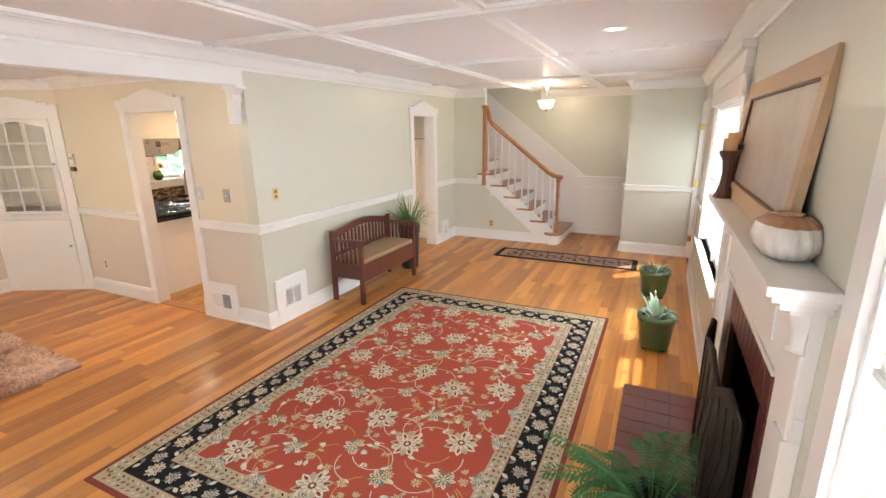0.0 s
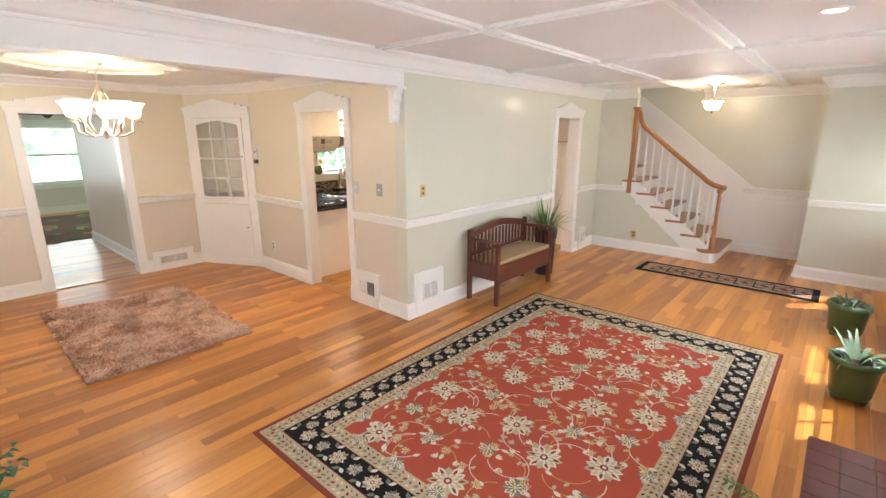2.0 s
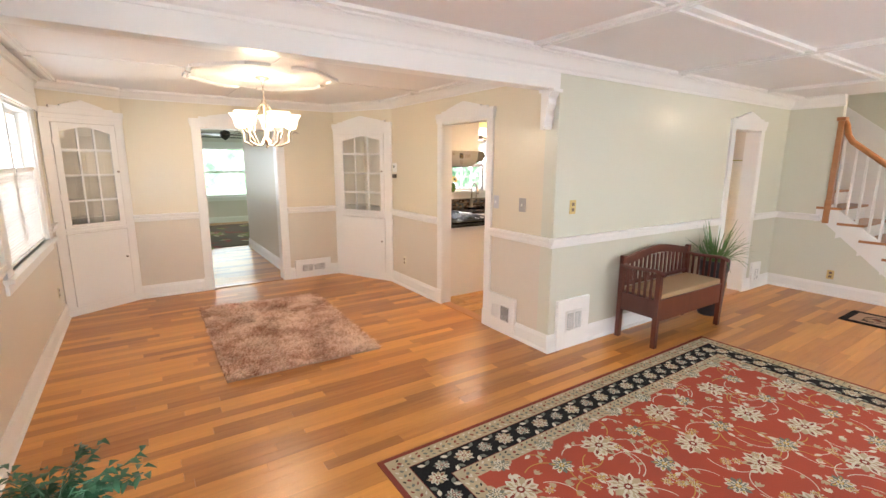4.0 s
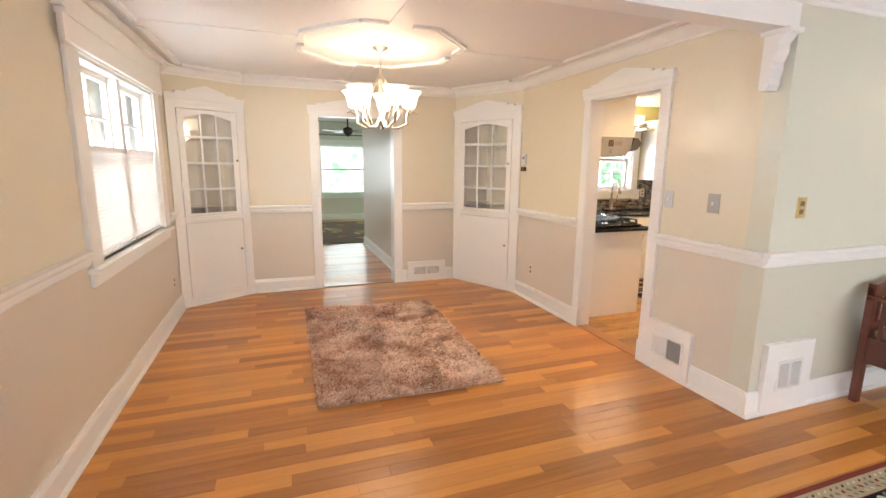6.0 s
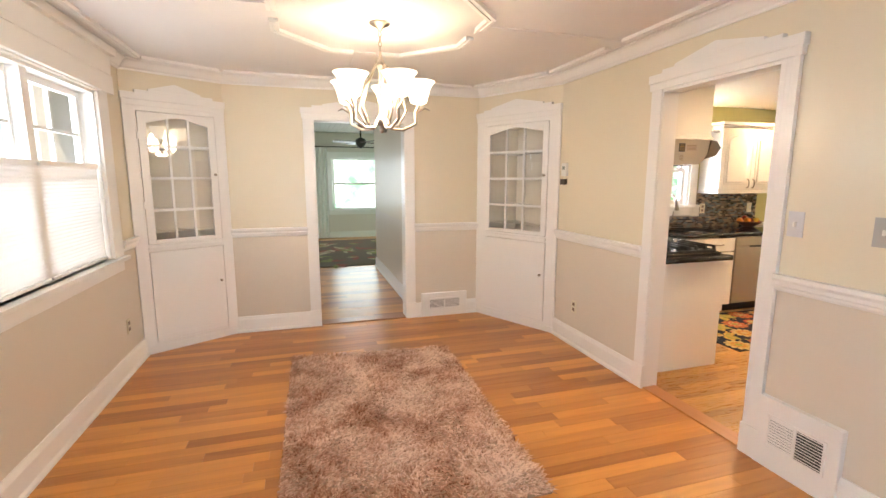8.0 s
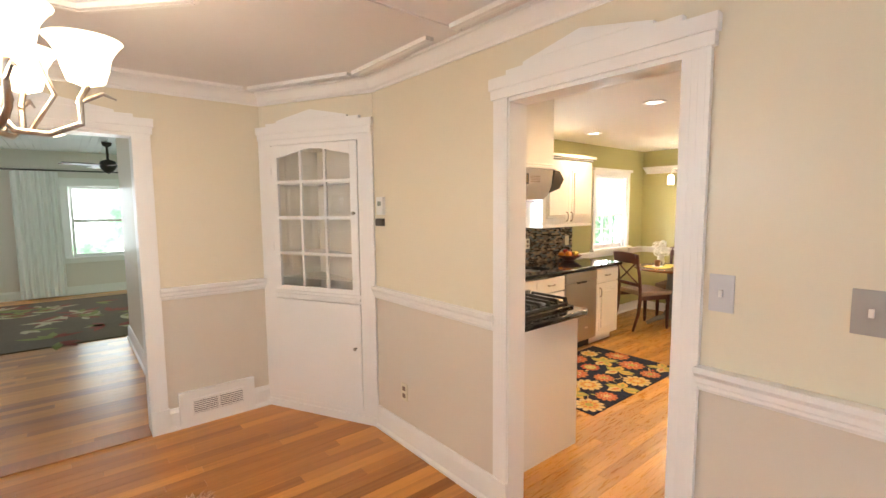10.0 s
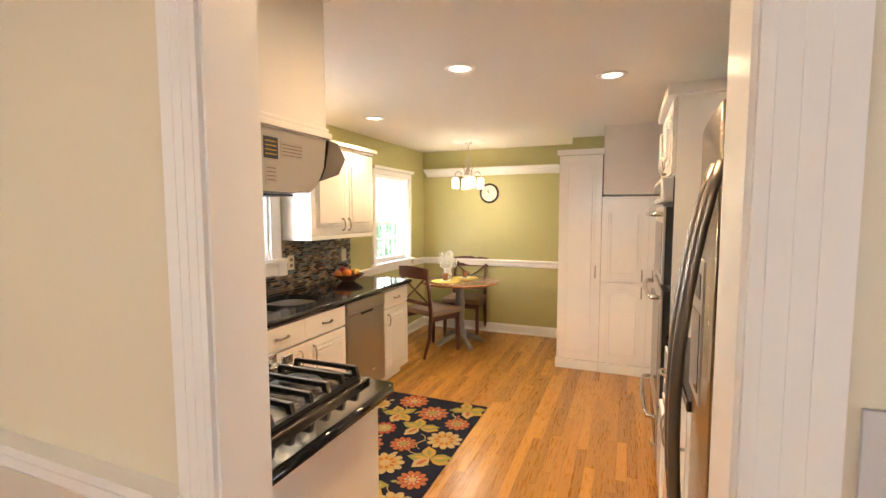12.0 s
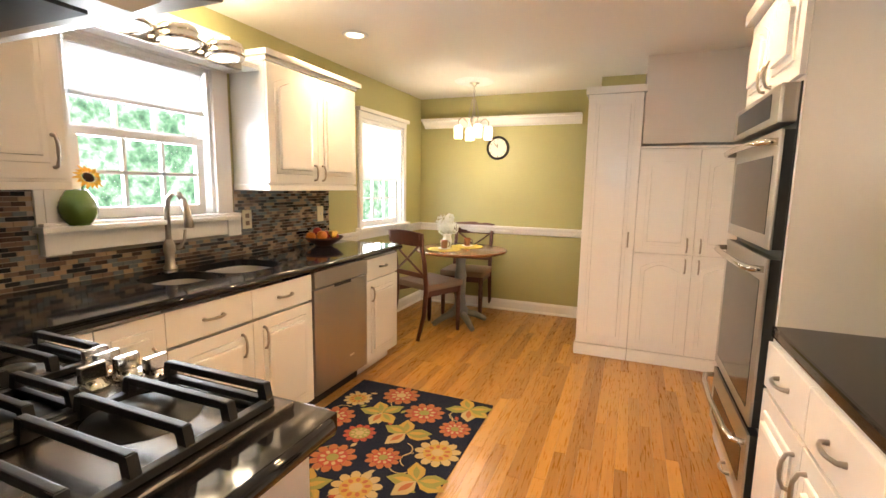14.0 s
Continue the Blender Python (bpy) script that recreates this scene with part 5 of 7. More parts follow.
def rosette(bm, x, y, r, z, ring, mid, core, n=9, turn=0.0):
    """A palmette: two rows of pointed petals round a ringed eye, a little wider than it is high."""
    sq = 0.86 + 0.14 * math.cos(7 * x + 5 * y)
    for i in range(n + 2):
        a = turn + 2 * math.pi * i / (n + 2)
        q = r * (1.0 if i % 2 else 0.86)
        leaf_shape(bm, x + 0.35 * r * math.cos(a), y + 0.35 * r * sq * math.sin(a), q * 0.66, 0.20 * r, a, z + 0.00004 * i, ring if i % 3 else mid)
        leaf_shape(bm, x + 0.40 * r * math.cos(a), y + 0.40 * r * sq * math.sin(a), q * 0.46, 0.085 * r, a, z + 0.0006, core if i % 2 else mid)
    ellipse(bm, x, y, 0.52 * r, 0.50 * r * sq, turn, z + 0.0008, mid, 12)
    for i in range(n):
        a = turn + 2 * math.pi * (i + 0.5) / n
        leaf_shape(bm, x + 0.18 * r * math.cos(a), y + 0.18 * r * sq * math.sin(a), 0.36 * r, 0.075 * r, a, z + 0.001, ring)
    ellipse(bm, x, y, 0.22 * r, 0.20 * r, turn, z + 0.0013, core, 8)
    ellipse(bm, x, y, 0.11 * r, 0.10 * r, turn, z + 0.0016, ring, 6)


def vine(bm, pts, w, z, mi):
    n = len(pts)
    sides = []
    for i, p in enumerate(pts):
        q, r = pts[max(0, i - 1)], pts[min(n - 1, i + 1)]
        d = Vector((r[0] - q[0], r[1] - q[1])).normalized()
        sides.append(((p[0] - d.y * w, p[1] + d.x * w), (p[0] + d.y * w, p[1] - d.x * w)))
    for a, b in zip(sides, sides[1:]):
        sheet(bm, (a[0], a[1], b[1], b[0]), z, mi)


def ring_of(x0, x1, y0, y1, a, b):
    """The four bands between insets a and b of a rectangle."""
    return ((x0 + a, x1 - a, y0 + a, y0 + b), (x0 + a, x1 - a, y1 - b, y1 - a), (x0 + a, x0 + b, y0 + b, y1 - b), (x1 - b, x1 - a, y0 + b, y1 - b))


def oriental_rug():
    rng = random.Random(3)
    x0, x1, y0, y1 = -1.94, 1.54, -2.965, -0.565
    ob = thing("area_rug", "red oriental wool rug with a black flowered border", "rug")
    part("backing", boxes((x0, x1, y0, y1, 0.0005, 0.008), bevel=0.003), R_RUST, ob, "rust red edge binding")
    for nm, a, b, mt, z in (("outer_guard", 0.03, 0.13, R_BEIGE, 0.0088), ("black_border", 0.135, 0.30, R_BLACK, 0.0088), ("inner_guard", 0.305, 0.40, R_BEIGE, 0.0088)):
        for q in ring_of(x0, x1, y0, y1, a, b):
            part(nm, boxes((*q, 0.006, z)), mt, ob)
    part("field", boxes((x0 + 0.40, x1 - 0.40, y0 + 0.40, y1 - 0.40, 0.006, 0.0086)), R_RED, ob, "madder red field")
    mats = [R_IVORY, R_BEIGE, R_RUST, R_BLACK, R_GOLD, R_SLATE, R_RED]
    bm = B()
    # border flowers joined by a thin scroll
    m0 = 0.2175
    per = [((x0 + m0, y0 + m0), (x1 - m0, y0 + m0)), ((x1 - m0, y0 + m0), (x1 - m0, y1 - m0)), ((x1 - m0, y1 - m0), (x0 + m0, y1 - m0)), ((x0 + m0, y1 - m0), (x0 + m0, y0 + m0))]
    for (ax, ay), (bx, by) in per:
        n = round(math.hypot(bx - ax, by - ay) / 0.155)
        d = Vector((bx - ax, by - ay)).normalized()
        for i in range(n):
            t = (i + 0.5) / n
            cx, cy = ax + (bx - ax) * t, ay + (by - ay) * t
            rosette(bm, cx, cy, 0.062 if i % 2 == 0 else 0.05, 0.0094, 0, 1 if i % 2 == 0 else 5, 2, 8, rng.random())
            for s in (-1, 1):
                ox, oy = cx + d.x * 0.078 - d.y * 0.045 * s, cy + d.y * 0.078 + d.x * 0.045 * s
                leaf_shape(bm, ox, oy, 0.05, 0.014, math.atan2(d.y, d.x) + s * 0.7 + 0.3, 0.0093, 0)
                leaf_shape(bm, ox, oy, 0.05, 0.014, math.atan2(d.y, d.x) + math.pi - s * 0.7, 0.0093, 5)
    # guards: small alternating dabs
    for off in (0.08, 0.352):
        for (ax, ay), (bx, by) in (((x0 + off, y0 + off), (x1 - off, y0 + off)), ((x1 - off, y0 + off), (x1 - off, y1 - off)), ((x1 - off, y1 - off), (x0 + off, y1 - off)), ((x0 + off, y1 - off), (x0 + off, y0 + off))):
            n = round(math.hypot(bx - ax, by - ay) / 0.042)
            an = math.atan2(by - ay, bx - ax)
            for i in range(n):
                t = (i + 0.5) / n
                cx, cy = ax + (bx - ax) * t, ay + (by - ay) * t
                ellipse(bm, cx, cy, 0.014, 0.009, an + (0.7 if i % 2 else -0.7), 0.0092, 2 if i % 3 == 0 else 5, 6)
                for s in (-1, 1):
                    ellipse(bm, cx - math.sin(an) * 0.028 * s, cy + math.cos(an) * 0.028 * s, 0.013, 0.0055, an - s * 0.6, 0.0092, (3, 0, 5, 0, 2)[(i * 2 + s) % 5], 6)
    # the red field laps over the inner guard in scallops
    for (ax, ay), (bx, by) in (((x0 + 0.40, y0 + 0.40), (x1 - 0.40, y0 + 0.40)), ((x1 - 0.40, y0 + 0.40), (x1 - 0.40, y1 - 0.40)), ((x1 - 0.40, y1 - 0.40), (x0 + 0.40, y1 - 0.40)), ((x0 + 0.40, y1 - 0.40), (x0 + 0.40, y0 + 0.40))):
        n = round(math.hypot(bx - ax, by - ay) / 0.33)
        for i in range(n):
            t = (i + 0.5) / n
            cx, cy = ax + (bx - ax) * t, ay + (by - ay) * t
            ellipse(bm, cx, cy, 0.075, 0.03, math.atan2(by - ay, bx - ax), 0.00875, 1, 14)
            rosette(bm, cx, cy, 0.06, 0.0094, 0, 5, 1, 8, rng.random())
    # field: rosettes on a lattice, leaves and curling stems
    fx0, fx1, fy0, fy1 = x0 + 0.44, x1 - 0.44, y0 + 0.44, y1 - 0.44
    nx, ny = 8, 5
    for i in range(nx):
        for k in range(ny):
            cx = fx0 + (fx1 - fx0) * (i + 0.5) / nx + (0.09 if k % 2 else -0.09) + rng.uniform(-0.02, 0.02)
            cy = fy0 + (fy1 - fy0) * (k + 0.5) / ny + rng.uniform(-0.02, 0.02)
            big = (i + k) % 2 == 0
            r = 0.118 if big else 0.075
            rosette(bm, cx, cy, r, 0.0094, 0, 1 if big else 5, 2 if big else 4, 10 if big else 8, rng.random())
            for s in range(4):
                a = rng.random() * 6.28
                pts = [(cx + math.cos(a) * (r + 0.02) , cy + math.sin(a) * (r + 0.02))]
                bend = rng.choice((-1, 1)) * 0.45
                for _ in range(7):
                    a += bend * 0.5
                    pts.append((pts[-1][0] + 0.032 * math.cos(a), pts[-1][1] + 0.032 * math.sin(a)))
                pts = [p for p in pts if fx0 - 0.03 < p[0] < fx1 + 0.03 and fy0 - 0.03 < p[1] < fy1 + 0.03]
                if len(pts) > 2:
                    vine(bm, pts, 0.0028, 0.0089, 0 if s % 2 else 4)
                    leaf_shape(bm, *pts[-1], 0.055, 0.014, a, 0.0091, 0)
                    leaf_shape(bm, *pts[len(pts) // 2], 0.045, 0.012, a + 1.4, 0.0091, 1)
    for i in range(240):
        cx, cy = rng.uniform(fx0, fx1), rng.uniform(fy0, fy1)
        if i % 3:
            a = rng.random() * 6.28
            for s in (-0.5, 0, 0.5):
                leaf_shape(bm, cx, cy, 0.045, 0.010, a + s, 0.00905, 0 if i % 2 else 1)
        else:
            rosette(bm, cx, cy, 0.035, 0.0092, 0, 4, 2, 6)
    ob2 = part("woven_motifs", bm, mats, ob, "ivory and beige woven flowers and vines")
    ob2["kind"] = "stuff"


oriental_rug()


def floral_rug():
    rng = random.Random(8)
    x0, x1, y0, y1 = 1.30, 2.80, 2.01, 2.96
    ob = thing("kitchen_rug", "navy blue kitchen rug with large gold and red flowers", "rug")
    part("pile", boxes((x0, x1, y0, y1, 0.0005, 0.008), bevel=0.003), R_NAVY, ob)
    mats = [R_GOLD, flat("rug_wool_moss", (0.30, 0.29, 0.09)), R_ROSE, flat("rug_wool_sand", (0.50, 0.38, 0.20)), flat("rug_wool_coral", (0.42, 0.15, 0.07)), R_NAVY]
    bm = B()
    spots = []
    for i in range(6):
        for k in range(4):
            spots.append((x0 + 0.13 + i * 0.25 + (0.1 if k % 2 else 0), y0 + 0.12 + k * 0.235, i + k * 2))
    for cx, cy, k in spots:
        if cx > x1 - 0.05:
            continue
        r = 0.125 if k % 3 == 0 else 0.095
        if k % 3 == 2:
            for s in range(5):
                a = rng.random() + s * 1.25
                leaf_shape(bm, cx, cy, 0.15, 0.05, a, 0.0088 + 0.0003 * s, (0, 1, 3)[s % 3])
                leaf_shape(bm, cx + 0.015 * math.cos(a), cy + 0.015 * math.sin(a), 0.10, 0.018, a, 0.0106, (1, 0, 4)[s % 3])
        else:
            a, b, c = ((3, 4, 0), (4, 3, 2), (2, 3, 1))[k % 5 % 3]
            n = 11
            for s in range(n):
                t = 6.283 * s / n
                ellipse(bm, cx + 0.72 * r * math.cos(t), cy + 0.72 * r * math.sin(t), 0.27 * r, 0.2 * r, t, 0.0088, a, 8)
            ellipse(bm, cx, cy, 0.62 * r, 0.62 * r, 0, 0.0094, c, 14)
            for s in range(9):
                t = 6.283 * (s + 0.5) / 9
                ellipse(bm, cx + 0.42 * r * math.cos(t), cy + 0.42 * r * math.sin(t), 0.13 * r, 0.09 * r, t, 0.0099, b, 7)
            ellipse(bm, cx, cy, 0.26 * r, 0.26 * r, 0, 0.0103, 3 if k % 2 else 1, 10)
    for i in range(40):
        cx, cy = rng.uniform(x0 + 0.05, x1 - 0.1), rng.uniform(y0 + 0.05, y1 - 0.08)
        leaf_shape(bm, cx, cy, 0.05, 0.014, rng.random() * 6.28, 0.0086, rng.choice((0, 1, 3, 2)))
    for i in range(14):
        a = rng.random() * 6.28
        p = [(rng.uniform(x0 + 0.15, x1 - 0.15), rng.uniform(y0 + 0.15, y1 - 0.15))]
        for _ in range(7):
            a += 0.35
            p.append((p[-1][0] + 0.022 * math.cos(a), p[-1][1] + 0.022 * math.sin(a)))
        vine(bm, p, 0.003, 0.0085, 3)
    part("woven_flowers", bm, mats, ob, "gold, rose and olive hooked flowers")["kind"] = "stuff"


floral_rug()


def runner():
    rng = random.Random(4)
    x0, x1, y0, y1 = 3.34, 3.86, -3.12, -1.11
    ob = thing("runner_rug", "dark bordered beige hall runner with scrollwork", "rug")
    part("pile", boxes((x0, x1, y0, y1, 0.0005, 0.008), bevel=0.003), R_BLACK, ob)
    part("field", boxes((x0 + 0.07, x1 - 0.07, y0 + 0.07, y1 - 0.07, 0.006, 0.0086)), flat("runner_wool_rosy_beige", (0.42, 0.28, 0.21)), ob)
    bm = B()
    y = y0 + 0.14
    while y < y1 - 0.1:
        for s in (-1, 1):
            pts = [((x0 + x1) / 2 + s * 0.12 * math.sin(t * 0.7) * 1.2, y + 0.11 * math.cos(t * 0.9) * s) for t in range(8)]
            vine(bm, pts, 0.008, 0.009, 0)
            leaf_shape(bm, *pts[3], 0.06, 0.02, s * 1.0, 0.0092, 0)
        rosette(bm, (x0 + x1) / 2, y, 0.05, 0.0092, 1, 0, 1, 7)
        y += 0.2
    part("woven_scrolls", bm, [R_BLACK, R_RUST], ob)["kind"] = "stuff"


runner()


def shag_rug():
    rng = random.Random(6)
    ob = thing("shag_rug", "shaggy mottled brown and tan rug", "rug")
    q = [Vector(p) for p in ((-2.48, 0.915, 0), (-1.22, 0.875, 0), (-1.16, 2.83, 0), (-2.45, 2.96, 0))]
    bm = B()
    prism(bm, [(p.x, p.y) for p in q], pose(0, 0, 0.001), 0.014)
    part("backing", bm, flat("shag_backing", (0.5, 0.34, 0.25)), ob)
    verts, faces = [], []
    for i in range(21000):
        u, v = rng.uniform(-0.006, 1.006), rng.uniform(-0.006, 1.006)
        p = (q[0] * (1 - u) + q[1] * u) * (1 - v) + (q[3] * (1 - u) + q[2] * u) * v
        a = noise.noise(p * 5) * 4 + rng.uniform(-1.2, 1.2)
        h = rng.uniform(0.014, 0.026)
        d = Vector((math.cos(a), math.sin(a), 0))
        s = Vector((-d.y, d.x, 0)) * 0.0052
        b = Vector((p.x, p.y, 0.013))
        t = b + d * rng.uniform(0.022, 0.045) + Vector((0, 0, h))
        mid = b + d * 0.006 + Vector((0, 0, h * 0.75))
        k = len(verts)
        verts += [b - s, b + s, mid + s, mid - s, t]
        faces += [(k, k + 1, k + 2, k + 3), (k + 3, k + 2, k + 4)]
    me = bpy.data.meshes.new("pile")
    me.from_pydata([tuple(v) for v in verts], [], faces)
    m = bpy.data.materials.new("shag_pile")
    m.use_nodes = True
    n, l = m.node_tree.nodes, m.node_tree.links
    tc, ns, ramp, gi, mx = n.new("ShaderNodeTexCoord"), n.new("ShaderNodeTexNoise"), n.new("ShaderNodeValToRGB"), n.new("ShaderNodeNewGeometry"), n.new("ShaderNodeMath")
    ns.inputs["Scale"].default_value, ns.inputs["Detail"].default_value, ns.inputs["Roughness"].default_value = 3.2, 8, 0.68
    l.new(tc.outputs["Object"], ns.inputs["Vector"])
    mx.operation = "MULTIPLY_ADD"
    mx.inputs[1].default_value = 0.22
    l.new(gi.outputs["Random Per Island"], mx.inputs[0])
    sub = n.new("ShaderNodeMath")
    sub.operation = "SUBTRACT"
    sub.inputs[1].default_value = 0.11
    l.new(ns.outputs["Fac"], sub.inputs[0])
    l.new(sub.outputs[0], mx.inputs[2])
    e = ramp.color_ramp.elements
    e[0].position, e[0].color = 0.36, (0.33, 0.135, 0.065, 1)
    e[1].position, e[1].color = 0.64, (0.86, 0.64, 0.51, 1)
    e.new(0.47).color = (0.62, 0.36, 0.25, 1)
    l.new(mx.outputs[0], ramp.inputs["Fac"])
    bs = n["Principled BSDF"]
    l.new(ramp.outputs["Color"], bs.inputs["Base Color"])
    bs.inputs["Roughness"].default_value = 0.6
    me.materials.append(m)
    p = new("pile", me)
    p.parent = ob
    p["kind"] = "stuff"


shag_rug()
ob = thing("family_rug", "brown and olive patterned family room rug", "rug")
part("pile", boxes((-4.2, 1.2, 7.0, 10.4, 0.0005, 0.012), bevel=0.004), mat("family_rug_pile", (0.12, 0.085, 0.055), 0.95, bump=0.6, scale=9, vary=0.6, fine=4, spec=0.1), ob)
rng = random.Random(77)
bm = B()
for i in range(70):
    x, y, a = rng.uniform(-4.0, 1.0), rng.uniform(7.15, 10.25), rng.uniform(0, 6.28)
    for k in range(rng.choice((3, 4, 5))):
        leaf_shape(bm, x, y, rng.uniform(0.22, 0.42), 0.055, a + (k - 1.5) * 0.55, 0.0125 + 0.0002 * (i % 9), rng.randrange(3))
part("woven_leaf_pattern", bm, [R_OLIVE, R_RUST, R_BEIGE], ob)["kind"] = "stuff"


# ---- bench ----
ob = thing("bench", "cherry stained slatted wooden bench with a tan cushion", "bench")
bx0, bx1, by0, by1 = 0.86, 2.05, -0.49, -0.07
for x in (bx0, bx1 - 0.045):
    part("front_leg", boxes((x, x + 0.045, by0, by0 + 0.045, 0, 0.70), bevel=0.004), CHERRY, ob)
    part("rear_leg", boxes((x, x + 0.045, by1 - 0.045, by1, 0, 0.80), bevel=0.004), CHERRY, ob)
    part("side_rail", boxes((x + 0.008, x + 0.038, by0 + 0.045, by1 - 0.045, 0.28, 0.45), bevel=0.003), CHERRY, ob)
    bm = tube(B(), [(x + 0.022, by0 - 0.03, 0.69), (x + 0.022, by0 + 0.05, 0.715), (x + 0.022, by1 - 0.1, 0.70), (x + 0.022, by1 - 0.01, 0.72)], 0.026, 8, flat=0.7)
    part("armrest", bm, CHERRY, ob)
    for k in range(5):
        y = by0 + 0.085 + k * 0.058
        part("arm_slat", boxes((x + 0.015, x + 0.03, y, y + 0.02, 0.45, 0.70)), CHERRY, ob)
part("front_apron", boxes((bx0 + 0.045, bx1 - 0.045, by0 + 0.01, by0 + 0.035, 0.25, 0.45), bevel=0.004), CHERRY, ob)
part("rear_apron", boxes((bx0 + 0.045, bx1 - 0.045, by1 - 0.035, by1 - 0.01, 0.25, 0.45), bevel=0.004), CHERRY, ob)
part("seat_board", boxes((bx0 + 0.03, bx1 - 0.03, by0 + 0.005, by1 - 0.03, 0.435, 0.452), bevel=0.003), CHERRY, ob)
bm = B()
n = 16
pts = [(bx0 + (bx1 - bx0) * i / n, 0.775 + 0.075 * math.sin(math.pi * i / n) ** 1.5) for i in range(n + 1)]
prism(bm, pts + [(p[0], p[1] - 0.075) for p in pts[::-1]], frame_of((0, by1 - 0.005, 0), (1, 0, 0), (0, -1, 0)), 0.03, 0.004)
part("top_rail", bm, CHERRY, ob, "arched top rail")
part("lower_back_rail", boxes((bx0 + 0.045, bx1 - 0.045, by1 - 0.032, by1 - 0.008, 0.50, 0.54), bevel=0.003), CHERRY, ob)
for k in range(15):
    x = bx0 + 0.09 + k * 0.0715
    part("back_slat", boxes((x, x + 0.026, by1 - 0.028, by1 - 0.012, 0.53, 0.76)), CHERRY, ob)
bm = B()
box(bm, bx0 + 0.05, bx1 - 0.05, by0 + 0.015, by1 - 0.045, 0.452, 0.50, 0.018)
part("cushion", bm, CUSHION, ob, "flat tan fabric cushion")


# ---- plants ----
def blade(bm, base, ang, length, rise, w, droop, seg=6, mi=0):
    """A strap leaf that arches out and droops."""
    d, s = Vector((math.cos(ang), math.sin(ang), 0)), Vector((-math.sin(ang), math.cos(ang), 0))
    prev = None
    for i in range(seg + 1):
        t = i / seg
        p = Vector(base) + d * length * t + Vector((0, 0, rise * t - droop * t * t))
        ww = w * (1 - t) ** 0.6 * (0.5 + min(1, 3 * t) * 0.5) + 0.0008
        a, b, c = bm.verts.new(p - s * ww), bm.verts.new(p + Vector((0, 0, -ww * 0.5))), bm.verts.new(p + s * ww)
        if prev:
            for q, r in ((0, 1), (1, 2)):
                f = bm.faces.new((prev[q], prev[r], (a, b, c)[r], (a, b, c)[q]))
                f.smooth, f.material_index = True, mi
        prev = (a, b, c)


def frond(bm, base, ang, length, rise, droop, leaf_len, n=16):
    d, s = Vector((math.cos(ang), math.sin(ang), 0)), Vector((-math.sin(ang), math.cos(ang), 0))
    pt = lambda t: Vector(base) + d * length * t + Vector((0, 0, rise * t - droop * t * t))
    tube(bm, [pt(i / 6) for i in range(7)], 0.0025, 4)
    for i in range(n):
        t = 0.12 + 0.88 * i / n
        p = pt(t)
        ll = leaf_len * math.sin(math.pi * min(1, 0.25 + 0.75 * (1 - t))) + 0.008
        for k in (-1, 1):
            q = p + s * k * ll + d * ll * 0.45 - Vector((0, 0, ll * 0.25))
            m = (p + q) / 2 + Vector((0, 0, ll * 0.08))
            wv = d * ll * 0.16
            bm.faces.new([bm.verts.new(v) for v in (p, m - wv, q, m + wv)])


def pot(name, label, at, r, h, material, feet=True):
    ob = thing(name, label, "potted plant")
    x, y, z = at
    f = 0.03 if feet else 0
    part("pot", lathe(B(), [(0, z + f), (r * 0.72, z + f), (r * 0.78, z + f + 0.02), (r * 0.92, z + h * 0.8), (r, z + h * 0.84), (r, z + h), (r * 0.9, z + h), (r * 0.86, z + h * 0.86), (0, z + h * 0.86)], (x, y, 0), 26), material, ob)
    part("soil", lathe(B(), [(0, z + h * 0.88), (r * 0.88, z + h * 0.87)], (x, y, 0), 18), SOIL, ob)
    if feet:
        for k in range(3):
            a = 2.1 * k
            part("foot", lathe(B(), [(0, z), (0.025, z), (0.03, z + 0.02), (0.03, z + 0.034), (0, z + 0.034)], (x + r * 0.55 * math.cos(a), y + r * 0.55 * math.sin(a), 0), 10), material, ob)
    return ob


rng = random.Random(12)
ob = pot("potted_fern", "large green fern in a dark pot beside the hearth", (-1.20, -3.40, 0), 0.16, 0.34, DARKPOT)
bm = B()
for k in range(46):
    a = rng.random() * 6.28
    frond(bm, (-1.20 + 0.05 * math.cos(a), -3.40 + 0.05 * math.sin(a), 0.30), a, rng.uniform(0.18, 0.42), rng.uniform(0.25, 0.50), rng.uniform(0.15, 0.5), rng.uniform(0.035, 0.055), 18)
for v in bm.verts:
    v.co.y = max(v.co.y, -3.56)
part("fronds", bm, FERN, ob)
for x, y, r, lab in ((1.05, -3.38, 0.155, "green glazed pot with a silvery leaved plant"), (2.41, -3.34, 0.165, "green glazed pot with arching pale leaves")):
    ob = pot("potted_plant", lab, (x, y, 0), r, 0.32, POT)
    bm = B()
    for k in range(30 if x < 2 else 16):
        a = rng.random() * 6.28
        blade(bm, (x + 0.04 * math.cos(a), y + 0.04 * math.sin(a), 0.27), a, rng.uniform(0.1, 0.2), rng.uniform(0.15, 0.36), rng.uniform(0.012, 0.02), rng.uniform(0.1, 0.3))
    for v in bm.verts:
        v.co.y = max(v.co.y, S + 0.03)
    part("leaves", bm, ORCHID, ob, "silvery green strap leaves")
ob = pot("potted_palm", "grassy green plant in a tall dark planter beside the bench", (2.33, -0.24, 0), 0.15, 0.62, DARKPOT, False)
bm = B()
for k in range(120):
    a = rng.random() * 6.28
    blade(bm, (2.33 + 0.05 * math.cos(a), -0.24 + 0.05 * math.sin(a), 0.56), a, rng.uniform(0.10, 0.38), rng.uniform(0.35, 0.62), 0.008, rng.uniform(0.1, 0.45))
for v in bm.verts:
    v.co.y = min(v.co.y, -0.05)
part("leaves", bm, LEAF, ob)
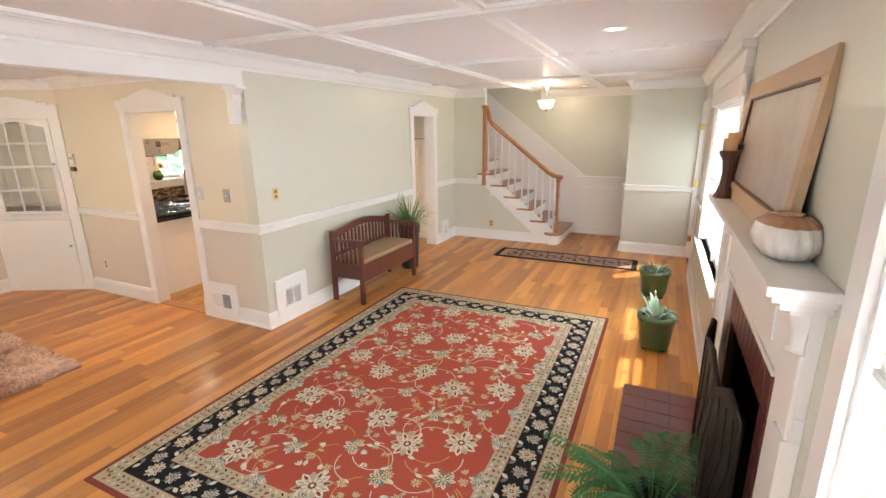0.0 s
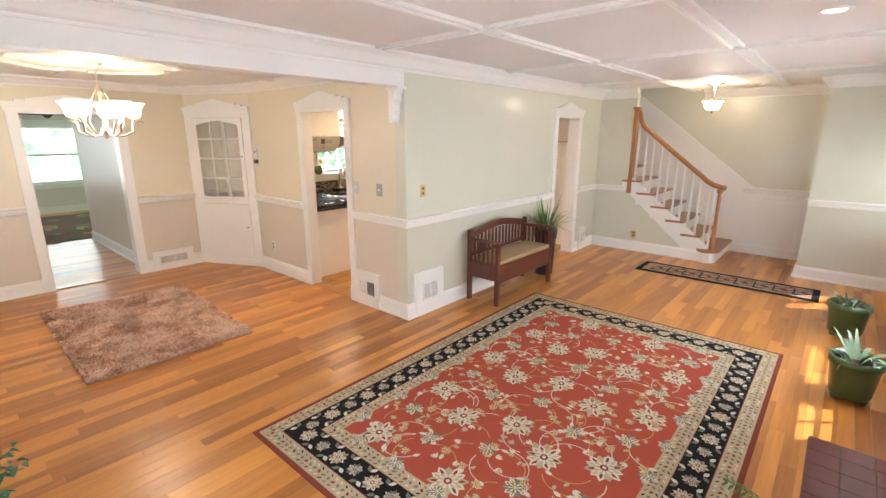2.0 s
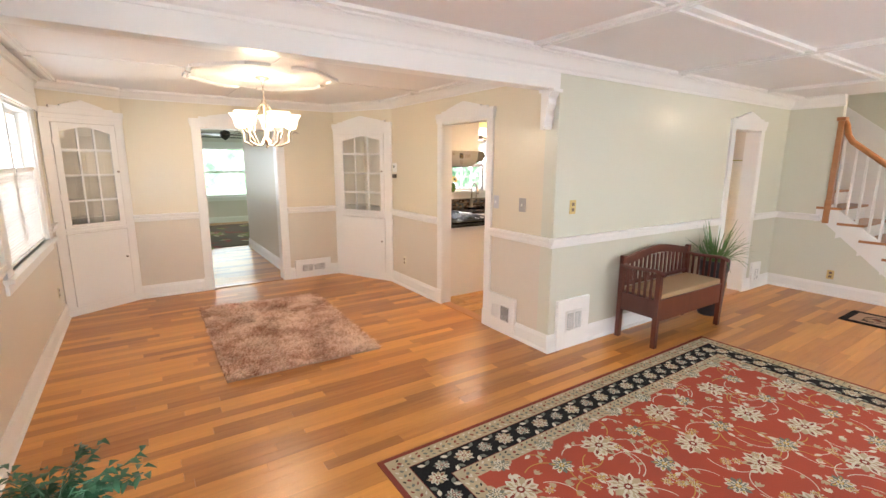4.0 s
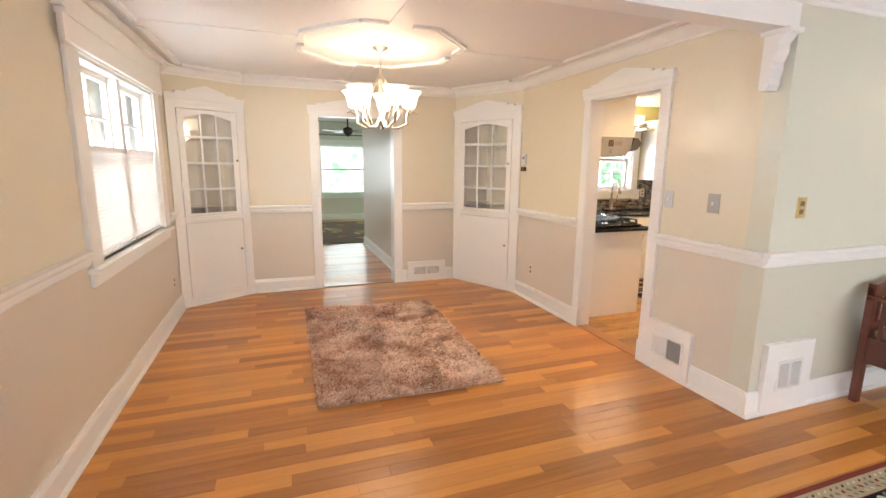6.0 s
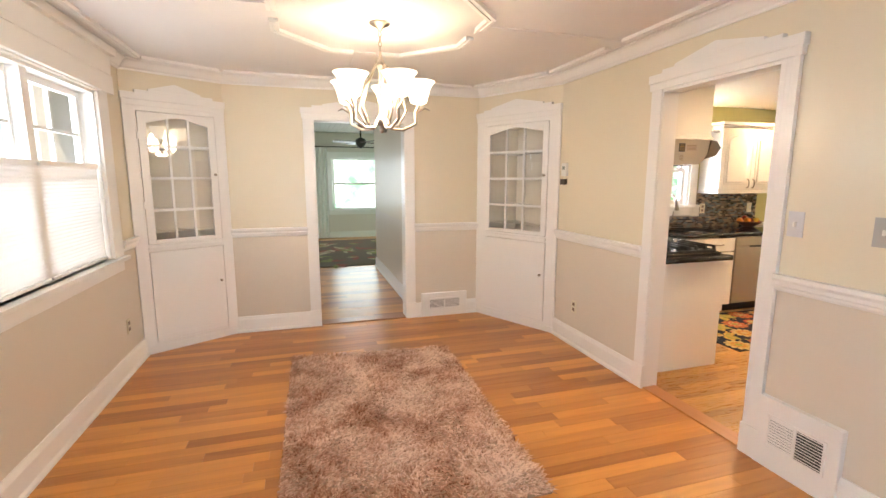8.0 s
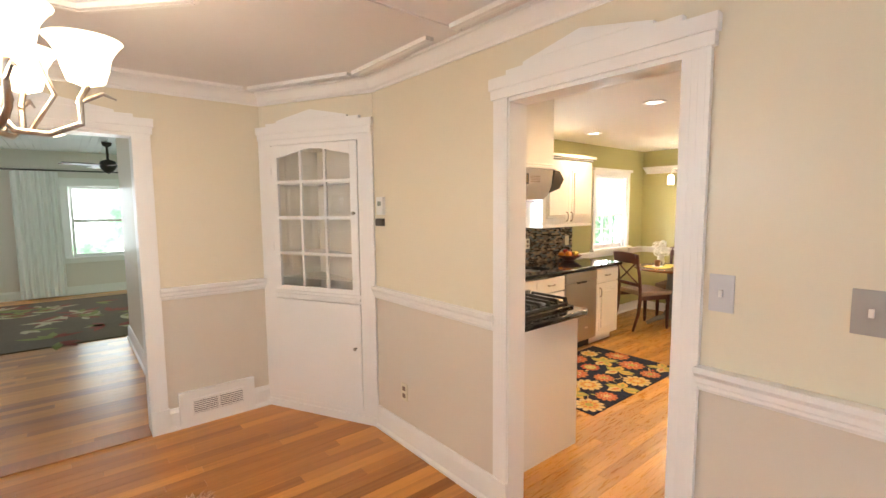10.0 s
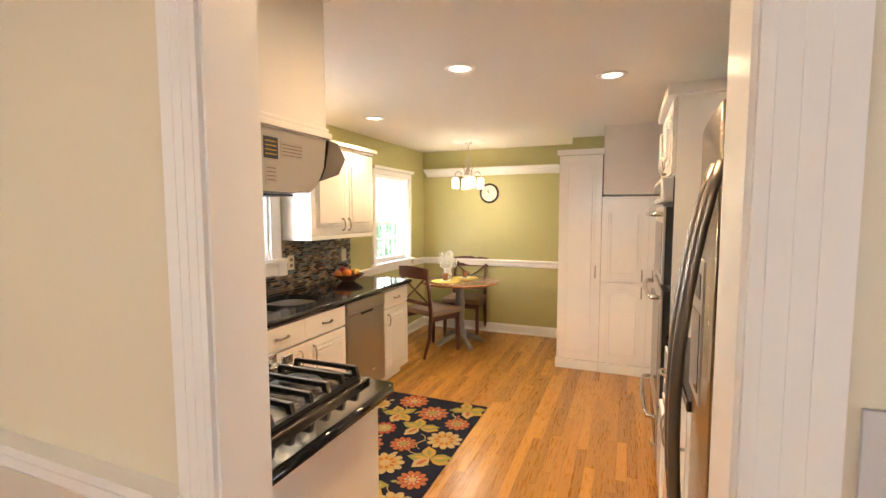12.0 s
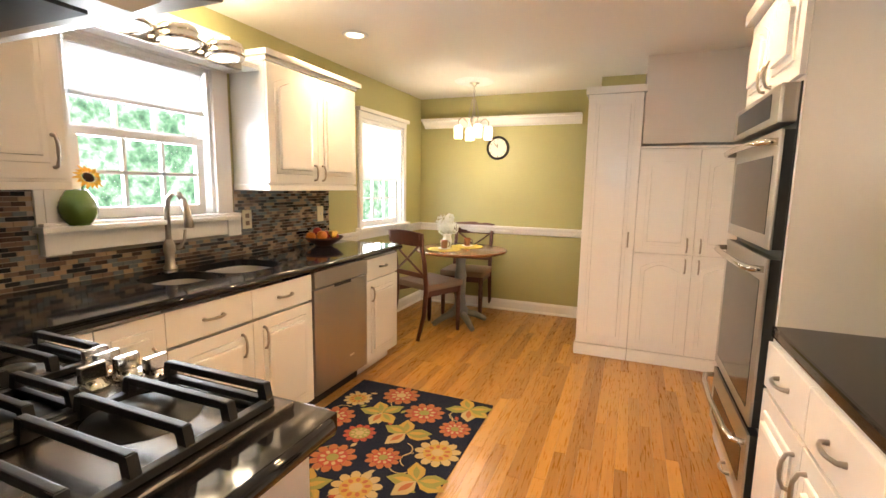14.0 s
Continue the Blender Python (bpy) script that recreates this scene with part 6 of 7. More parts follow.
ob = thing("plant_stand", "tall dark plant stand with a trailing green plant", "potted plant")
px, py = -3.22, -0.97
part("stand", lathe(B(), [(0, 0), (0.14, 0), (0.14, 0.03), (0.03, 0.06), (0.025, 0.38), (0.12, 0.42), (0.13, 0.44), (0, 0.44)], (px, py, 0), 16), DARKWOOD, ob)
part("pot", lathe(B(), [(0, 0.44), (0.08, 0.44), (0.11, 0.58), (0.10, 0.58), (0.09, 0.55), (0, 0.55)], (px, py, 0), 18), DARKPOT, ob)
bm = B()
for k in range(60):
    a = rng.random() * 6.28
    e = Vector((px, py, 0.56))
    L = rng.uniform(0.08, 0.27)
    h = rng.uniform(-0.08, 0.13)
    tip = e + Vector((L * math.cos(a), L * math.sin(a), h))
    tube(bm, [e, e + Vector((L * 0.4 * math.cos(a), L * 0.4 * math.sin(a), h * 0.8)), tip], 0.002, 4)
    for j in range(13):
        t = 0.2 + 0.8 * j / 12
        p = e.lerp(tip, t) + Vector((0, 0, 0.02))
        b = a + rng.uniform(-1.6, 1.6)
        leafv = Vector((math.cos(b), math.sin(b), rng.uniform(-0.4, 0.3))) * rng.uniform(0.028, 0.05)
        sd = Vector((-math.sin(b), math.cos(b), 0.2)) * 0.011
        dip = Vector((0, 0, 0.008))
        va, vb, vc, vd, ve, vf = (bm.verts.new(v) for v in (p, p + leafv * 0.45 - sd + dip, p + leafv * 0.5, p + leafv * 0.45 + sd + dip, p + leafv * 0.8 - sd * 0.6, p + leafv * 1.05 - dip))
        vg = bm.verts.new(p + leafv * 0.8 + sd * 0.6)
        for q in ((va, vb, vc), (va, vc, vd), (vb, ve, vf, vc), (vc, vf, vg, vd)):
            bm.faces.new(q).smooth = True
part("leaves", bm, mat("blue_green_leaf", (0.03, 0.105, 0.05), 0.35, scale=30, vary=0.4), ob)

# ---- family room seen through the doorway ----
ob = thing("ceiling_fan", "dark bronze ceiling fan with four blades", "ceiling fan")
fx, fy = -1.09, 9.15
part("motor", lathe(B(), [(0, 2.62), (0.07, 2.62), (0.06, 2.57), (0.018, 2.55), (0.018, 2.36), (0.10, 2.33), (0.12, 2.26), (0.09, 2.20), (0.05, 2.16), (0, 2.13)], (fx, fy, 0), 18), DKMETAL, ob)
for k in range(4):
    m = pose(fx, fy, 2.26, 8, 0, 90 * k + 20)
    part("blade", bar(B(), m, 0.12, 0.62, -0.07, 0.07, -0.006, 0.006, 0.004), DARKWOOD, ob)
ob = thing("flush_ceiling_light", "round flush ceiling light with a frosted glass dish", "ceiling light")
part("rim", lathe(B(), [(0.17, 2.612), (0.18, 2.60), (0.175, 2.585), (0.155, 2.58)], (-1.74, 8.2, 0), 26), NICKEL, ob)
part("glass_dish", lathe(B(), [(0, 2.535), (0.08, 2.545), (0.14, 2.57), (0.158, 2.584)], (-1.74, 8.2, 0), 26), GLOWSHADE, ob, "lit frosted glass dish")
for x0, x1 in ((-2.35, -1.72), (1.25, 1.9)):
    ob = thing("curtain", "white sheer curtain hanging to the floor", "curtain", group="family room curtains")
    bm = B()
    n = 36
    ra = [(x0 + (x1 - x0) * i / n, 10.86 + 0.035 * math.sin(i * 1.15)) for i in range(n + 1)]
    for (ax, ay), (bx, by) in zip(ra, ra[1:]):
        f = bm.faces.new([bm.verts.new(p) for p in ((ax, ay, 0.03), (bx, by, 0.03), (bx, by, 2.25), (ax, ay, 2.25))])
    part("cloth", bm, CURTAIN, ob)
part("rod", tube(B(), [(-2.5, 10.86, 2.27), (2.1, 10.86, 2.27)], 0.012, 8), DKMETAL, thing("curtain_rod", "dark metal curtain rod over the window", "curtain rod"))
ob = pot("potted_bush", "dark green plant in a pot in the family room", (-3.0, 9.9, 0.012), 0.2, 0.35, DARKPOT)
bm = B()
for k in range(60):
    a = rng.random() * 6.28
    blade(bm, (-3.0, 9.9, 0.32), a, rng.uniform(0.1, 0.4), rng.uniform(0.2, 0.5), 0.03, rng.uniform(0.1, 0.4))
part("leaves", bm, LEAF, ob)

# ---- kitchen ----
def handle(bm, m, x, y, length=0.11, upright=True):
    """A bowed bar pull on a front; m is the front's pose."""
    h = length / 2
    pts = [(-h, 0.0), (-h * 0.95, 0.018), (-h * 0.5, 0.028), (0, 0.03), (h * 0.5, 0.028), (h * 0.95, 0.018), (h, 0.0)]
    tube(bm, [m @ Vector((x, y + a, b) if upright else (x + a, y, b)) for a, b in pts], [0.0085, 0.0065, 0.006, 0.0075, 0.006, 0.0065, 0.0085], 7)
    return bm


def front(ob, m, x0, x1, y0, y1, pull=None, arch=False, plain=False, name="door"):
    """A raised panel front on the pose m; pull: (x, y, upright)."""
    g = 0.0015
    bm = B()
    bar(bm, m, x0 + g, x1 - g, y0 + g, y1 - g, 0, 0.019, 0.003)
    o = part(name, bm, CABW, ob)
    w, h = x1 - x0, y1 - y0
    if not plain:
        e = min(0.06, w * 0.2)
        for inset, z in ((e, 0.027), (e + 0.026, 0.043)):
            a, b, c, d = x0 + inset, x1 - inset, y0 + inset, y1 - inset
            if arch:
                n = 10
                pts = [(a, c), (b, c)] + [(b + (a - b) * i / n, d - 0.05 + 0.05 * math.sin(math.pi * i / n)) for i in range(n + 1)]
            else:
                pts = [(a, c), (b, c), (b, d), (a, d)]
            bm = B()
            prism(bm, pts, m @ Matrix.Translation((0, 0, 0.0185)), z - 0.0185, 0.006 if z < 0.03 else 0.013)
            part("raised_panel", bm, CABW, o)
    if pull:
        bm = B()
        handle(bm, m @ Matrix.Translation((0, 0, 0.019)), *pull)
        part("handle", bm, NICKEL, o, "brushed nickel bow handle")
    return o


def cabinet(label, m, w, z0, z1, depth, toe=False, group=""):
    ob = thing("cabinet", label, "cabinet", group=group)
    bm = B()
    bar(bm, m, 0, w, z0 + (0.10 if toe else 0), z1, -depth, -0.001)
    if toe:
        bar(bm, m, 0, w, z0, z0 + 0.10, -depth, -0.07)
    part("body", bm, CABW, ob)
    return ob


KY = 2.985
north = lambda x: frame_of((x, KY, 0), (1, 0, 0), (0, -1, 0))
LB = "white gloss raised panel base cabinet"
c = cabinet(LB + " in the corner", north(0.90), 0.46, 0, 0.875, 0.62, True, "base cabinets")
front(c, north(0.90), 0.0, 0.20, 0.10, 0.86, plain=True)
front(c, north(0.90), 0.20, 0.46, 0.10, 0.86, (0.40, 0.68, 0.11, True))
c = cabinet(LB + " under the sink", north(1.36), 0.90, 0, 0.70, 0.62, True, "base cabinets")
for k in (0, 1):
    front(c, north(1.36), 0.45 * k, 0.45 * (k + 1), 0.71, 0.86, (0.225 + 0.45 * k, 0.785, 0.10, False), plain=True, name="drawer_front")
    front(c, north(1.36), 0.45 * k, 0.45 * (k + 1), 0.10, 0.70, (0.38 if k == 0 else 0.52, 0.60, 0.11, True))
ob = thing("dishwasher", "stainless steel dishwasher between white cabinets", "dishwasher")
m = north(2.265)
part("body", bar(B(), m, 0.004, 0.576, 0.11, 0.87, -0.6, -0.004), BLACK, ob)
part("door", bar(B(), m, 0.004, 0.576, 0.11, 0.76, -0.002, 0.028, 0.006), STEEL, ob)
part("control_panel", bar(B(), m, 0.004, 0.576, 0.765, 0.868, -0.002, 0.034, 0.008), STEEL, ob)
part("pocket_handle", bar(B(), m, 0.20, 0.38, 0.745, 0.762, 0.0, 0.030), BLACK, ob)
part("badge", bar(B(), m, 0.36, 0.41, 0.24, 0.252, 0.028, 0.0295), PLASTIC_W, ob)
part("toe_kick", bar(B(), m, 0.004, 0.576, 0.0, 0.105, -0.1, -0.06), BLACK, ob)
c = cabinet(LB + " at the end of the run", north(2.845), 0.46, 0, 0.875, 0.62, True, "base cabinets")
front(c, north(2.845), 0, 0.46, 0.71, 0.86, (0.23, 0.785, 0.09, False), plain=True, name="drawer_front")
front(c, north(2.845), 0, 0.46, 0.10, 0.70, (0.07, 0.60, 0.10, True))
# west run with the cooktop
west = frame_of((0.845, 2.98, 0), (0, -1, 0), (1, 0, 0))
c = cabinet("white gloss base cabinet below the cooktop", west, 1.07, 0, 0.875, 0.70, True, "base cabinets")
front(c, west, 0.08, 0.57, 0.10, 0.86, plain=False)
front(c, west, 0.57, 1.06, 0.10, 0.86, plain=False)
part("end_panel", boxes((0.145, 0.865, 1.872, 1.909, 0.0, 0.875)), CABW, c)
# worktop: an L, with the sink cut out
SX0, SX1, SY0, SY1 = 1.50, 2.28, 3.08, 3.52
SXM = 1.84
BOWLS = ((1.525, 1.825, 3.13, 3.44), (1.845, 2.255, 3.10, 3.49))


def rounded(x0, x1, y0, y1, n=40, power=3.2):
    """A rounded rectangle as n points round its middle."""
    pts = []
    for i in range(n):
        c, q = math.cos(2 * math.pi * i / n), math.sin(2 * math.pi * i / n)
        k = (abs(c) ** power + abs(q) ** power) ** (-1 / power)
        pts.append(((x0 + x1) / 2 + c * k * (x1 - x0) / 2, (y0 + y1) / 2 + q * k * (y1 - y0) / 2))
    return pts


def loft(bm, loops):
    rings = [[bm.verts.new((x, y, z)) for x, y in pts] for pts, z in loops]
    for a, b in zip(rings, rings[1:]):
        for i in range(len(a)):
            j = (i + 1) % len(a)
            bm.faces.new((a[i], a[j], b[j], b[i]))
    return rings


ob = thing("worktop", "polished black granite worktop in an L shape", "countertop")
bm = B()
for q in ((0.145, SX0, 2.955, 3.605), (SX1, 3.34, 2.955, 3.605), (SX0, SX1, 2.955, SY0), (SX0, SX1, SY1, 3.605), (0.145, 0.885, 1.815, 2.955)):
    box(bm, *q, 0.877, 0.915)
bmesh.ops.remove_doubles(bm, verts=bm.verts, dist=1e-5)
for (a, b), bowl in zip(((SX0, SXM), (SXM, SX1)), BOWLS):
    loft(bm, [(rounded(a, b, SY0, SY1, power=60), 0.915), (rounded(*bowl), 0.915), (rounded(*bowl), 0.877)])
part("slab", bm, GRANITE, ob)
bm = tube(B(), [(0.16, 1.815, 0.896), (0.855, 1.815, 0.896), (0.885, 1.845, 0.896), (0.885, 2.955, 0.896)], 0.019, 10)
tube(bm, [(0.885, 2.955, 0.896), (3.34, 2.955, 0.896), (3.34, 3.60, 0.896)], 0.019, 10)
part("rounded_edge", bm, GRANITE, ob)
SINKSTEEL = mat("sink_steel", (0.60, 0.57, 0.53), 0.32, metal=1.0, scale=10, vary=0.05, stretch=(1, 1, 6))
ob = thing("sink", "undermounted stainless steel double bowl sink", "sink")
for x0, x1, y0, y1 in BOWLS:
    bm = B()
    deep = [(rounded(x0 - 0.006 + g, x1 + 0.006 - g, y0 - 0.006 + g, y1 + 0.006 - g), z) for g, z in ((0, 0.902), (0.004, 0.88), (0.012, 0.76), (0.025, 0.725), (0.06, 0.71))]
    rings = loft(bm, deep)
    bm.faces.new(rings[-1])
    for f in bm.faces:
        f.smooth = True
    part("bowl", bm, SINKSTEEL, ob, "deep rounded steel bowl")
    part("drain", lathe(B(), [(0, 0.713), (0.04, 0.713), (0.045, 0.711)], ((x0 + x1) / 2, (y0 + y1) / 2, 0), 16), CHROME, ob)
ob = thing("faucet", "brushed nickel pull-down kitchen faucet", "faucet")
FX, FY = 1.82, 3.535
bm = lathe(B(), [(0.034, 0.916), (0.034, 0.926), (0.024, 0.936), (0.023, 0.99), (0.029, 1.01), (0.029, 1.045), (0.021, 1.06), (0.017, 1.075)], (FX, FY, 0), 16)
tube(bm, [(FX, FY, 1.06), (FX, FY, 1.22), (FX, FY - 0.012, 1.285), (FX + 0.004, FY - 0.045, 1.318), (FX + 0.008, FY - 0.085, 1.312), (FX + 0.012, FY - 0.115, 1.27)], 0.0145, 10)
part("spout", bm, NICKEL, ob)
part("spray_head", tube(B(), [(FX + 0.011, FY - 0.108, 1.285), (FX + 0.014, FY - 0.13, 1.22), (FX + 0.016, FY - 0.138, 1.15), (FX + 0.016, FY - 0.138, 1.14)], [0.016, 0.018, 0.025, 0.022], 12), NICKEL, ob)
part("lever", tube(B(), [(FX + 0.02, FY, 1.025), (FX + 0.06, FY - 0.01, 1.03), (FX + 0.075, FY - 0.02, 1.06), (FX + 0.08, FY - 0.025, 1.12)], [0.014, 0.012, 0.008, 0.007], 8), NICKEL, ob)
# cooktop
ob = thing("cooktop", "stainless steel gas cooktop with black cast iron grates", "cooktop")
CX0, CX1, CY0, CY1 = 0.26, 0.86, 1.90, 2.74
bm = B()
box(bm, CX0, CX1, CY0, CY1, 0.916, 0.932, 0.006)
part("steel_deck", bm, mat("cooktop_steel", (0.15, 0.13, 0.11), 0.24, metal=1.0, scale=6, vary=0.05, rough_vary=0.05), ob)
for x, y, r in ((0.42, 2.12, 0.045), (0.70, 2.12, 0.055), (0.42, 2.52, 0.055), (0.70, 2.54, 0.035), (0.56, 2.32, 0.06)):
    part("burner", lathe(B(), [(r + 0.045, 0.932), (r + 0.042, 0.936), (r, 0.94), (r, 0.95), (r * 0.85, 0.956), (0, 0.957)], (x, y, 0), 18), [BLACK], ob)
for gy0, gy1, x1, nb in ((1.925, 2.225, 0.83, 7), (2.232, 2.448, 0.66, 6), (2.455, 2.715, 0.83, 7)):
    bm = B()
    x0, top, w = 0.285, 0.982, 0.0075
    for k in range(nb):
        x = x0 + w + (x1 - x0 - 2 * w) * k / (nb - 1)
        box(bm, x - w, x + w, gy0 + 0.012, gy1 - 0.012, top - 0.017, top, 0.003)
        for ye, d in ((gy0, 1), (gy1, -1)):
            prism(bm, [(ye, 0.934), (ye + d * 0.022, 0.934), (ye + d * 0.030, top - 0.002), (ye + d * 0.010, top - 0.002)][::d], frame_of((x - w - 0.001, 0, 0), (0, 1, 0), (1, 0, 0)), 2 * w + 0.002)
    for y in (gy0 + 0.009, gy1 - 0.009):
        box(bm, x0, x1, y - 0.009, y + 0.009, 0.933, 0.948, 0.003)
    for x in (x0 + w, x1 - w):
        box(bm, x - w, x + w, gy0, gy1, 0.936, 0.950, 0.003)
    part("grate", bm, BLACK, ob, "black cast iron grate")
for kx, ky in ((0.825, 2.26), (0.80, 2.32), (0.795, 2.38), (0.80, 2.43), (0.735, 2.33)):
    kb = lathe(B(), [(0, 0.932), (0.030, 0.932), (0.030, 0.938), (0.022, 0.944), (0.020, 0.952), (0, 0.954)], (kx, ky, 0), 16)
    box(kb, kx - 0.026, kx + 0.026, ky - 0.008, ky + 0.008, 0.950, 0.985, 0.003)
    part("knob", kb, CHROME, ob, "polished metal knob")
# hood and the cabinet over it
STICKER = mat("sticker_paper", (0.40, 0.36, 0.32), 0.5, scale=30, vary=0.1)
ob = thing("range_hood", "stainless steel range hood with labels on its side", "range hood")
m = frame_of((0, 1.985, 0), (1, 0, 0), (0, -1, 0))
prof = [(0.145, 1.61), (0.64, 1.615), (0.685, 1.645), (0.72, 1.70), (0.735, 1.80), (0.145, 1.80)]
bm = B()
prism(bm, prof, m @ Matrix.Translation((0, 0, -0.76)), 0.76)
part("canopy", bm, STEEL, ob)
part("filter", boxes((0.2, 0.60, 2.02, 2.70, 1.603, 1.609)), BLACK, ob)
vm = m @ Matrix.Translation((0, 0, -0.765))
part("visor", prism(B(), [(0.69, 1.655), (0.80, 1.685), (0.845, 1.745), (0.80, 1.795), (0.745, 1.80), (0.725, 1.70)], vm, 0.77, 0.004), mat("hood_visor_steel", (0.15, 0.13, 0.11), 0.32, metal=1.0, scale=6, vary=0.05), ob, "dark curved steel visor")
for i, (x, y, w, h, mt) in enumerate(((0.441, 1.740, 0.058, 0.062, DARKPOT), (0.511, 1.740, 0.10, 0.052, STICKER), (0.446, 1.664, 0.046, 0.058, STICKER), (0.325, 1.762, 0.05, 0.034, STICKER))):
    st = part("sticker", bar(B(), m, x, x + w, y - h / 2, y + h / 2, 0.0, 0.0012), mt, ob)
    for k in range(4):
        yy = y + h / 2 - h * (k + 1) / 5
        part("print_line", bar(B(), m, x + 0.006, x + w - 0.006, yy - 0.0015, yy + 0.0015, 0.0012, 0.0018), PLASTIC_B if mt is STICKER else R_GOLD, st)
hm = frame_of((0.72, 2.745, 0), (0, -1, 0), (1, 0, 0))
c = cabinet("white gloss wall cabinet over the range hood", hm, 0.76, 1.80, 2.28, 0.575, group="wall cabinets")
front(c, hm, 0, 0.38, 1.83, 2.26, (0.33, 1.90, 0.10, True))
front(c, hm, 0.38, 0.76, 1.83, 2.26, (0.43, 1.90, 0.10, True))
part("light_rail", boxes((0.145, 0.752, 1.970, 2.76, 1.802, 1.822), (0.145, 0.744, 1.978, 2.755, 1.822, 1.838), bevel=0.006), CABW, c)
part("crown", boxes((0.145, 0.75, 1.965, 2.76, 2.26, 2.30), (0.145, 0.775, 1.94, 2.78, 2.30, 2.36), bevel=0.006), CABW, c)
# wall cabinets on the window wall
UY = 3.335
up = lambda x: frame_of((x, UY, 0), (1, 0, 0), (0, -1, 0))
c = cabinet("white gloss wall cabinet with two arched doors", up(2.335), 0.935, 1.365, 2.09, 0.27, group="wall cabinets")
front(c, up(2.335), 0, 0.467, 1.375, 2.085, (0.425, 1.45, 0.10, True), True)
front(c, up(2.335), 0.467, 0.935, 1.375, 2.085, (0.51, 1.45, 0.10, True), True)
part("light_rail", boxes((2.33, 3.273, 3.312, 3.605, 1.33, 1.366), bevel=0.006), CABW, c)
part("crown", boxes((2.325, 3.285, 3.31, 3.605, 2.09, 2.115), (2.305, 3.315, 3.285, 3.605, 2.115, 2.15), bevel=0.006), CABW, c)
c = cabinet("white gloss corner wall cabinet beside the sink window", up(0.52), 0.745, 1.365, 2.09, 0.27, group="wall cabinets")
front(c, up(0.52), 0.03, 0.745, 1.375, 2.085, (0.70, 1.48, 0.12, True), True)
part("light_rail", boxes((0.15, 1.27, 3.31, 3.605, 1.335, 1.366), bevel=0.006), CABW, c)
part("crown", boxes((0.15, 1.27, 3.31, 3.605, 2.09, 2.115), (0.15, 1.28, 3.285, 3.605, 2.115, 2.15), bevel=0.006), CABW, c)
# window bay: valance with three lamps, sill boards, block
ob = thing("valance", "white wooden valance shelf over the sink window", "shelf")
part("shelf_board", boxes((1.272, 2.33, 3.36, 3.605, 2.03, 2.06), bevel=0.004), TRIM, ob)
part("face_board", boxes((1.272, 2.33, 3.575, 3.605, 2.062, 2.24), bevel=0.003), TRIM, ob)
ob = thing("vanity_light", "polished nickel light bar with three lit round lamps", "wall light")
part("bar", boxes((1.34, 2.17, 3.335, 3.36, 1.992, 2.082), bevel=0.004), CHROME, ob)
for vx in (1.50, 1.75, 2.01):
    o = part("lamp_ring", lathe(B(), [(0.072, 0.004), (0.076, -0.004), (0.098, -0.002), (0.103, 0.012), (0.097, 0.018), (0.097, 0.032), (0.101, 0.038), (0.095, 0.06), (0.06, 0.085), (0.0, 0.09)], m=pose(vx, 3.285, 2.012, -8, 0, 0), seg=28), CHROME, ob)
    part("glass_lens", lathe(B(), [(0, -0.010), (0.045, -0.006), (0.073, 0.003)], m=pose(vx, 3.285, 2.012, -8, 0, 0), seg=20), GLOWSHADE, o, "lit glass lens")
ob = thing("window_apron", "white fluted apron boards around the sink window", "trim", kind="structure")
part("fluted_board", boxes((1.275, 1.37, 3.59, 3.612, 1.17, 1.36), bevel=0.004), TRIM, ob)
part("apron", boxes((1.30, 2.30, 3.565, 3.605, 1.06, 1.155), bevel=0.006), TRIM, ob)
part("sill_board", boxes((1.265, 2.30, 3.525, 3.61, 1.150, 1.176), bevel=0.006), TRIM, ob)
for x in (1.30, 2.25):
    part("corner_block", boxes((x - 0.02, x + 0.08, 3.555, 3.60, 1.05, 1.152), bevel=0.008), TRIM, ob)
# sunflower vase on the sill
ob = thing("sunflower_vase", "ribbed green ceramic vase with a yellow sunflower", "vase")
bm = lathe(B(), [(0, 1.177), (0.045, 1.177)] + [(0.04 + 0.032 * math.sin(math.pi * (i / 14) ** 0.9) + (0.002 if i % 2 else 0), 1.18 + 0.15 * i / 14) for i in range(15)] + [(0.032, 1.335), (0.027, 1.32)], (1.415, 3.55, 0), 20)
part("vase_body", bm, mat("leaf_green_glaze", (0.10, 0.17, 0.03), 0.2, scale=20, vary=0.2, coat=0.4), ob)
bm = B()
fc = Vector((1.445, 3.515, 1.385))
fm = Matrix.Translation(fc) @ Vector((0.0, -0.9, 0.45)).to_track_quat("Z", "Y").to_matrix().to_4x4()
for k in range(16):
    a = 6.283 * k / 16
    r0, r1 = 0.02, 0.055 + 0.006 * (k % 3)
    bm.faces.new([bm.verts.new(fm @ Vector(p)) for p in ((r0 * math.cos(a), r0 * math.sin(a), 0.004), (0.04 * math.cos(a - 0.25), 0.04 * math.sin(a - 0.25), 0.01), (r1 * math.cos(a), r1 * math.sin(a), 0.0), (0.04 * math.cos(a + 0.25), 0.04 * math.sin(a + 0.25), 0.012))])
part("petals", bm, mat("sunflower_yellow", (0.72, 0.42, 0.04), 0.6, vary=0.2), ob)
part("flower_centre", lathe(B(), [(0, 0.016), (0.016, 0.014), (0.024, 0.004)], m=fm, seg=14), mat("sunflower_brown", (0.05, 0.022, 0.01), 0.8, bump=0.6), ob)
part("stem", tube(B(), [(1.415, 3.55, 1.29), (1.43, 3.535, 1.34), tuple(fc)], 0.004, 6), LEAF, ob)
# fruit bowl
ob = thing("fruit_bowl", "dark bowl of oranges, bananas and red apples", "fruit bowl")
bx, by = 2.98, 3.42
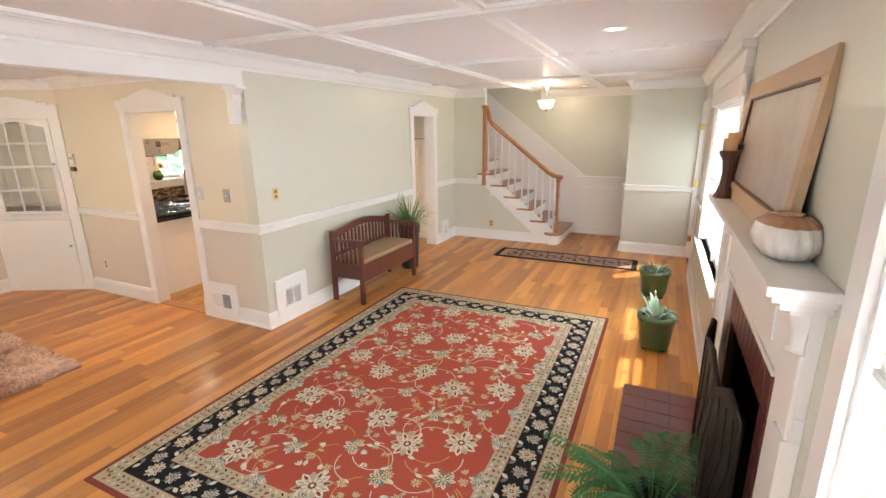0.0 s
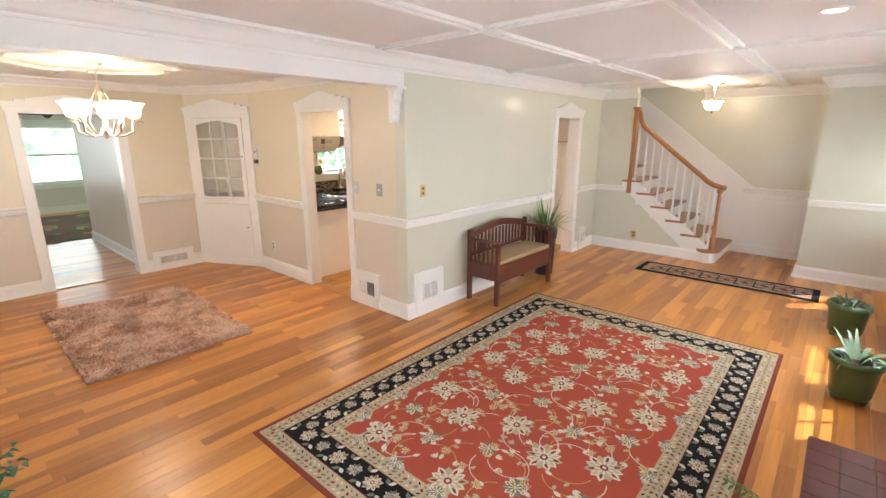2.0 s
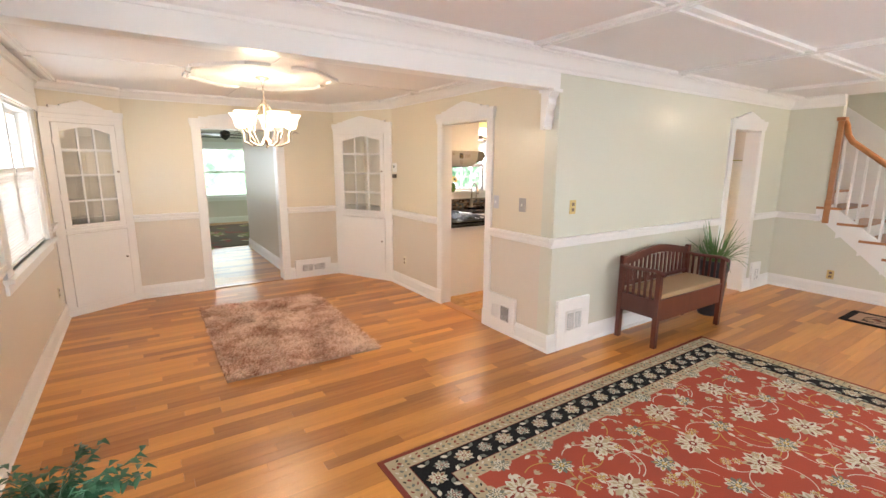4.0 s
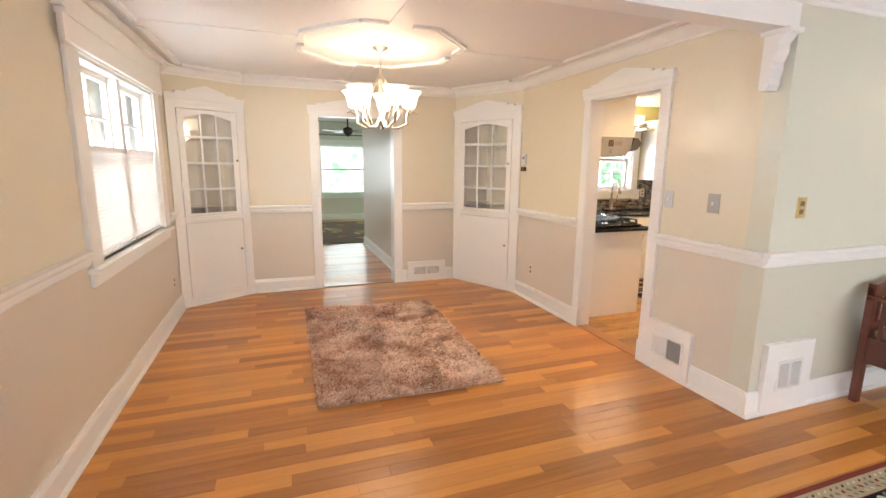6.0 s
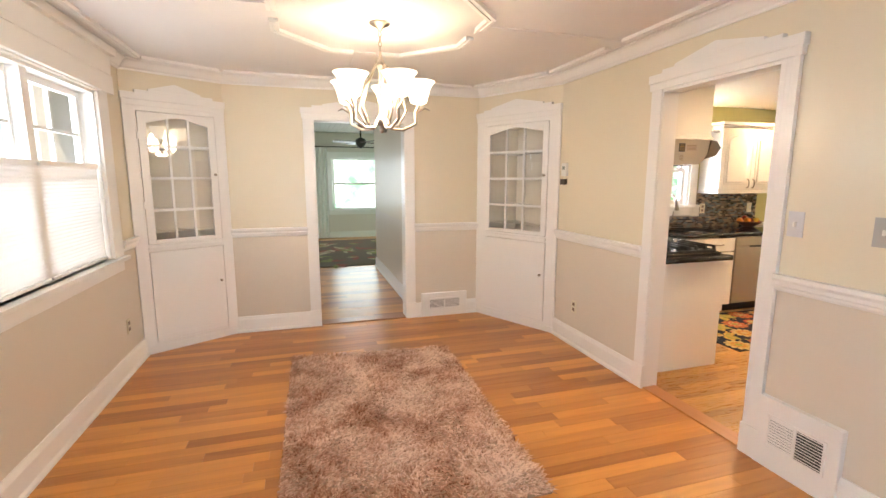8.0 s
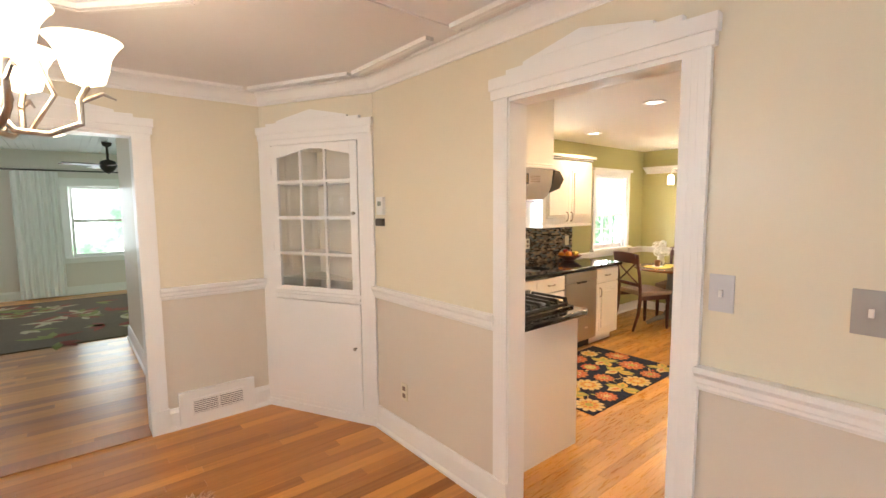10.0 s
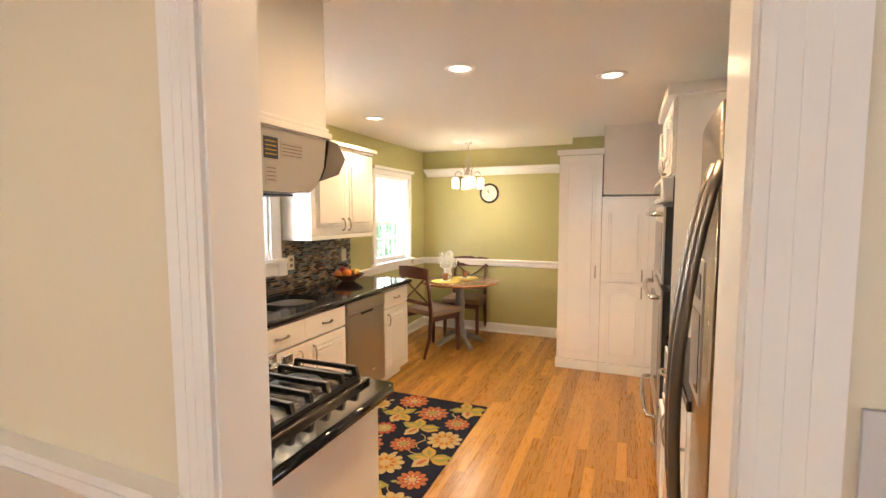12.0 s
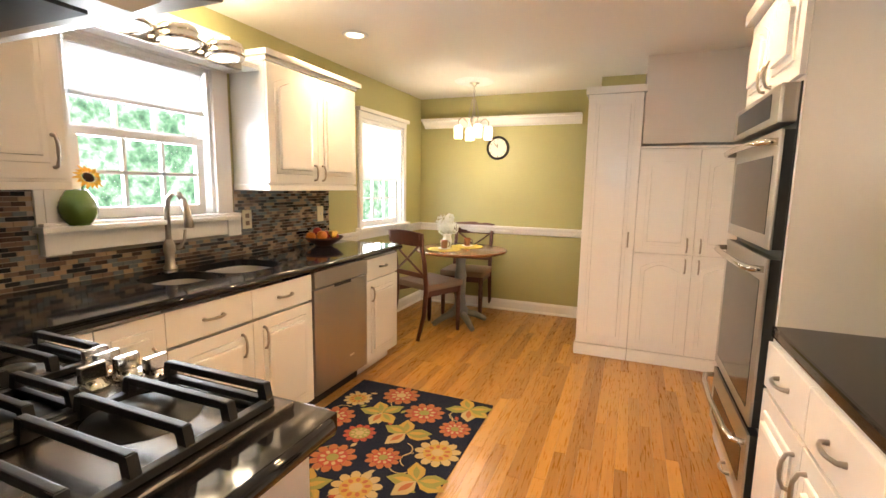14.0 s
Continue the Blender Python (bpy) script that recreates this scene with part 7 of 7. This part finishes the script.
part("bowl", lathe(B(), [(0, 0.916), (0.06, 0.916), (0.065, 0.925), (0.13, 0.965), (0.15, 0.985), (0.145, 0.985), (0.1, 0.95), (0, 0.93)], (bx, by, 0), 22), DARKWOOD, ob)
ORANGE, REDF, YEL = mat("orange_peel", (0.62, 0.19, 0.02), 0.45, bump=0.3, scale=60), mat("red_apple", (0.36, 0.03, 0.02), 0.3), mat("banana_yellow", (0.62, 0.42, 0.06), 0.45)
for x, y, z, r, mt, nm in ((-0.06, -0.03, 0.995, 0.042, ORANGE, "orange"), (-0.085, 0.05, 0.985, 0.04, ORANGE, "orange"), (0.07, 0.03, 0.985, 0.038, REDF, "apple"), (-0.02, 0.04, 1.02, 0.036, REDF, "apple"), (0.1, -0.03, 0.975, 0.033, REDF, "apple")):
    part(nm, lathe(B(), [(0, -r * 0.95), (r * 0.6, -r * 0.8), (r, 0), (r * 0.75, r * 0.7), (r * 0.2, r * 0.95), (0, r * 0.85)], (bx + x, by + y, z), 14), mt, ob)
for k in range(3):
    part("banana", tube(B(), [(bx + 0.0 + 0.02 * k, by - 0.08, 0.985), (bx + 0.05 + 0.02 * k, by - 0.05, 1.01), (bx + 0.08 + 0.015 * k, by + 0.0, 1.005), (bx + 0.09, by + 0.05, 0.985)], [0.006, 0.016, 0.016, 0.006], 8), YEL, ob)
# outlets on the backsplash
for x in (2.42, 3.18):
    plate("wall_outlet", "stone coloured outlet plate on the mosaic backsplash", "outlet", frame_of((x, N_K - 0.008, 1.14), (1, 0, 0), (0, -1, 0)), 0.075, 0.12, PLASTIC_I, 1, x < 3)
plate("wall_outlet", "stone coloured outlet plate on the mosaic backsplash", "outlet", frame_of((1.02, N_K - 0.008, 1.14), (1, 0, 0), (0, -1, 0)), 0.075, 0.12, PLASTIC_I, 1, True)
# pantry cabinets
PX = 4.02
pm = frame_of((PX, 1.648, 0), (0, -1, 0), (-1, 0, 0))
c = cabinet("tall white gloss pantry cabinet", pm, 0.40, 0, 2.10, 0.58, True, "pantry cabinets")
front(c, pm, 0, 0.40, 0.10, 2.10, (0.355, 0.98, 0.11, True))
part("crown", bar(B(), pm, -0.02, 0.42, 2.10, 2.155, -0.58, 0.04, 0.008), CABW, c)
part("plinth", bar(B(), pm, -0.012, 0.40, 0.0, 0.095, -0.5, 0.03, 0.006), CABW, c)
pm = frame_of((PX, 1.246, 0), (0, -1, 0), (-1, 0, 0))
c = cabinet("white gloss pantry cabinet with arched doors", pm, 1.09, 0, 1.68, 0.58, True, "pantry cabinets")
for k in (0, 1):
    front(c, pm, 0.41 * k, 0.41 * (k + 1), 0.10, 0.885, (0.365 if k == 0 else 0.455, 0.80, 0.10, True), True)
    front(c, pm, 0.41 * k, 0.41 * (k + 1), 0.89, 1.67, (0.365 if k == 0 else 0.455, 0.96, 0.10, True), True)
front(c, pm, 0.82, 1.09, 0.10, 0.885, None, True)
front(c, pm, 0.82, 1.09, 0.89, 1.67, None, True)
part("top_board", bar(B(), pm, 0, 1.09, 1.68, 1.70, -0.58, 0.025, 0.004), CABW, c)
part("plinth", bar(B(), pm, 0, 1.09, 0.0, 0.095, -0.5, 0.03, 0.006), CABW, c)
# oven tower: fronts face north
OY = 0.80
om = frame_of((2.76, OY, 0), (-1, 0, 0), (0, 1, 0))
c = cabinet("tall white gloss oven cabinet", om, 0.755, 0, 2.13, 0.65, True, "tall cabinets")
front(c, om, 0, 0.3775, 1.745, 2.12, (0.33, 1.82, 0.10, True), True)
front(c, om, 0.3775, 0.755, 1.745, 2.12, (0.425, 1.82, 0.10, True), True)
front(c, om, 0, 0.755, 0.10, 0.20, (0.38, 0.15, 0.09, False), plain=True, name="drawer_front")
part("crown", bar(B(), om, -0.03, 0.78, 2.13, 2.19, -0.65, 0.05, 0.012), CABW, c)
ob = thing("wall_oven", "stainless steel double wall oven with black glass doors", "oven")
part("body", bar(B(), om, 0.02, 0.735, 0.22, 1.73, -0.5, 0.004), BLACK, ob)
bm = B()
bar(bm, om, 0.02, 0.735, 1.60, 1.73, 0.004, 0.06, 0.012)
o = part("control_panel", bm, STEEL, ob)
part("display", bar(B(), om, 0.10, 0.64, 1.625, 1.71, 0.06, 0.0615), OVENGLASS, o)
for nm, a, b in (("oven_door", 1.17, 1.58), ("oven_door", 0.52, 1.14), ("warming_drawer", 0.22, 0.49)):
    bm = B()
    bar(bm, om, 0.02, 0.735, a, b, 0.034, 0.045, 0.005)
    o = part(nm, bm, STEEL, ob)
    part("door_core", bar(B(), om, 0.022, 0.733, a + 0.002, b - 0.002, 0.004, 0.034), BLACK, o)
    part("glass", bar(B(), om, 0.08, 0.675, a + 0.05, b - 0.085, 0.045, 0.047), OVENGLASS, o)
    hy = b - 0.04
    bm = tube(B(), [om @ Vector(p) for p in ((0.04, hy, 0.045), (0.05, hy, 0.085), (0.14, hy, 0.10), (0.38, hy, 0.108), (0.62, hy, 0.10), (0.705, hy, 0.085), (0.715, hy, 0.045))], 0.012, 8)
    part("handle", bm, CHROME, o, "curved polished handle")
# right-hand base cabinets and worktop
rm = frame_of((2.0, 0.80, 0), (-1, 0, 0), (0, 1, 0))
c = cabinet(LB + " between oven and fridge", rm, 0.89, 0, 0.875, 0.60, True, "base cabinets")
for k in (0, 1):
    front(c, rm, 0.40 * k, 0.40 * (k + 1), 0.70, 0.86, (0.20 + 0.40 * k, 0.78, 0.10, False), plain=True, name="drawer_front")
    front(c, rm, 0.40 * k, 0.40 * (k + 1), 0.10, 0.69, (0.35 if k == 0 else 0.45, 0.58, 0.11, True))
ob = thing("worktop", "polished black granite worktop beside the oven", "countertop")
part("slab", boxes((1.10, 1.998, 0.195, 0.815, 0.877, 0.915), bevel=0.008), GRANITE, ob)
c = cabinet("white gloss wall cabinet over the small worktop", frame_of((2.0, 0.53, 0), (-1, 0, 0), (0, 1, 0)), 0.80, 1.40, 2.13, 0.335, group="wall cabinets")
# fridge
ob = thing("refrigerator", "stainless steel side by side refrigerator with long bowed handles", "refrigerator")
fm = frame_of((1.085, 0.757, 0), (-1, 0, 0), (0, 1, 0))
part("body", bar(B(), fm, 0, 0.90, 0.02, 1.78, -0.56, -0.004), mat("fridge_grey_side", (0.22, 0.22, 0.22), 0.4, metal=0.5, scale=12), ob)
FSTEEL = mat("dark_brushed_steel", (0.36, 0.31, 0.24), 0.22, metal=1.0, scale=6, vary=0.04, fine=40, stretch=(1, 1, 12), rough_vary=0.05)
HSTEEL = mat("fridge_handle_steel", (0.20, 0.17, 0.145), 0.34, metal=1.0, scale=8, vary=0.05)
n = 12
doors = []
for nm, a, b in (("freezer_door", 0.0, 0.497), ("fridge_door", 0.503, 0.90)):
    bm = B()
    pts = [(a + (b - a) * i / n, 0.045 + 0.022 * math.sin(math.pi * (a + (b - a) * i / n) / 0.9)) for i in range(n + 1)]
    mm = fm @ Matrix(((1, 0, 0, 0), (0, 0, 1, 0.08), (0, 1, 0, 0), (0, 0, 0, 1)))
    prism(bm, [(a, 0.0)] + pts + [(b, 0.0)], mm, 1.72, 0.006)
    for f in bm.faces:
        f.smooth = abs(f.normal.z) < 0.5 and len(f.verts) == 4
    doors.append(part(nm, bm, FSTEEL, ob))
for x, door in ((0.455, doors[0]), (0.545, doors[1])):
    bm = B()
    prev = None
    for k in range(17):
        t = k / 16
        z, o = 0.52 + 1.14 * t, 0.062 + 0.075 * math.sin(math.pi * t) ** 0.75
        ring = [bm.verts.new(fm @ Vector(p)) for p in ((x - 0.017, z, o), (x + 0.017, z, o), (x + 0.021, z, o + 0.012), (x + 0.012, z, o + 0.024), (x - 0.012, z, o + 0.024), (x - 0.021, z, o + 0.012))]
        if prev:
            for q in range(6):
                bm.faces.new((prev[q], prev[(q + 1) % 6], ring[(q + 1) % 6], ring[q])).smooth = True
        else:
            bm.faces.new(ring[::-1])
        prev = ring
    bm.faces.new(prev)
    part("handle", bm, HSTEEL, door, "long bowed dark steel handle")
disp = part("dispenser_panel", bar(B(), fm, 0.10, 0.30, 1.02, 1.42, 0.052, 0.068, 0.006), mat("dispenser_grey", (0.30, 0.29, 0.28), 0.35, metal=0.4, scale=15), doors[0], "grey water dispenser panel")
part("dispenser_window", bar(B(), fm, 0.125, 0.275, 1.05, 1.27, 0.068, 0.070), OVENGLASS, doors[0])
part("display", bar(B(), fm, 0.135, 0.265, 1.31, 1.38, 0.068, 0.070), DARKPOT, doors[0])
part("toe_grille", bar(B(), fm, 0.01, 0.89, 0.0, 0.07, -0.03, 0.03), BLACK, ob)
# breakfast table and chairs
ob = thing("breakfast_table", "round pedestal table with a brown top and grey base", "table")
TX, TY = 4.35, 2.81
part("tabletop", lathe(B(), [(0, 0.735), (0.40, 0.735), (0.445, 0.745), (0.455, 0.757), (0.45, 0.768), (0.44, 0.77), (0, 0.77)], (TX, TY, 0), 40), TABLEWOOD, ob)
GREYP = mat("grey_painted_wood", (0.19, 0.18, 0.165), 0.5, scale=14, vary=0.1)
part("pedestal", lathe(B(), [(0, 0.1), (0.075, 0.1), (0.085, 0.15), (0.06, 0.2), (0.05, 0.3), (0.06, 0.5), (0.045, 0.6), (0.05, 0.68), (0.16, 0.735)], (TX, TY, 0), 18), GREYP, ob)
for k in range(4):
    a = radians(45 + 90 * k)
    part("foot", tube(B(), [(TX + 0.04 * math.cos(a), TY + 0.04 * math.sin(a), 0.13), (TX + 0.17 * math.cos(a), TY + 0.17 * math.sin(a), 0.09), (TX + 0.29 * math.cos(a), TY + 0.29 * math.sin(a), 0.028)], [0.035, 0.032, 0.026], 8), GREYP, ob)


def dining_chair(label):
    ob = thing("dining_chair", label, "chair", group="breakfast chairs")
    for y in (-0.205, 0.205):
        part("front_leg", lathe(B(), [(0.014, 0), (0.02, 0.05), (0.024, 0.3), (0.018, 0.33), (0.026, 0.36), (0.026, 0.44)], (0.20, y, 0), 10), DARKWOOD, ob)
        part("rear_leg", tube(B(), [(-0.30, y * 0.95, 0), (-0.235, y, 0.22), (-0.21, y, 0.45), (-0.235, y, 0.7), (-0.29, y, 0.96)], [0.017, 0.021, 0.023, 0.02, 0.018], 8), DARKWOOD, ob)
        part("side_rail", boxes((-0.21, 0.2, y - 0.012, y + 0.012, 0.385, 0.44), bevel=0.003), DARKWOOD, ob)
    part("front_rail", boxes((0.188, 0.212, -0.2, 0.2, 0.385, 0.44), bevel=0.003), DARKWOOD, ob)
    bm = B()
    box(bm, -0.215, 0.235, -0.235, 0.235, 0.44, 0.50, 0.022)
    part("seat", bm, SEATFAB, ob, "taupe upholstered seat pad")
    bm = B()
    n = 10
    for i in range(n):
        y0, y1 = -0.235 + 0.47 * i / n, -0.235 + 0.47 * (i + 1) / n
        cv = lambda y: -0.285 - 0.025 * math.cos(math.pi * y / 0.47)
        vs = [(cv(y0), y0), (cv(y1), y1)]
        zt = lambda y: 0.965 + 0.018 * math.cos(math.pi * y / 0.47)
        a = [bm.verts.new(p) for p in ((vs[0][0], y0, 0.85), (vs[1][0], y1, 0.85), (vs[1][0] - 0.012, y1, zt(y1)), (vs[0][0] - 0.012, y0, zt(y0)))]
        b = [bm.verts.new((p.co.x + 0.022, p.co.y, p.co.z)) for p in a]
        bm.faces.new(a[::-1])
        bm.faces.new(b)
        for k in range(4):
            bm.faces.new((a[k], a[(k + 1) % 4], b[(k + 1) % 4], b[k]))
    bmesh.ops.remove_doubles(bm, verts=bm.verts, dist=1e-5)
    part("top_rail", bm, DARKWOOD, ob, "curved dark top rail")
    part("lower_back_rail", boxes((-0.245, -0.222, -0.2, 0.2, 0.56, 0.60), bevel=0.003), DARKWOOD, ob)
    for s in (-1, 1):
        part("cross_brace", tube(B(), [(-0.236, -0.19 * s, 0.59), (-0.262, 0, 0.72), (-0.288, 0.19 * s, 0.86)], 0.014, 6, flat=0.6), DARKWOOD, ob)
    return ob


ch = dining_chair("dark walnut cross back chair with a taupe seat")
ch.matrix_world = pose(4.06, 3.03, 0, 0, 0, -24)
copy_thing(ch, pose(4.80, 2.90, 0, 0, 0, 184))
for x, y in ((4.20, 2.93), (4.50, 2.80)):
    ob = thing("placemat", "round yellow woven placemat on the table", "placemat", group="placemats")
    part("mat", lathe(B(), [(0, 0.7715), (0.16, 0.7715), (0.165, 0.774), (0.15, 0.776), (0, 0.776)], (x, y, 0), 24), mat("yellow_woven_straw", (0.62, 0.50, 0.10), 0.8, bump=0.5, scale=50), ob)
    mg = thing("mug", "small brown patterned mug on a saucer", "mug", group="mugs")
    part("saucer", lathe(B(), [(0, 0.777), (0.04, 0.777), (0.065, 0.785), (0.04, 0.782), (0, 0.782)], (x, y, 0), 18), PLASTIC_W, mg)
    part("cup", lathe(B(), [(0, 0.783), (0.028, 0.783), (0.036, 0.86), (0.032, 0.86), (0.026, 0.79), (0, 0.79)], (x, y, 0), 16), mat("brown_patterned_glaze", (0.30, 0.13, 0.05), 0.4, scale=40, vary=0.5), mg)
    part("handle", tube(B(), [(x, y - 0.033, 0.80), (x, y - 0.058, 0.81), (x, y - 0.058, 0.84), (x, y - 0.035, 0.85)], 0.005, 6), PLASTIC_B, mg)
ob = thing("flower_vase", "white vase of white hydrangeas on the breakfast table", "flowers")
vx, vy = 4.40, 2.98
part("vase", lathe(B(), [(0, 0.771), (0.035, 0.771), (0.05, 0.82), (0.04, 0.88), (0.045, 0.90), (0.036, 0.895), (0, 0.88)], (vx, vy, 0), 18), PLASTIC_W, ob)
rng = random.Random(21)
bm = B()
for cx, cy, cz, cr in ((0, 0, 0.98, 0.07), (-0.05, 0.03, 1.03, 0.06), (0.05, -0.04, 0.96, 0.06), (0.01, 0.05, 0.94, 0.05), (-0.02, -0.03, 1.06, 0.045)):
    for k in range(110):
        d = Vector((rng.gauss(0, 1), rng.gauss(0, 1), rng.gauss(0, 1))).normalized()
        p = Vector((vx + cx, vy + cy, cz)) + d * cr * rng.uniform(0.85, 1.08)
        u = d.orthogonal().normalized() * 0.011
        v = d.cross(u)
        bm.faces.new([bm.verts.new(q) for q in (p - u, p - v + d * 0.004, p + u, p + v + d * 0.004)])
part("petals", bm, mat("white_petals", (0.80, 0.80, 0.72), 0.7, vary=0.1), ob, "clusters of small white petals")
ob = thing("wall_clock", "round dark rimmed wall clock with a cream face", "clock")
m = frame_of((E_K, 2.675, 1.80), (0, -1, 0), (-1, 0, 0))
part("rim", lathe(B(), [(0.125, 0.0), (0.127, 0.02), (0.115, 0.032), (0.102, 0.024), (0.102, 0.012)], m=m, seg=32), DKMETAL, ob)
part("dial", lathe(B(), [(0, 0.014), (0.103, 0.014)], m=m, seg=32), mat("cream_dial", (0.74, 0.70, 0.56), 0.5), ob)
for k in range(12):
    a = math.pi * k / 6
    q = m @ pose(0, 0, 0.0145, 0, 0, math.degrees(a))
    part("hour_mark", bar(B(), q, 0.08, 0.095, -0.003, 0.003, 0, 0.001), BLACK, ob)
for a, L in ((100, 0.05), (130, 0.075)):
    part("clock_hand", bar(B(), m @ pose(0, 0, 0.016, 0, 0, a), 0, L, -0.003, 0.003, 0, 0.0015), BLACK, ob)
ob = thing("wall_shelf", "white moulded plate shelf along the olive wall", "shelf")
bm = B()
sweep(bm, [(0, 2.03), (0.02, 2.03), (0.03, 2.05), (0.09, 2.085), (0.10, 2.10), (0.13, 2.10), (0.13, 2.125), (0, 2.125)], (E_K, 1.80, 0), (E_K, 3.55, 0), (-1, 0, 0))
part("shelf_board", bm, TRIM, ob)
run("chair_rail", [(p, z - 0.08) for p, z in RAIL], [((E_K, 1.6, 0), (E_K, N_K, 0), EW), ((3.30, N_K, 0), (3.74, N_K, 0), NW), ((4.68, N_K, 0), (E_K, N_K, 0), NW)])
run("baseboard", [(p, z * 0.75) for p, z in BASE], [((E_K, 1.6, 0), (E_K, N_K, 0), EW), ((3.34, N_K, 0), (E_K, N_K, 0), NW)])
zs = 1.875
chandelier("nook_chandelier", "brushed nickel chandelier with small lit glass shades", (4.42, 2.735), 2.365, 4, 0.15, 1.855,
           [(0.015, zs + 0.08), (0.036, zs + 0.07), (0.042, zs + 0.03), (0.037, zs - 0.045), (0.033, zs - 0.045), (0.025, zs + 0.06)], False,
           [(0, 1.815), (0.015, 1.82), (0.012, 1.845), (0.02, 1.875), (0.008, 1.905), (0.008, 2.12), (0.015, 2.14), (0.006, 2.17)], NICKEL, 0.6)
ob = thing("ceiling_medallion", "white plaster ceiling medallion over the table", "ceiling medallion")
part("disc", lathe(B(), [(0.0, 2.35), (0.10, 2.347), (0.12, 2.355), (0.17, 2.351), (0.19, 2.367)], (4.42, 2.735, 0), 32), TRIM, ob)
# mosaic backsplash: small offset tiles of glass and stone
ob = thing("backsplash", "mosaic backsplash of dark glass and brown stone tiles", "backsplash", kind="structure")
part("grout", boxes((0.145, 1.28, N_K - 0.006, N_K - 0.001, 0.915, 1.365), (2.325, 3.30, N_K - 0.006, N_K - 0.001, 0.915, 1.365), (1.28, 2.325, N_K - 0.006, N_K - 0.001, 0.915, 1.06), (0.1405, 0.1435, 1.91, 3.6, 0.915, 1.62)), mat("pale_grout", (0.34, 0.30, 0.25), 0.9), ob)
TILES = [mat("tile_black_glass", (0.018, 0.018, 0.02), 0.12, vary=0.2), mat("tile_brown_stone", (0.15, 0.085, 0.05), 0.35, vary=0.3), mat("tile_grey_glass", (0.15, 0.17, 0.18), 0.15, vary=0.25),
         mat("tile_tan_stone", (0.33, 0.23, 0.14), 0.45, vary=0.3), mat("tile_umber_glass", (0.07, 0.045, 0.03), 0.15, vary=0.25)]
rng = random.Random(31)
rest, near, lib = B(), [], {}
for r in range(22):
    z0 = 0.918 + r * 0.0204
    x = 0.15 - (0.024 if r % 2 else 0)
    while x < 3.295:
        a, b = max(x, 0.147), min(x + 0.047, 3.298)
        if b - a > 0.008 and not (1.26 < (a + b) / 2 < 2.33 and z0 > 1.04):
            k = rng.randrange(5)
            if 1.2 < a < 1.85 and z0 < 1.35 and len(near) < 280 and abs((b - a) - 0.047) < 1e-6:
                near.append((a, z0, k))
            else:
                box(rest, a, b, N_K - 0.0095, N_K - 0.006, z0, z0 + 0.0176, 0, k)
        x += 0.049
    y = 1.915
    while y < 3.55:
        if r < 22:
            box(rest, 0.1435, 0.1465, y, y + 0.047, z0, z0 + 0.0176, 0, rng.randrange(5))
        y += 0.049
part("tiles", rest, TILES, ob)["kind"] = "stuff"
for a, z0, k in near:
    if k not in lib:
        lib[k] = finish(boxes((0, 0.047, -0.0035, 0, 0, 0.0182)), "tile", TILES[k])
    o = new("tile", lib[k])
    o.location, o.parent = (a, N_K - 0.006, z0), ob

# ---- floorboards, last ----
def floorboards(name, label, rects, material, stuff_material, near, width=0.082, seed=1, limit=290):
    """Boards along x in rows; those in the rectangle near are parts of their own, the rest one joined piece."""
    rng = random.Random(seed)
    root = thing(name, label, "floor", kind="structure")
    lib, singles, rest = {}, 0, []
    for x0, x1, y0, y1 in rects:
        y = y0
        while y < y1 - 0.005:
            w = min(width, y1 - y)
            x = x0 - rng.random() * 1.0
            while x < x1:
                n = rng.choice((4, 5, 6, 7, 8, 9, 11, 13)) * 0.12
                a, b = max(x, x0), min(x + n, x1)
                if b - a > 0.01:
                    rest.append((round(a, 4), round(b, 4), round(y, 4), round(y + w, 4)))
                x += n
            y += w
    bm = bmesh.new()
    for a, b, c, d in rest:
        n, w = round(b - a, 3), round(d - c, 4)
        if near[0] < a and b < near[1] and near[2] < c and d < near[3] and singles < limit:
            if (n, w) not in lib:
                t = bmesh.new()
                plank_mesh(t, 0, n, 0, w)
                lib[(n, w)] = finish(t, "plank", material)
            ob = new("plank", lib[(n, w)])
            ob.location = (a, c, 0)
            ob.parent = root
            singles += 1
        else:
            plank_mesh(bm, a, b, c, d)
    ob = part("planks", bm, stuff_material, root)
    ob["kind"] = "stuff"


def plank_mesh(bm, a, b, c, d, g=0.0003, e=0.0007, h=0.012):
    a, b, c, d = a + g, b - g, c + g, d - g
    lo = [bm.verts.new(p) for p in ((a, c, -h), (b, c, -h), (b, d, -h), (a, d, -h))]
    mid = [bm.verts.new(p) for p in ((a, c, -e), (b, c, -e), (b, d, -e), (a, d, -e))]
    top = [bm.verts.new(p) for p in ((a + e, c + e, 0), (b - e, c + e, 0), (b - e, d - e, 0), (a + e, d - e, 0))]
    bm.faces.new(top)
    for r, s in ((lo, mid), (mid, top)):
        for i in range(4):
            j = (i + 1) % 4
            bm.faces.new((r[i], r[j], s[j], s[i]))


floorboards("floor", "honey oak strip floor with a satin finish", [(W, 5.42, S, 0.0), (W, 0.07, 0.0, 3.98), (-4.6, 2.36, 3.98, 11.0), (2.95, 3.6, 0.0, 0.14)], FLOOR_P, FLOOR_S, (-3.3, 0.0, -0.6, 2.6))
floorboards("floor_kitchen", "golden oak strip kitchen floor", [(0.07, E_K, 0.14, N_K)], KFLOOR_P, KFLOOR_S, (0.9, 5.0, 0.9, 3.0), width=0.06, seed=5)
